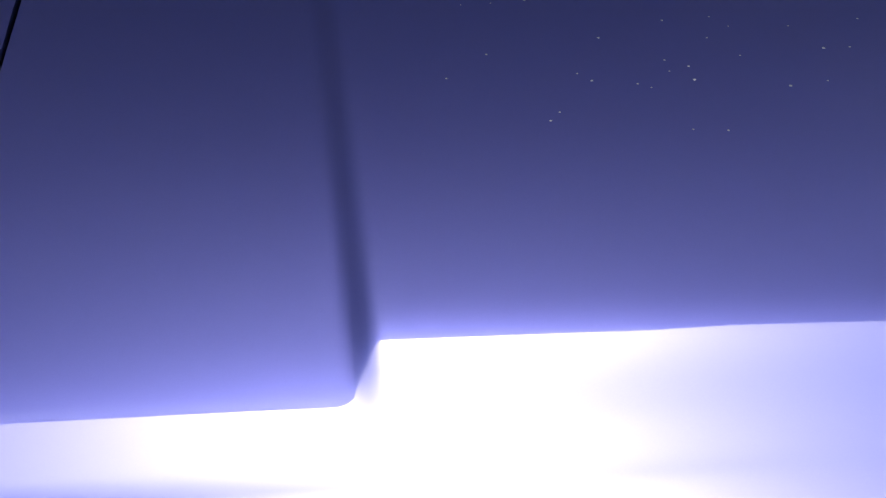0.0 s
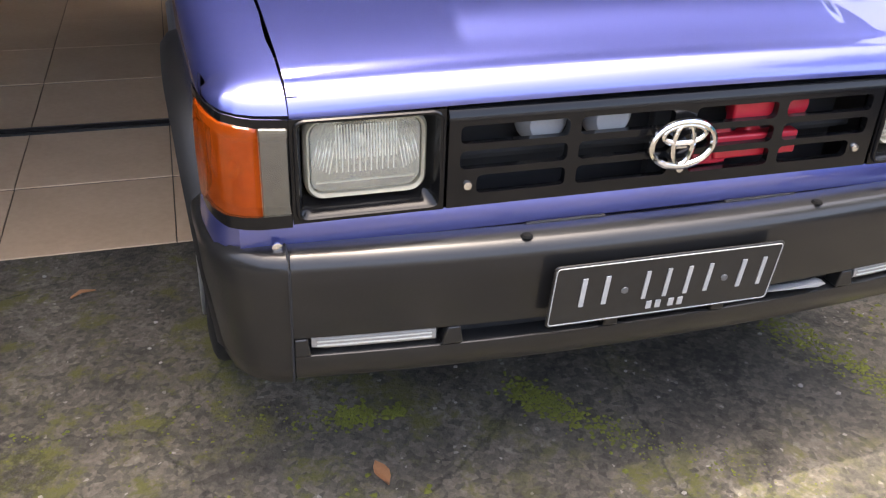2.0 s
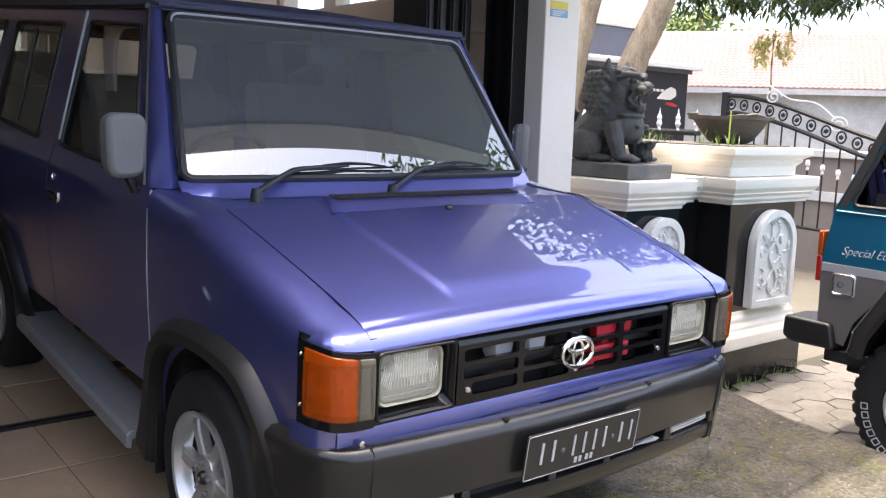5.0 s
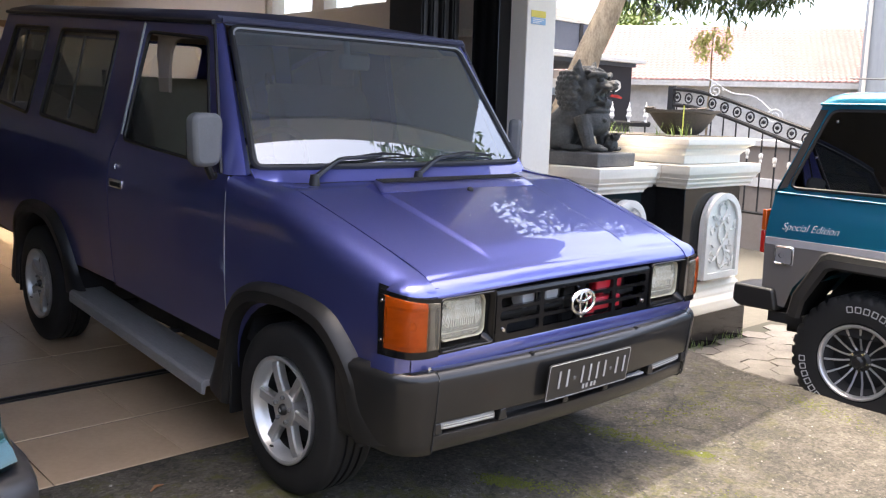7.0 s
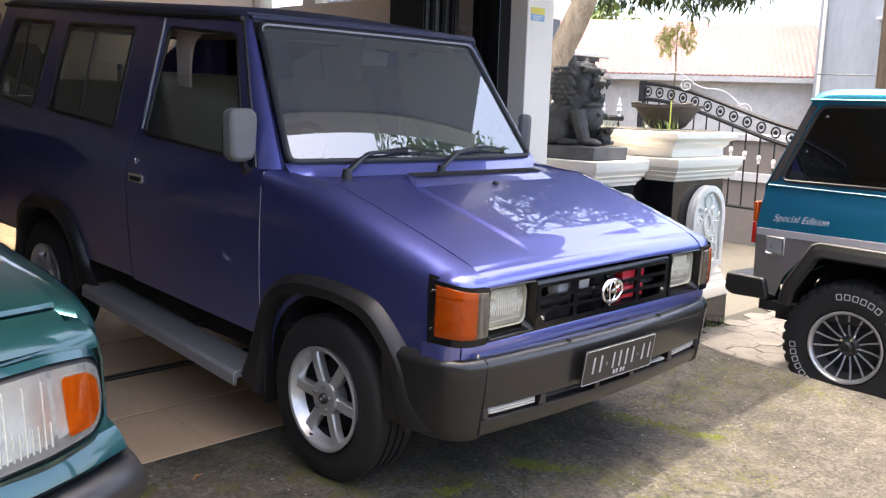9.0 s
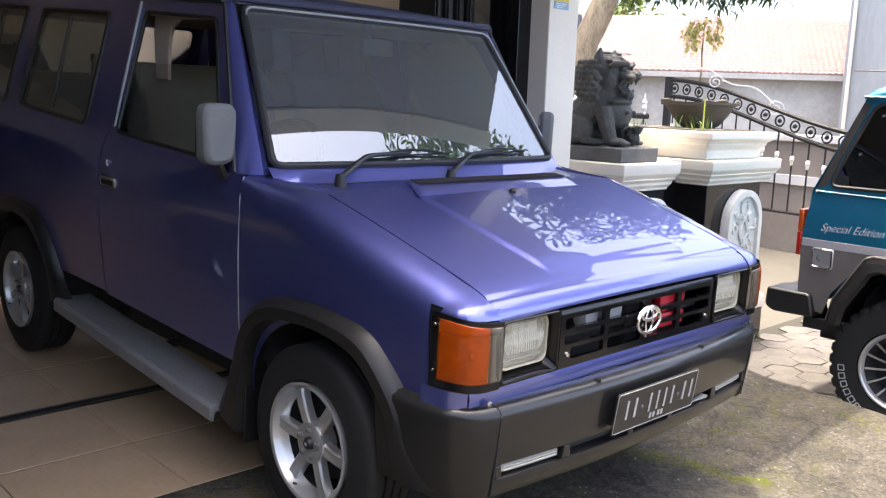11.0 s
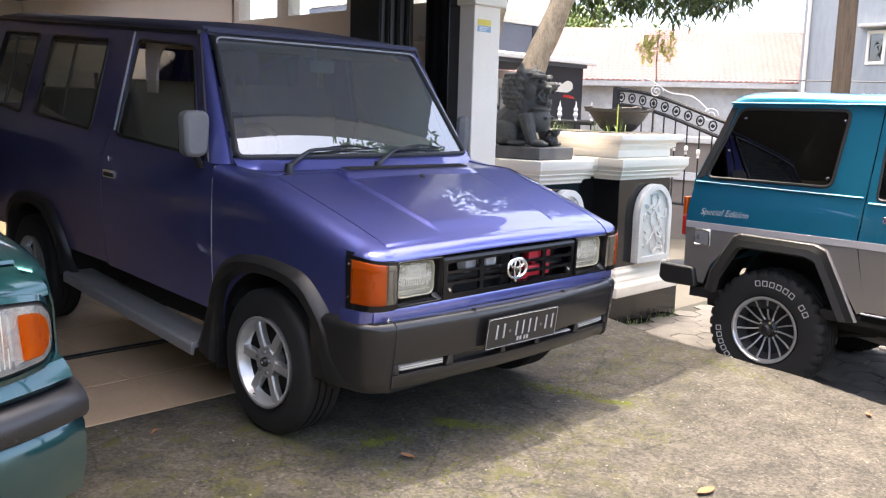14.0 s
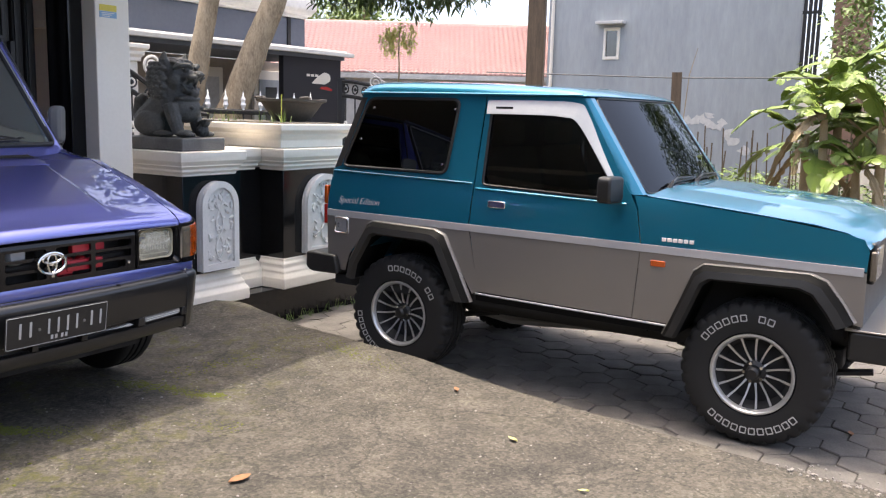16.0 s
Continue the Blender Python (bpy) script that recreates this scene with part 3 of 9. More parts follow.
def edge_x(y):
    """The driveway's broken side edge."""
    return table([(-8, 1.35), (-2.0, 1.765), (-1.1, 1.85), (-0.3, 2.02), (0.2, 2.055), (0.6, 2.10), (1.45, 2.33)], y) + 0.02 * noise.noise(Vector((y * 3, 0, 0))) + 0.012 * noise.noise(Vector((y * 14, 4, 0)))


def slab():
    ys = [-8 + 9.25 * k / 150 for k in range(151)]
    outline = [(edge_x(y), y) for y in ys] + [(2.2, 1.40), (1.52, 1.40), (1.52, 1.2), (-7, 1.2), (-7, -8)]
    bm = panel(outline, lambda u, v: (u, v, drive_z(u, v) + 0.006 * noise.noise(Vector((u * 1.3, v * 1.3, 0)))), step=0.16)
    facing(bm, (0, 0, 1))
    rim = [e for e in bm.edges if e.is_boundary]
    ext = bmesh.ops.extrude_edge_only(bm, edges=rim)
    for v in ext["geom"]:
        if isinstance(v, bmesh.types.BMVert):
            v.co.z = STREET - 0.1
            v.co.x += 0.03 if v.co.x > 1 else 0
    bmesh.ops.recalc_face_normals(bm, faces=bm.faces)
    return bm


solo("driveway", slab(), M_CONC, "grey concrete driveway with moss, cracks and a broken edge", "driveway", kind="structure", smooth=25)

# garage floor bed and shell
solo("floor", box(-7, 1.62, 1.2, 9.7, -0.4, 0, None), M_GROUT, "grout bed below the garage tiles", "floor", kind="structure", smooth=0)
fl = bpy.data.objects["floor"]
for v in fl.data.vertices:
    if v.co.z > -0.1:
        v.co.z = gz(v.co.y) - 0.003
solo("wall_east", box(1.62, 1.78, 1.95, 9.7, 0.0, 2.10), M_WALL, "cream plastered garage side wall below high windows", "wall", kind="structure", smooth=0)
solo("wall_east_top", box(1.62, 1.78, 1.95, 9.7, 2.562, 2.615), M_WALL, "cream plastered wall band above high windows", "wall", kind="structure", smooth=0)
solo("wall_north_side", box(1.35, 1.78, 9.7, 9.9, 0.0, 2.615), M_WALL, "cream plastered garage back wall", "wall", kind="structure", smooth=0)
solo("wall_north_top", box(0.4, 1.348, 9.7, 9.9, 2.30, 2.615), M_WALL, "cream plastered band above the back opening", "wall", kind="structure", smooth=0)
solo("wall_north", box(-7, 0.398, 9.7, 9.9, 0.0, 2.615), M_WALL, "cream plastered garage back wall", "wall", kind="structure", smooth=0)
solo("wall_west", box(-7.2, -7, 1.2, 9.9, -0.3, 3.3), M_WALL, "cream plastered garage side wall", "wall", kind="structure", smooth=0)
EAVE_Y, EAVE_Z = 0.27, 2.60
# The ceiling opening is unseen, added so that daylight brightens the garage.
cl = bmesh.new()
for a in ((-7.2, 2.22, EAVE_Y + 0.144, 4.6), (-7.2, 0.0, 4.6, 7.6), (1.2, 2.22, 4.6, 7.6), (-7.2, 2.22, 7.6, 9.9)):
    box(a[0], a[1], a[2], a[3], EAVE_Z + 0.02, EAVE_Z + 0.3, cl)
solo("ceiling", cl, M_CEIL, "painted garage ceiling and eave soffit with an added opening for light", "ceiling", kind="structure", smooth=0)
sky_pane = solo("skylight", facing(panel([(0.002, 4.602), (1.198, 4.602), (1.198, 7.598), (0.002, 7.598)], lambda u, v: (u, v, EAVE_Z + 0.12), step=2.0), (0, 0, -1)), M_SKYPANE, "added unseen roof panel that lets daylight into the garage", "skylight", kind="structure", smooth=0)
sky_pane.visible_shadow = False
solo("fascia", box(-7.2, 2.26, EAVE_Y, EAVE_Y + 0.14, EAVE_Z, EAVE_Z + 0.16), M_WHITE, "white painted eave fascia board", "trim", kind="structure", smooth=0, bevel=0.004)

# Unseen block, added so the eave's shadow reaches further out left of x = 0.66.
solo("shadow_block", box(-7.2, 0.66, EAVE_Y, EAVE_Y + 0.14, EAVE_Z + 0.162, EAVE_Z + 0.95), M_WHITE, "unseen white block above the eave, added to lengthen its shadow", "trim", kind="structure", smooth=0, bevel=0.004)
solo("yard_wall", box(-7.2, -7, -14, 1.196, -0.4, 3.6), M_WALL, "plain cream yard wall", "wall", kind="structure", smooth=0)

# high windows in the side wall
solo("wall_east_rear", box(1.62, 1.78, 4.75, 9.7, 2.102, 2.56), M_WALL, "cream plastered garage side wall", "wall", kind="structure", smooth=0)
solo("ledge", box(1.545, 1.618, 2.25, 2.91, 1.84, 1.885), M_WHITE, "white ledge on the garage side wall", "ledge", kind="structure", bevel=0.004)
for i, (y0, y1) in enumerate(((1.96, 3.07), (3.072, 3.998), (4.0, 4.745))):
    w = thing("window_%d" % (i + 1), pose(1.70, 0, 0), "high garage window with a cream painted frame", "window", kind="structure")
    f = bmesh.new()
    for a in ((y0, y0 + 0.08, 2.10, 2.56), (y1 - 0.08, y1, 2.10, 2.56), (y0 + 0.08, y1 - 0.08, 2.10, 2.115), (y0 + 0.08, y1 - 0.08, 2.50, 2.56)):
        box(-0.06, 0.06, a[0], a[1], a[2], a[3], f)
    part("window_frame", f, M_WHITE, w, smooth=0)
    g = part("pane", facing(panel([(y0 + 0.075, 2.112), (y1 - 0.075, 2.112), (y1 - 0.075, 2.505), (y0 + 0.075, 2.505)], lambda u, v: (0, u, v), step=2.0), (-1, 0, 0)), M_PANE, w, smooth=0)
    g.visible_shadow = False

# column
col = thing("column", pose(0, 0, 0), "square white painted garage column with a small sticker", "column", kind="structure")
cb = bmesh.new()
box(1.50, 1.75, 1.67, 1.95, 0.0, EAVE_Z + 0.02, cb)
part("shaft", cb, M_COLUMN, col, bevel=0.006)
part("moulding", box(1.47, 1.78, 1.64, 1.98, 2.05, 2.12), M_COLUMN, col, bevel=0.008)
st = bmesh.new()
box(1.53, 1.655, 1.6665, 1.6695, 1.925, 1.963, st)
part("sticker", st, M_STICK_Y, col, "small yellow and blue paper sticker", smooth=0)
part("sticker", box(1.53, 1.655, 1.6665, 1.6695, 1.885, 1.923), M_STICK_B, col, smooth=0)
for k in range(3):
    part("printed_bar", box(1.545, 1.545 + 0.09 - 0.016 * k, 1.6655, 1.6664, 1.911 - 0.010 * k, 1.915 - 0.010 * k), M_WHITE, col, smooth=0)
solo("pilaster", box(1.40, 1.62, 1.80, 2.02, 0.0, EAVE_Z + 0.02), M_BLACKGLOSS, "glossy black pilaster beside the garage column", "pilaster", kind="structure", bevel=0.004)

# folding gate, pushed together at the side
gate = thing("folding_gate", pose(0, 0, 0), "black steel folding gate pushed open to the side", "gate")
for k in range(7):
    x = 1.10 + 0.042 * k
    y0 = 2.10 if k % 2 else 2.14
    part("leaf", box(x, x + 0.022, y0, y0 + 0.30, 0.06, 2.56), M_GATE, gate, bevel=0.003)
    part("rib", box(x + 0.004, x + 0.034, y0 - 0.018, y0 - 0.001, 0.06, 2.56), M_GATE, gate, bevel=0.004)
part("bolt", box(1.17, 1.20, 2.04, 2.08, 1.60, 1.72), M_GATE, gate, bevel=0.003)
tr = bmesh.new()
for y in (2.14, 2.185):
    box(-7, 1.45, y, y + 0.014, gz(y) - 0.02, gz(y) + 0.008, tr)
solo("gate_track", tr, M_GATE, "dark steel gate track set in the floor", "track", kind="structure", smooth=0)

# wide opening at the back of the garage, with a timber frame
d = thing("door_1", pose(0, 9.8, 0), "open back doorway of the garage with a pale timber frame", "door", kind="structure")
f = bmesh.new()
for a in ((0.402, 0.48, 0.1, 2.298), (1.27, 1.346, 0.1, 2.298), (0.48, 1.27, 2.22, 2.298)):
    box(a[0], a[1], -0.06, 0.06, a[2], a[3], f)
part("door_frame", f, M_FRAMEWOOD, d, smooth=0)

# ---- pedestals and planter ----
def moulding(x0, x1, y0, y1, steps, bm=None):
    """Run moulding round a block, from (outward, z0, z1) members with sloped and hollowed joins."""
    bm = bm or bmesh.new()
    prof = []
    for k, (o, z0, z1) in enumerate(steps):
        a = 0.0 if k == 0 else 0.25
        b = 1.0 if k == len(steps) - 1 else 0.75
        prof += [(o, lerp(z0, z1, a)), (o, lerp(z0, z1, b))]
    rings = []
    for o, z in prof:
        rings.append([bm.verts.new(p) for p in ((x0 - o, y0 - o, z), (x1 + o, y0 - o, z), (x1 + o, y1 + o, z), (x0 - o, y1 + o, z))])
    for a, b in zip(rings, rings[1:]):
        for k in range(4):
            bm.faces.new((a[k], a[(k + 1) % 4], b[(k + 1) % 4], b[k]))
    bm.faces.new(rings[-1])
    bm.faces.new(rings[0][::-1])
    return bm


CAP = ((0.012, 0.885, 0.905), (0.028, 0.9055, 0.945), (0.045, 0.9455, 0.965), (0.065, 0.9655, 1.050))
BASE = ((0.075, -0.02, 0.085), (0.05, 0.0855, 0.12), (0.032, 0.1205, 0.18), (0.012, 0.1805, 0.205))


def arch(x0, x1, z0, z1, y, d, inset=0.0):
    r = (x1 - x0) / 2 - inset
    cx, cz = (x0 + x1) / 2, z1 - (x1 - x0) / 2
    pts = [(x0 + inset, z0 + inset), (x1 - inset, z0 + inset)]
    pts += [(cx + r * math.cos(math.pi * k / 16), cz + r * math.sin(math.pi * k / 16)) for k in range(17)]
    return pts


def pedestal(x0, x1, y0, y1, z0, a0, a1, label, cap_r=0.0):
    p = thing("pedestal", pose(0, 0, 0), label, "pedestal", "pedestals", kind="structure")
    part("body", box(x0, x1, y0, y1, z0, 0.90), M_BLACKGLOSS, p, bevel=0.004)
    part("cap", moulding(x0, x1 + cap_r, y0, y1, CAP), M_WHITE, p, "white stepped moulding", bevel=0.007)
    part("base_moulding", moulding(x0, x1, y0, y1, BASE), M_WHITE, p, "white stepped moulding", bevel=0.007)
    # arched relief with leaves and flowers
    fr = prism(arch(a0, a1, 0.225, 0.845, y0, 0), "y", y0 - 0.045, y0 - 0.001)
    rel = part("relief_panel", fr, M_RELIEF, p, "white arched relief with carved leaves", bevel=0.006)
    rim = bmesh.new()
    o, i = arch(a0, a1, 0.225, 0.845, y0, 0), arch(a0, a1, 0.225, 0.845, y0, 0, 0.045)
    rows = []
    for (ax, az), (bx, bz) in zip(o + o[:1], i + i[:1]):
        rows.append([(ax, y0 - 0.045, az), (ax, y0 - 0.068, az), (bx, y0 - 0.068, bz), (bx, y0 - 0.046, bz)])
    part("rim", loft(rows), M_RELIEF, rel)
    rnd = random.Random(int(x0 * 100))
    cx, w = (a0 + a1) / 2, (a1 - a0) / 2 - 0.055
    lv = bmesh.new()
    for k in range(58):
        z = 0.29 + 0.49 * rnd.random()
        lim = w if z < 0.66 else w * max(0.25, 1 - ((z - 0.66) / 0.17) ** 2)
        x = cx + rnd.uniform(-1, 1) * lim
        a = rnd.uniform(0, math.pi)
        s = rnd.uniform(0.016, 0.034)
        t = bmesh.new()
        blob(0, 0, 0, s, 0.012, s * 0.42, seed=k, rough=0.3, sub=1, bm=t)
        t.transform(Matrix.Translation((x, y0 - 0.05, z)) @ Matrix.Rotation(a, 4, "Y"))
        me = bpy.data.meshes.new("t")
        t.to_mesh(me)
        t.free()
        lv.from_mesh(me)
        bpy.data.meshes.remove(me)
    for s in (-1, 1):
        tube([(cx + s * 0.3 * w * math.sin(k * 0.9), y0 - 0.052, 0.29 + 0.05 * k) for k in range(10)], 0.008, 6, lv)
    part("carved_leaves", lv, M_RELIEF, rel, "carved leaves and stems in relief")
    return p


pedestal(2.0, 2.47, 1.49, 2.02, -0.02, 2.11, 2.45, "black gloss pedestal with white mouldings and carved arched relief, below the lion")
pedestal(2.985, 3.72, 1.49, 2.02, -0.02, 3.19, 3.66, "wide black gloss pedestal with white mouldings and carved arched relief, below the planter", 0.1)
link = thing("garden_wall", pose(0, 0, 0), "black gloss low wall with white coping between the pedestals", "wall", kind="structure")
part("body", box(2.474, 2.981, 1.72, 2.0, -0.02, 0.90), M_BLACKGLOSS, link, bevel=0.004)
part("coping", moulding(2.56, 2.90, 1.72, 1.9, CAP), M_WHITE, link, bevel=0.006)
part("base_moulding", moulding(2.56, 2.90, 1.72, 1.9, BASE), M_WHITE, link, bevel=0.006)
solo("plinth", box(1.9, 3.95, 1.50, 2.6, -0.35, -0.022), M_BLACKGLOSS, "black gloss plinth below the pedestals", "plinth", kind="structure", bevel=0.004)
pl = thing("planter", pose(0, 0, 0), "white cement planter box standing on the pedestal", "planter")
pb = moulding(2.99, 3.74, 1.52, 2.95, ((0.0, 1.052, 1.135), (0.03, 1.1355, 1.17), (0.075, 1.1705, 1.235)))
part("box", pb, M_WHITE, pl, bevel=0.006)
part("soil", box(3.02, 3.71, 1.56, 2.9, 1.2355, 1.245), M_EARTH, pl, smooth=0)

# rough clay bowl on the planter
bw = []
for k in range(29):
    a = 2 * math.pi * k / 28
    row = []
    for r, h in ((0.13, 0.0), (0.17, 0.02), (0.235, 0.09), (0.285, 0.155), (0.325, 0.165), (0.328, 0.185), (0.285, 0.185), (0.2, 0.11), (0.0, 0.07)):
        lip = 0.004 * math.sin(a * 5) if h > 0.15 else 0
        row.append((r * math.cos(a), r * math.sin(a) * 0.8, h + lip))
    bw.append(row)
bowl = thing("clay_bowl", pose(3.575, 1.93, 1.246), "dark weathered clay bowl with a wavy rim on the planter", "bowl")
part("bowl", loft(bw), M_BOWL, bowl)
for k, a in enumerate((0.4, 2.5, 4.4)):
    part("rim_knob", blob(0.29 * math.cos(a), 0.235 * math.sin(a), 0.193, 0.06, 0.04, 0.013, seed=k, rough=0.3, sub=2), M_BOWL, bowl)


def tuft(name, x, y, z, n, h, material, label):
    bm = bmesh.new()
    rnd = random.Random(int(x * 91 + y * 17))
    for k in range(n):
        a, l, b = rnd.uniform(0, 6.28), h * rnd.uniform(0.5, 1.1), rnd.uniform(0.02, 0.10)
        ox, oy = rnd.uniform(-0.08, 0.08), rnd.uniform(-0.12, 0.12)
        w = 0.004
        rows = []
        for t in (0, 0.4, 0.75, 1.0):
            px, py = ox + b * t * t * math.cos(a), oy + b * t * t * math.sin(a)
            ww = w * (1 - 0.9 * t)
            rows.append([(px - ww * math.sin(a), py + ww * math.cos(a), l * t), (px + ww * math.sin(a), py - ww * math.cos(a), l * t)])
        loft(rows, bm=bm)
    return solo(name, bm, material, label, "plant", m=pose(x, y, z), kind="stuff")


tuft("grass_tuft", 3.15, 1.72, 1.24, 26, 0.10, M_LEAFLIGHT, "thin green grass growing in the planter")
tuft("grass_tuft", 3.08, 2.2, 1.24, 20, 0.09, M_LEAFLIGHT, "thin green grass growing in the planter")
solo("stake", tube([(3.13, 1.64, 1.24), (3.13, 1.64, 1.36), (3.135, 1.642, 1.46)], 0.005, 6), M_STAKE, "thin yellow-green stake stuck in the planter", "stake")

# ---- stone lion ----
def lion():
    bm = bmesh.new()
    B = lambda *a, **k: blob(*a, bm=bm, **k)
    # faces -y, stands on z = 0; seated
    B(0.0, 0.17, 0.12, 0.125, 0.135, 0.12, seed=1, rough=0.05)           # rump
    tube([(0, 0.16, 0.14), (0, 0.08, 0.21), (0, 0.0, 0.275)], [0.118, 0.125, 0.115], 14, bm)
    B(0.0, -0.07, 0.20, 0.118, 0.088, 0.10, seed=5)                      # chest
    B(0.0, -0.085, 0.272, 0.105, 0.07, 0.028, seed=6)
    for s in (-1, 1):
        B(s * 0.105, 0.135, 0.095, 0.05, 0.115, 0.092, seed=2)           # haunches
        B(s * 0.05, -0.158, 0.21, 0.017, 0.016, 0.015, seed=3, sub=2)
        tube([(s * 0.10, -0.03, 0.23), (s * 0.118, -0.065, 0.12), (s * 0.108, -0.09, 0.03)], [0.056, 0.045, 0.038], 10, bm)
        B(s * 0.107, -0.125, 0.028, 0.044, 0.06, 0.028, seed=7)          # paws
        for k in (-1, 0, 1):
            B(s * 0.107 + k * 0.025, -0.175, 0.02, 0.0125, 0.024, 0.017, seed=8, sub=2)
        B(s * 0.12, 0.02, 0.024, 0.036, 0.075, 0.024, seed=9)            # hind feet
    B(0.06, -0.155, 0.05, 0.045, 0.04, 0.045, seed=10, rough=0.25)       # cub below the paw
    B(0.05, -0.185, 0.105, 0.034, 0.03, 0.03, seed=11, rough=0.3)
    B(0.055, -0.21, 0.125, 0.05, 0.02, 0.008, seed=11, rough=0.3)
    B(0.08, -0.135, 0.095, 0.02, 0.03, 0.03, seed=12, rough=0.2)
    # thick neck and a round head with a pug snout and an open mouth
    tube([(0, 0.03, 0.24), (0, 0.02, 0.33), (0, 0.01, 0.42)], [0.115, 0.118, 0.11], 14, bm)
    B(0.0, 0.0, 0.445, 0.112, 0.115, 0.112, seed=12)
    B(0.0, -0.108, 0.432, 0.072, 0.070, 0.040, seed=14, rough=0.06)      # upper jaw
    B(0.0, -0.172, 0.446, 0.038, 0.026, 0.026, seed=15)                  # nose
    B(0.0, -0.095, 0.330, 0.062, 0.070, 0.026, seed=16, rough=0.06)      # lower jaw
    B(0.0, -0.135, 0.312, 0.034, 0.034, 0.034, seed=17, rough=0.2)       # beard
    B(0.0, -0.03, 0.380, 0.080, 0.052, 0.055, seed=25)                   # throat
    B(0.0, -0.098, 0.374, 0.022, 0.024, 0.022, seed=18, sub=2)           # ball in the mouth
    for s in (-1, 1):
        B(s * 0.086, -0.035, 0.395, 0.034, 0.052, 0.066, seed=19, rough=0.1)   # cheeks
        B(s * 0.044, -0.150, 0.424, 0.024, 0.040, 0.020, seed=20)        # lips
        B(s * 0.026, -0.186, 0.444, 0.013, 0.014, 0.012, seed=21, sub=2)
        B(s * 0.050, -0.116, 0.474, 0.020, 0.020, 0.017, seed=22, sub=2)  # eyes
        tube([(s * 0.012, -0.135, 0.486), (s * 0.045, -0.132, 0.506), (s * 0.085, -0.092, 0.505), (s * 0.104, -0.05, 0.486)], [0.013, 0.020, 0.019, 0.012], 8, bm)   # brows
        tube([(s * 0.082, 0.012, 0.50), (s * 0.112, 0.014, 0.548), (s * 0.112, 0.004, 0.600)], [0.042, 0.030, 0.006], 8, bm)
        tube([(s * 0.055, -0.125, 0.405), (s * 0.07, -0.095, 0.37), (s * 0.055, -0.12, 0.338)], [0.010, 0.012, 0.010], 6, bm)
        for k in (0, 1):
            tube([(s * 0.035, -0.165 + 0.05 * k, 0.405), (s * 0.035, -0.162 + 0.05 * k, 0.376)], [0.010, 0.003], 6, bm)
            tube([(s * 0.035, -0.150 + 0.05 * k, 0.335), (s * 0.035, -0.150 + 0.05 * k, 0.360)], [0.010, 0.003], 6, bm)
    # mane of curls
    rnd = random.Random(5)
    for k in range(9):
        for q in range(13):
            a = lerp(-0.25, math.pi + 0.25, (q + 0.5 * (k % 2)) / 12.5)
            z = 0.255 + 0.032 * k
            f = math.sqrt(max(0.3, 1 - ((z - 0.41) / 0.2) ** 2))
            B(0.135 * f * math.cos(a), 0.04 + 0.135 * f * math.sin(a), z, 0.024, 0.024, 0.021, seed=k * 13 + q, rough=0.25, sub=2)
    for k in range(46):
        x, y = rnd.uniform(-0.085, 0.085), rnd.uniform(-0.085, 0.10)
        B(x, y, 0.553 - 3.4 * (x * x + y * y), 0.021, 0.021, 0.016, seed=k, rough=0.3, sub=2)
    tube([(0, 0.28, 0.06), (0.02, 0.31, 0.16), (0.0, 0.28, 0.26), (0.0, 0.24, 0.30)], [0.03, 0.04, 0.04, 0.02], 10, bm)
    return bm


lion_ob = solo("lion_statue", lion(), M_STONE, "dark carved stone guardian lion on a stone slab", "statue", m=pose(2.235, 1.80, 1.138, 0, 0, 16) @ Matrix.Diagonal((1.14, 1.04, 0.97, 1)))
rm = lion_ob.modifiers.new("skin", "REMESH")
rm.mode, rm.voxel_size, rm.use_smooth_shade = "VOXEL", 0.0055, True
solo("statue_slab", box(2.03, 2.42, 1.52, 2.12, 1.0505, 1.138), M_SLABSTONE, "dark speckled stone slab below the lion", "slab", bevel=0.008)

# ---- wheels ----
def tyre_mesh(R, rim, w, lugs=0, blocky=0.0):
    """A tyre turned round x, with grooves and, where lugs is given, blocks cut into its shoulders."""
    prof = [(rim, -w * 0.36), (rim + 0.012, -w * 0.46), (rim + (R - rim) * 0.45, -w * 0.5), (R - 0.045, -w * 0.485), (R - 0.022, -w * 0.468), (R - 0.008, -w * 0.43), (R, -w * 0.36), (R, -w * 0.27)]
    groove = []
    for g in (-0.18, 0.0, 0.18):
        groove += [(R, (g - 0.035) * w), (R - 0.008, (g - 0.028) * w), (R - 0.008, (g + 0.028) * w), (R, (g + 0.035) * w)]
    prof = prof + groove + [(r, -h) for r, h in prof[::-1]]
    n = lugs * 6 if lugs else 72
    rows = []
    for k in range(n + 1):
        a = 2 * math.pi * k / n
        row = []
        for r, h in prof:
            cut = 0.0
            if lugs and abs(h) > 0.25 * w and r > R - 0.035:
                ph = (k + (3 if h > 0 else 0)) % 6
                cut = blocky if ph in (0, 1) else 0.0
            row.append((h, (r - cut) * math.cos(a), (r - cut) * math.sin(a)))
        rows.append(row)
    return loft(rows)


def add_mesh(bm, other, m):
    other.transform(m)
    me = bpy.data.meshes.new("t")
    other.to_mesh(me)
    other.free()
    bm.from_mesh(me)
    bpy.data.meshes.remove(me)


part_of = part


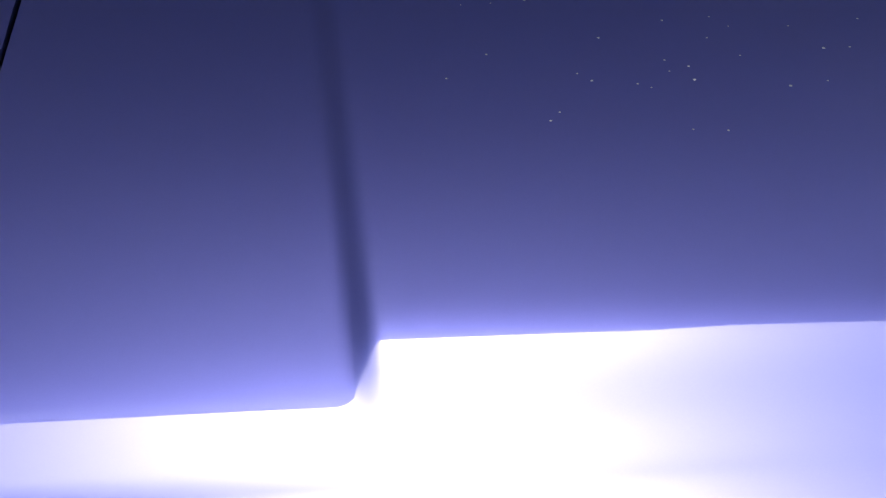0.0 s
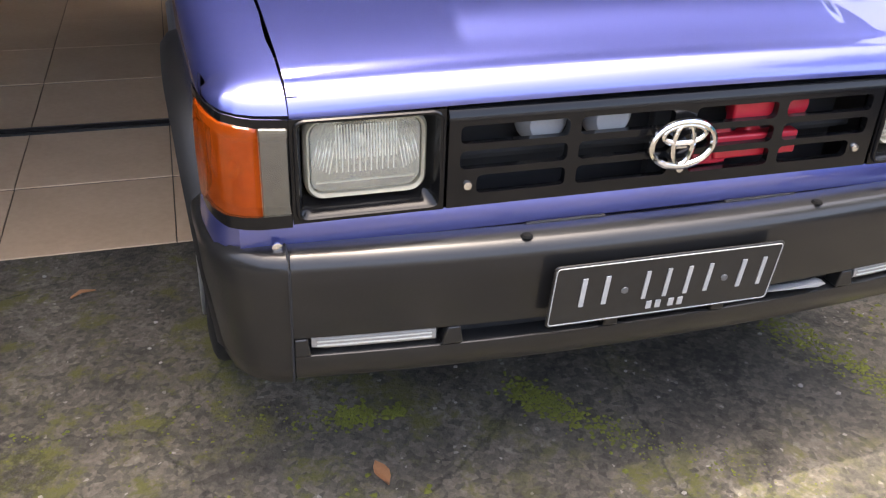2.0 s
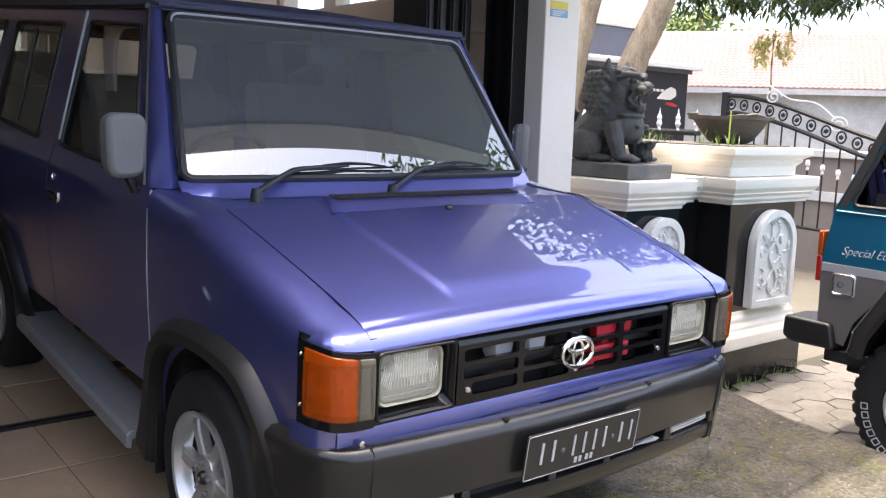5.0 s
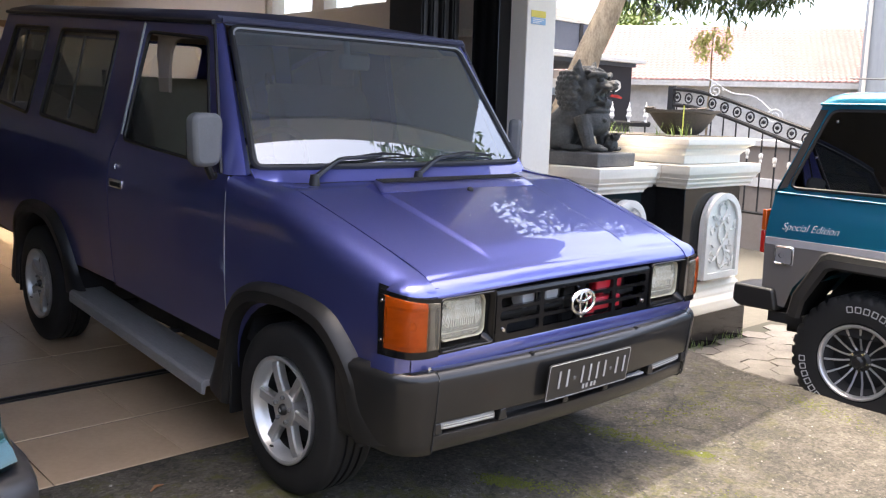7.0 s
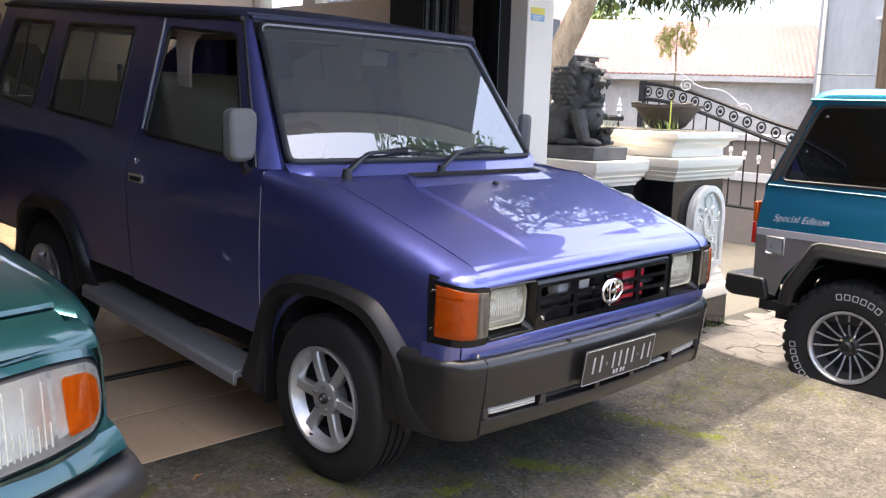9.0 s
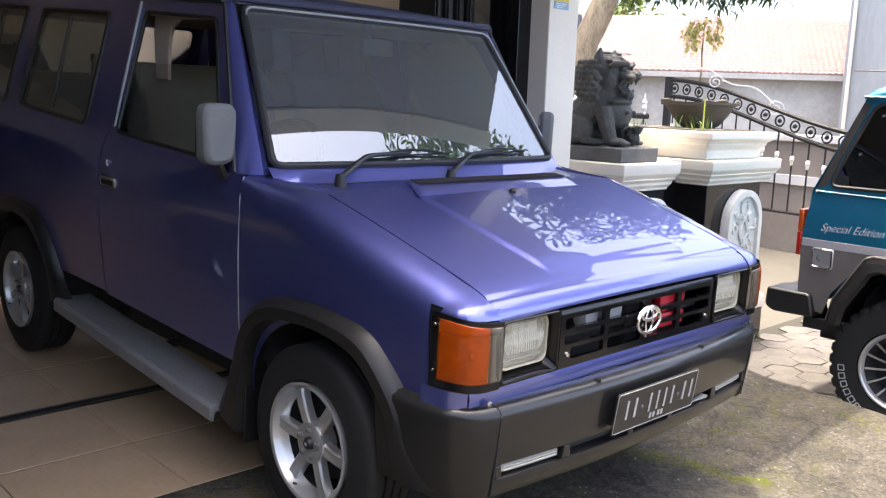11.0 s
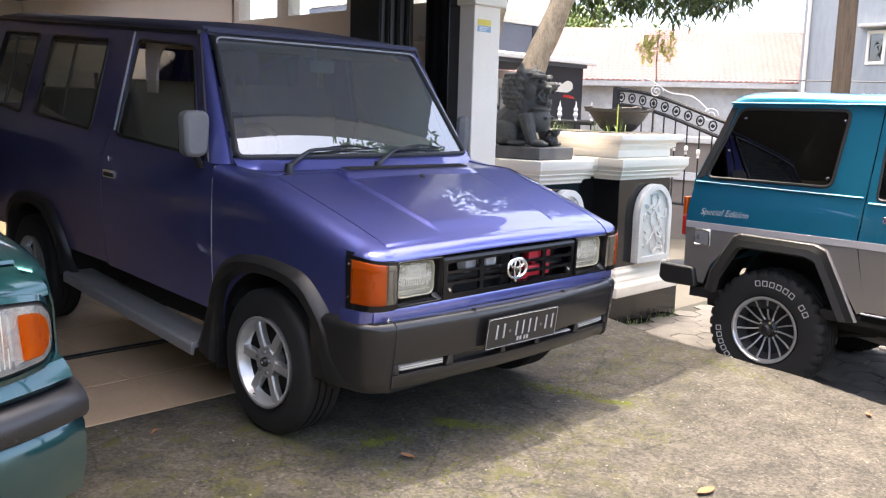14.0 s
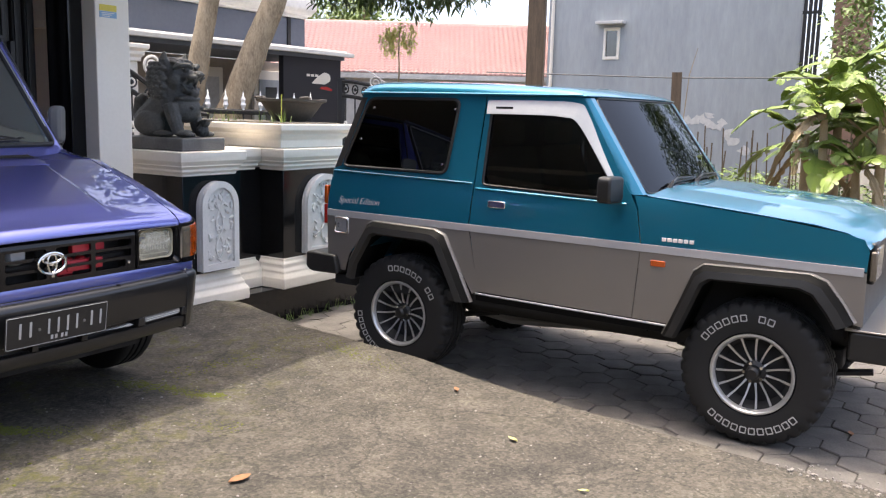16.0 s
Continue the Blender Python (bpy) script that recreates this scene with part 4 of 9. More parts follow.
def spoke_wheel(parent, m, R, w_):
    """Silver six-spoke alloy wheel; its face looks along -x."""
    w = part_of("wheel", tyre_mesh(R, 0.180, w_), M_RUBBER, parent, "black tyre on a silver six-spoke alloy wheel")
    w.matrix_basis = m

    def part(name, bm, material, parent, label="", smooth=38):
        bm.transform(Matrix.Diagonal((1, 0.955, 0.955, 1)))
        return part_of(name, bm, material, parent, label, smooth)
    rim = lathe([(0.188, -0.060), (0.190, -0.084), (0.197, -0.092), (0.198, -0.099), (0.192, -0.101), (0.184, -0.097), (0.177, -0.082), (0.171, -0.066), (0.163, -0.060), (0.160, -0.052)], 72, "x")
    part("rim", rim, M_ALLOY, w)
    part("barrel", lathe([(0.163, -0.056), (0.160, 0.03), (0.172, 0.075), (0.188, 0.08)], 48, "x"), M_INNER, w)
    for k in range(6):
        a = 2 * math.pi * k / 6 + 0.26
        rows = []
        for r, hw, d in ((0.050, 0.0215, -0.078), (0.08, 0.0215, -0.081), (0.12, 0.0215, -0.083), (0.158, 0.0220, -0.082), (0.178, 0.0235, -0.078)):
            rows.append([(d + 0.03, -hw, r), (d + 0.007, -hw, r), (d + 0.001, -hw * 0.72, r), (d + 0.0035, -hw * 0.3, r), (d + 0.0035, hw * 0.3, r), (d + 0.001, hw * 0.72, r), (d + 0.007, hw, r), (d + 0.03, hw, r)])
        sp_ = loft(rows, closed=True, cap=True)
        sp_.transform(Matrix.Rotation(a, 4, "X"))
        part("spoke", sp_, M_ALLOY, w, smooth=20)
    part("hub", lathe([(0.0, -0.080), (0.034, -0.082), (0.058, -0.0855), (0.066, -0.082), (0.070, -0.030)], 36, "x"), M_ALLOY, w)
    part("hub_cap", lathe([(0.0, -0.098), (0.014, -0.097), (0.020, -0.091), (0.022, -0.078)], 24, "x"), M_BLACK, w, "black centre cap")
    part("cap_badge", lathe([(0.0, -0.0995), (0.006, -0.099), (0.007, -0.097)], 12, "x"), M_SILVER, w)
    for k in range(5):
        a = 2 * math.pi * k / 5 + 0.3
        b = lathe([(0.0, -0.097), (0.005, -0.097), (0.0085, -0.093), (0.0085, -0.07)], 6, "x")
        b.transform(Matrix.Translation((0, 0.046 * math.sin(a), 0.046 * math.cos(a))))
        part("wheel_nut", b, M_GREYPL, w, smooth=0)
    vl = tube([(-0.088, 0.0, -0.168), (-0.100, 0.0, -0.160)], 0.004, 6)
    part("valve", vl, M_BLACK, w)
    part("brake_drum", lathe([(0.0, -0.01), (0.13, -0.01), (0.14, 0.0), (0.14, 0.07)], 32, "x"), M_INNER, w)
    return w


# ---- the violet-blue van ----
van = thing("van", pose(0, 0.62, 0, math.degrees(math.atan(0.03)), 0, 0.4), "violet-blue boxy van with black grille, half out of the garage", "van")


def kx(y, z):
    zs = z - 0.045 * max(y, 0)
    if zs > 1.13:
        x = 0.78 - 0.236 * (zs - 1.13)
    else:
        x = table([(0.35, 0.755), (0.5, 0.778), (0.7, 0.796), (0.9, 0.804), (1.0, 0.804), (1.05, 0.799), (1.09, 0.791), (1.13, 0.78)], zs)
    if y < -0.1:
        x -= 0.030 * ((-0.1 - y) / 0.5) ** 1.6
    if y < -0.44:
        x = min(x, table([(-0.614, 0.705), (-0.608, 0.728), (-0.60, 0.745), (-0.585, 0.763), (-0.56, 0.778), (-0.52, 0.789), (-0.485, 0.794), (-0.44, 0.804)], y))
    return x


def hood_z(y):
    return 0.891 + 0.297 * (y + 0.564) + 0.006 * max(0.0, 1 - ((y + 0.24) / 0.34) ** 2) - 0.6 * min(0.0, y + 0.45) ** 2


def seam_x(y):
    return lerp(0.662, 0.705, (y + 0.6) / 0.69)


def van_side(s):
    """One flank of the body; s is -1 or 1."""
    def skin(u, v):
        return (s * kx(u, v), u, v)

    def fender_skin(u, v):
        zt, h = hood_z(min(u, 0.09)), 0.085
        q = (v - (zt - h)) / 0.16
        if q <= 0:
            return skin(u, v)
        a = min(1.0, q) * math.pi / 2
        X, xs = kx(u, zt - h), seam_x(min(u, 0.09))
        t = max(0.0, min(1.0, (u - 0.05) / 0.35))
        e = lerp(0.74, 0.34, t * t)
        return (s * (X - (X - xs) * (1 - max(0.0, math.cos(a)) ** e)), u, zt - h + (h + 0.024 * t * t) * math.sin(a) ** e)

    top = lambda y: hood_z(y) - 0.085 + 0.16
    arch_pts = [(0.385 * math.cos(radians(t)) , 0.335 + 0.375 * math.sin(radians(t))) for t in range(6, 160, 11)]
    out = [(-0.50, lerp(0.874, top(-0.50), k / 24)) for k in range(25)] + [(y, top(y)) for y in (-0.4, -0.3, -0.2, -0.1, 0.0, 0.09)]
    out += [(0.395, top(0.09)), (0.400, 1.09), (0.432, 0.50), (0.44, 0.40), (0.40, 0.38)] + arch_pts + [(-0.44, 0.60), (-0.462, 0.645), (-0.462, 0.874)]
    fbm = facing(panel(out, fender_skin, step=0.035), (s, 0, 0.3))
    # rounded front corner of the fender, turning down to the lamps
    rim_line = [(0.779, -0.498), (0.779, -0.522), (0.771, -0.553), (0.757, -0.577), (0.737, -0.590), (0.711, -0.597), (0.662, -0.599)]
    nose = []
    for k in range(25):
        a = k / 24
        v = lerp(0.874, top(-0.50), a)
        p0 = Vector(fender_skin(-0.50, v))
        t0 = (p0 - Vector(fender_skin(-0.47, v + hood_z(-0.47) - hood_z(-0.50)))).normalized()
        g_ = a * 6
        n_ = min(5, int(g_))
        rx_, ry_ = lerp(rim_line[n_][0], rim_line[n_ + 1][0], g_ - n_), lerp(rim_line[n_][1], rim_line[n_ + 1][1], g_ - n_)
        p3 = Vector((s * rx_, ry_, lerp(0.863, 0.848, a)))
        d_ = (p3 - p0).length
        p1, p2 = p0 + t0 * d_ * 0.5, p3 + Vector((0, 0.55 * a, 1)) * min(0.03, d_ * 0.33)
        nose.append([tuple(p0 * (1 - t) ** 3 + p1 * 3 * t * (1 - t) ** 2 + p2 * 3 * t * t * (1 - t) + p3 * t ** 3) for t in [q / 14 for q in range(15)]])
    add_mesh(fbm, facing(loft(nose), (s * 0.3, -0.5, 1)), pose(0, 0, 0))
    bmesh.ops.remove_doubles(fbm, verts=fbm.verts, dist=0.0006)
    f = part("fender", fbm, M_PAINT, van, solid=0.004)
    door_out = [(0.4355, 0.465), (0.4035, 1.08), (0.402, 1.104), (0.48, 1.108), (0.725, 1.635), (0.785, 1.655), (1.355, 1.683), (1.372, 1.20), (1.425, 1.10), (1.468, 0.98), (1.478, 0.49), (0.9, 0.475)]
    win = rounded([(0.552, 1.132), (0.770, 1.602), (1.292, 1.634), (1.322, 1.170)], 0.03)
    d = part("front_door", facing(panel(door_out, skin, [win], step=0.04), (s, 0, 0)), M_PAINT, van, solid=0.005)
    part("door_edge", tube([(s * (kx(y, z) + 0.0015), y, z) for y, z in ((0.4345, 0.47), (0.425, 0.65), (0.414, 0.85), (0.4045, 1.04), (0.4015, 1.10))], 0.0022, 5), M_SILVER, d, "thin bright door edge trim")
    part("window_seal", tube([(s * (kx(y, z) + 0.001), y, z) for y, z in win], 0.008, 6, closed=True), M_GASKET, d)
    g = part("side_window", facing(panel(rounded([(0.542, 1.12), (0.692, 1.448), (1.316, 1.436), (1.332, 1.160)] if s < 0 else [(0.542, 1.12), (0.765, 1.612), (1.302, 1.644), (1.332, 1.160)], 0.02), lambda u, v: (s * (kx(u, v) - 0.012), u, v), step=0.1), (s, 0, 0)), M_TINT, d)
    g.visible_shadow = False
    part("chrome_strip", tube([(s * (kx(1.348, z) + 0.004), 1.348, z) for z in (1.19, 1.3, 1.45, 1.6, 1.672)], 0.006, 6), M_SILVER, d, "bright metal strip on the pillar")
    hx = kx(1.37, 0.975)
    h = part("door_handle", prism(rrect(1.305, 1.435, 0.953, 0.993, 0.008), "x", s * (hx - 0.004), s * (hx + 0.006)), M_CHROME, d, "chrome pull handle in a dark recess", bevel=0.002)
    part("grip", box(*sorted((s * (hx + 0.006), s * (hx + 0.009))), 1.32, 1.42, 0.960, 0.980), M_BLACK, h, bevel=0.003)
    part("keyhole", lathe([(0.0, 0.004), (0.010, 0.004), (0.012, -0.004)], 16, "x"), M_CHROME, d).matrix_basis = pose(s * (hx + 0.001), 1.362, 1.049)
    # quarter panel with two windows
    ra = [(2.42 + 0.385 * math.cos(radians(t)), 0.35 + 0.375 * math.sin(radians(t))) for t in range(12, 170, 11)]
    q_out = [(1.486, 0.50), (1.476, 0.98), (1.435, 1.10), (1.380, 1.20), (1.363, 1.684), (3.20, 1.774), (3.30, 1.45), (3.42, 1.24), (3.48, 1.1), (3.50, 0.56), (2.83, 0.50)] + ra + [(2.01, 0.50)]
    w1 = rounded([(1.615, 1.180), (1.602, 1.634), (2.300, 1.662), (2.358, 1.224)], 0.03)
    w2 = rounded([(2.550, 1.222), (2.490, 1.670), (3.010, 1.694), (3.137, 1.272)], 0.03)
    q = part("rear_quarter_panel", facing(panel(q_out, skin, [w1, w2], step=0.045), (s, 0, 0)), M_PAINT, van, solid=0.005)
    for wn_, (w, big) in enumerate(((w1, 0), (w2, 0))):
        part("window_seal", tube([(s * (kx(y, z) + 0.002), y, z) for y, z in w], 0.010, 6, closed=True), M_GASKET, q)
        cy, cz = sum(p[0] for p in w) / len(w), sum(p[1] for p in w) / len(w)
        g = part("side_window", facing(panel([(cy + (y - cy) * 1.02, cz + (z - cz) * 1.02) for y, z in w], lambda u, v: (s * (kx(u, v) - 0.006), u, v), step=0.1), (s, 0, 0)), M_REARTINT, q)
        g.visible_shadow = False
        part("slider_bar", tube([(s * (kx(cy + 0.03, z) - 0.002), cy + 0.03, z) for z in (cz - 0.2, cz, cz + 0.2)], 0.005, 6), M_GASKET, q)
        part("window_latch", box(*sorted((s * (kx(cy, cz) - 0.03), s * (kx(cy, cz) - 0.012))), cy - 0.27 if not wn_ else cy - 0.2, cy - 0.25 if not wn_ else cy - 0.18, cz - 0.04, cz + 0.04), M_BLACK, q, bevel=0.003)
    # pillar beside the windscreen
    rows = []
    for k in range(9):
        t = k / 8
        yi, zi, xi = lerp(0.378, 0.745, t), lerp(1.110, 1.664, t), lerp(0.715, 0.622, t)
        yo, zo = lerp(0.475, 0.765, t), lerp(1.106, 1.664, t)
        xo = kx(yo, zo)
        rows.append([(s * xi, yi, zi), (s * lerp(xi, xo, 0.35), lerp(yi, yo, 0.0) - 0.012, zi), (s * lerp(xi, xo, 0.8), lerp(yi, yo, 0.3) - 0.008, lerp(zi, zo, 0.5)), (s * (xo - 0.001), yo - 0.006, zo)])
    part("windscreen_pillar", facing(loft(rows), (s, -1, 0)), M_PAINT, van, solid=0.004)
    part("pillar_strip", tube([(s * (kx(lerp(0.46, 0.745, t), lerp(1.11, 1.655, t)) + 0.003), lerp(0.455, 0.74, t), lerp(1.11, 1.655, t)) for t in (0, 0.25, 0.5, 0.75, 1)], 0.007, 6), M_BLACK, van, "black rain strip")
    # wheel arch flares
    for cy, cz, k in ((0.02, 0.0, 1), (2.42, -0.005, 1)):
        outer = [(0.53, 0.30), (0.475, 0.40), (0.415, 0.54), (0.34, 0.665), (0.22, 0.745), (0.05, 0.775), (-0.15, 0.772), (-0.29, 0.735), (-0.38, 0.665), (-0.44, 0.59)]
        inner = [(0.37, 0.24), (0.360, 0.38), (0.335, 0.50), (0.28, 0.60), (0.18, 0.672), (0.04, 0.70), (-0.12, 0.698), (-0.245, 0.66), (-0.325, 0.59), (-0.37, 0.51)]
        if cy:
            outer = outer[:-2] + [(-0.415, 0.60), (-0.47, 0.47), (-0.565, 0.39)]
            inner = inner[:-2] + [(-0.345, 0.55), (-0.372, 0.42), (-0.38, 0.35)]
        inner = [(lerp(c, a, 0.16), lerp(d2, b, 0.16)) for (a, b), (c, d2) in zip(outer, inner)]
        rows = []
        for (a, b), (c, d2) in zip(flowing(outer), flowing(inner)):
            X = kx(cy + a, max(0.5, b)) if cy + a > -0.3 else kx(-0.3, b)
            my, mz = lerp(a, c, 0.45), lerp(b, d2, 0.45)
            rows.append([(s * (X - 0.004), cy + a, cz + b), (s * (X + 0.022), cy + lerp(a, c, 0.12), cz + lerp(b, d2, 0.12)), (s * (X + 0.04), cy + my, cz + mz), (s * (X + 0.038), cy + c, cz + d2), (s * (X + 0.02), cy + c * 0.97, cz + d2 - 0.008), (s * (X - 0.22), cy + c * 0.96, cz + d2 - 0.012)])
        part("wheel_arch_flare", facing(loft(rows), (s, 0, 0.2)), M_BLACK, van, "black plastic wheel arch flare", solid=0.004)
        X = kx(cy + 0.3, 0.4)
        part("mudflap", box(*sorted((s * (X - 0.16), s * (X + 0.03))), cy + 0.36, cy + 0.372, cz + 0.21, cz + 0.42), M_BLACK, van, bevel=0.004)
        rowsl = []
        for k2 in range(13):
            a = math.pi * k2 / 12
            rowsl.append([(s * 0.77, cy + 0.40 * math.cos(a), 0.33 + 0.38 * math.sin(a)), (s * 0.50, cy + 0.40 * math.cos(a), 0.33 + 0.38 * math.sin(a))])
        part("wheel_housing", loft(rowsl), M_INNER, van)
    # running board
    rb = prism([(-0.055, 0.012), (0.10, 0.012), (0.112, 0.0), (0.112, -0.045), (0.095, -0.05), (0.09, -0.018), (-0.055, -0.018)], "y", 0.55, 1.92)
    rb.transform(Matrix.Diagonal((s, 1, 1, 1)))
    for v in rb.verts:
        v.co.z += 0.287 + 0.062 * (v.co.y - 0.55)
        v.co.x += s * 0.71
    bmesh.ops.recalc_face_normals(rb, faces=rb.faces)
    b = part("running_board", rb, M_BOARD, van, "grey aluminium running board", bevel=0.004)
    for y in (0.75, 1.25, 1.75):
        part("bracket", box(*sorted((s * 0.5, s * 0.72)), y - 0.02, y + 0.02, 0.25 + 0.062 * (y - 0.55), 0.268 + 0.062 * (y - 0.55)), M_INNER, van)
    # door mirror
    mx = s * 0.865
    m = part("mirror_arm", tube([(s * 0.77, 0.50, 1.10), (s * 0.81, 0.495, 1.095), (s * 0.835, 0.49, 1.145)], [0.018, 0.016, 0.014], 8), M_BLACK, van)
    sh = prism(rounded([(-0.058, -0.098), (0.060, -0.094), (0.068, 0.098), (-0.068, 0.098)], 0.045, 6), "y", -0.03, 0.03)
    mir = part("mirror_housing", sh, M_GREYPL, m, "grey plastic door mirror", bevel=0.016)
    mir.matrix_basis = pose(-0.842, 0.49, 1.228, 0, 0, 10) if s < 0 else pose(0.815, 0.50, 1.228, 0, 0, 42)
    gl = part("mirror_glass", prism(rrect(-0.055, 0.055, -0.084, 0.084, 0.025), "y", 0.0305, 0.032), M_CHROME, m)
    gl.matrix_basis = mir.matrix_basis
    # corner lamp: amber wrapping round, smoky strip beside the headlamp, in a black frame with screws
    plan = [(0.664, -0.610), (0.712, -0.609), (0.738, -0.602), (0.760, -0.588), (0.775, -0.56), (0.786, -0.52), (0.791, -0.482)]

    def on_plan(u, o):
        j = min(5, int(u))
        a, b = Vector(plan[j]), Vector(plan[j + 1])
        a0, b0 = Vector(plan[max(0, j - 1)]), Vector(plan[min(6, j + 2)])
        n = ((b - a0).normalized() * (1 - u + j) + (b0 - a).normalized() * (u - j)).normalized()
        p = a.lerp(b, u - j) + Vector((n.y, -n.x)) * o
        return s * p.x, p.y

    lamp_top = lambda u: lerp(0.846, 0.867, u / 6)

    def strip(u0, u1, low, high, o, bm=None):
        rows_ = []
        for k in range(17):
            u = lerp(u0, u1, k / 16)
            x, y = on_plan(u, o)
            rows_.append([(x, y, low(u)), (x, y, lerp(low(u), high(u), 0.5)), (x, y, high(u))])
        return loft(rows_, bm=bm)

    def lens_shell(u0, u1):
        rows_ = []
        for k in range(21):
            u = lerp(u0, u1, k / 20)
            e = 0.0 if k in (0, 20) else 1.0
            zb, zt = 0.689, lamp_top(u) - 0.012
            row = []
            for z, o in ((zb, 0.0), (zb + 0.003, 0.006), (zb + 0.010, 0.0085), (lerp(zb, zt, 0.5), 0.0095), (zt - 0.034, 0.0085), (zt - 0.010, 0.0065), (zt - 0.003, 0.005), (zt, 0.0)):
                x, y = on_plan(u, o * e)
                row.append((x, y, z))
            rows_.append(row)
        return facing(loft(rows_), (s, -1, 0))
    frame_bm = bmesh.new()
    strip(0.0, 6.0, lambda u: lamp_top(u) - 0.014, lamp_top, 0.001, frame_bm)
    strip(0.0, 6.0, lambda u: 0.668, lambda u: 0.691, 0.001, frame_bm)
    strip(5.42, 6.0, lambda u: 0.690, lambda u: lamp_top(u) - 0.016, 0.0012, frame_bm)
    lf = part("lamp_frame", facing(frame_bm, (s, -1, 0)), M_GRILLE, van, "black frame round the turn signal", solid=0.003)
    for z in (0.712, 0.832):
        x, y = on_plan(5.72, 0.0)
        part("frame_screw", lathe([(0.0, -0.004), (0.0045, -0.0035), (0.0055, 0.0)], 10, "x"), M_CHROME, lf).matrix_basis = pose(x, y, z, 0, 0, 0 if s < 0 else 180)
    am = part("turn_signal", lens_shell(0.93, 5.45), M_AMBERGLASS, van, "amber wrap-round turn signal")
    sd = part("side_lamp", lens_shell(0.04, 0.92), M_SMOKEGLASS, van, "smoky clear lamp strip")
    am.visible_shadow = sd.visible_shadow = False
    back = []
    for k in range(21):
        u = lerp(0.02, 5.6, k / 20)
        back.append([on_plan(u, -o) + (z,) for z, o in ((0.685, 0.004), (0.700, 0.013), (0.772, 0.018), (0.806, 0.019), (0.820, 0.004), (lamp_top(u) - 0.012, 0.003))])
    part("reflector", facing(loft(back), (s, -1, 0)), M_LAMPBACK, am, "pale reflector behind the amber lens", smooth=20)
    x, y = on_plan(2.6, -0.006)
    part("bulb", blob(x, y, 0.765, 0.011, 0.011, 0.016, sub=2), M_LAMPBACK, am)
    part("lamp_bucket", loft([[(s * (x - 0.02), y + 0.03, 0.66), (s * (x - 0.02), y + 0.03, 0.87)] for x, y in plan]), M_INNER, van)
    # headlamp in its black surround
    cx = s * 0.542
    mouth, seat_ = rrect(s * 0.5395 - 0.114, s * 0.5395 + 0.114, 0.675, 0.8385, 0.014), rrect(cx - 0.1005, cx + 0.1005, 0.6945, 0.8365, 0.03)
    sur = facing(panel([(s * 0.418, 0.668), (s * 0.662, 0.668), (s * 0.662, 0.842), (s * 0.418, 0.842)], lambda u, v: (u, -0.602, v), [mouth], step=0.05), (0, -1, 0))
    su = part("headlamp_surround", sur, M_GRILLE, van, "black plastic headlamp surround", solid=0.006)
    part("surround_funnel", loft([[(ax, -0.602, az), (lerp(ax, bx, 0.12), -0.599, lerp(az, bz, 0.12)), (bx, -0.567, bz), (bx, -0.53, bz)] for (ax, az), (bx, bz) in zip(mouth + mouth[:1], seat_ + seat_[:1])]), M_GRILLE, su)
    part("surround_edge", tube([(x, -0.604, z) for x, z in mouth], 0.0035, 6, closed=True), M_GRILLE, su)
    o, i = rrect(cx - 0.098, cx + 0.098, 0.697, 0.834, 0.028, 6), rrect(cx - 0.090, cx + 0.090, 0.704, 0.827, 0.024, 6)
    hl = part("headlamp", facing(loft([[(ax, -0.575, az), (ax, -0.597, az), (lerp(ax, bx, 0.5), -0.603, lerp(az, bz, 0.5)), (bx, -0.598, bz), (bx, -0.585, bz)] for (ax, az), (bx, bz) in zip(o + o[:1], i + i[:1])]), (0, -1, 0)), M_BEZEL, van, "rectangular headlamp with a pale yellowed bezel")
    hl.matrix_basis = pose(-0.002 * s, 0.020, -0.001)
    def dome(u, v):
        a, b = (u - cx) / 0.09, (v - 0.7655) / 0.06
        return (u, -0.592 - 0.012 * max(0, 1 - 0.5 * (a * a + b * b)), v)
    gl = part("lens", facing(panel(rrect(cx - 0.087, cx + 0.087, 0.707, 0.824, 0.022, 6), dome, step=0.02), (0, -1, 0)), M_HEADGLASS, hl, "fluted glass lens")
    gl.visible_shadow = False
    for k in range(22):
        x = cx - 0.048 + 0.096 * k / 21
        rbm = tube([(x, dome(x, z)[1] + 0.001, z) for z in ((0.765, 0.785, 0.80, 0.819) if k % 2 else (0.742, 0.77, 0.80, 0.819))], 0.0013, 5)
        fl_ = part("flute", rbm, M_FLUTE, hl)
        fl_.visible_shadow = False
    for k in range(6):
        for sg in (-1, 1):
            x = cx + sg * (0.054 + 0.005 * k)
            fl_ = part("flute", tube([(x + sg * 0.006, dome(x, 0.745)[1] + 0.001, 0.740 + 0.003 * k), (x, dome(x, 0.77)[1] + 0.001, 0.772 + 0.004 * (k % 3)), (x - sg * 0.004, dome(x, 0.80)[1] + 0.001, 0.795 + 0.003 * (k % 2))], [0.0008, 0.0016, 0.0008], 5), M_FLUTE, hl)
            fl_.visible_shadow = False
    bowl_rows = []
    for k in range(7):
        t = k / 6
        bowl_rows.append([(cx + (x - cx) * (1 - 0.75 * t), -0.585 + 0.085 * math.sqrt(t), 0.7655 + (z - 0.7655) * (1 - 0.7 * t)) for x, z in i + i[:1]])
    part("reflector", loft(bowl_rows), M_REFLECT, hl)
    part("beam_bar", box(cx - 0.080, cx + 0.080, -0.596, -0.592, 0.722, 0.7245), M_FLUTE, hl)
    part("bulb", blob(cx, -0.53, 0.7655, 0.012, 0.022, 0.012, sub=2), M_CLEAR, hl)


for s in (-1, 1):
    van_side(s)


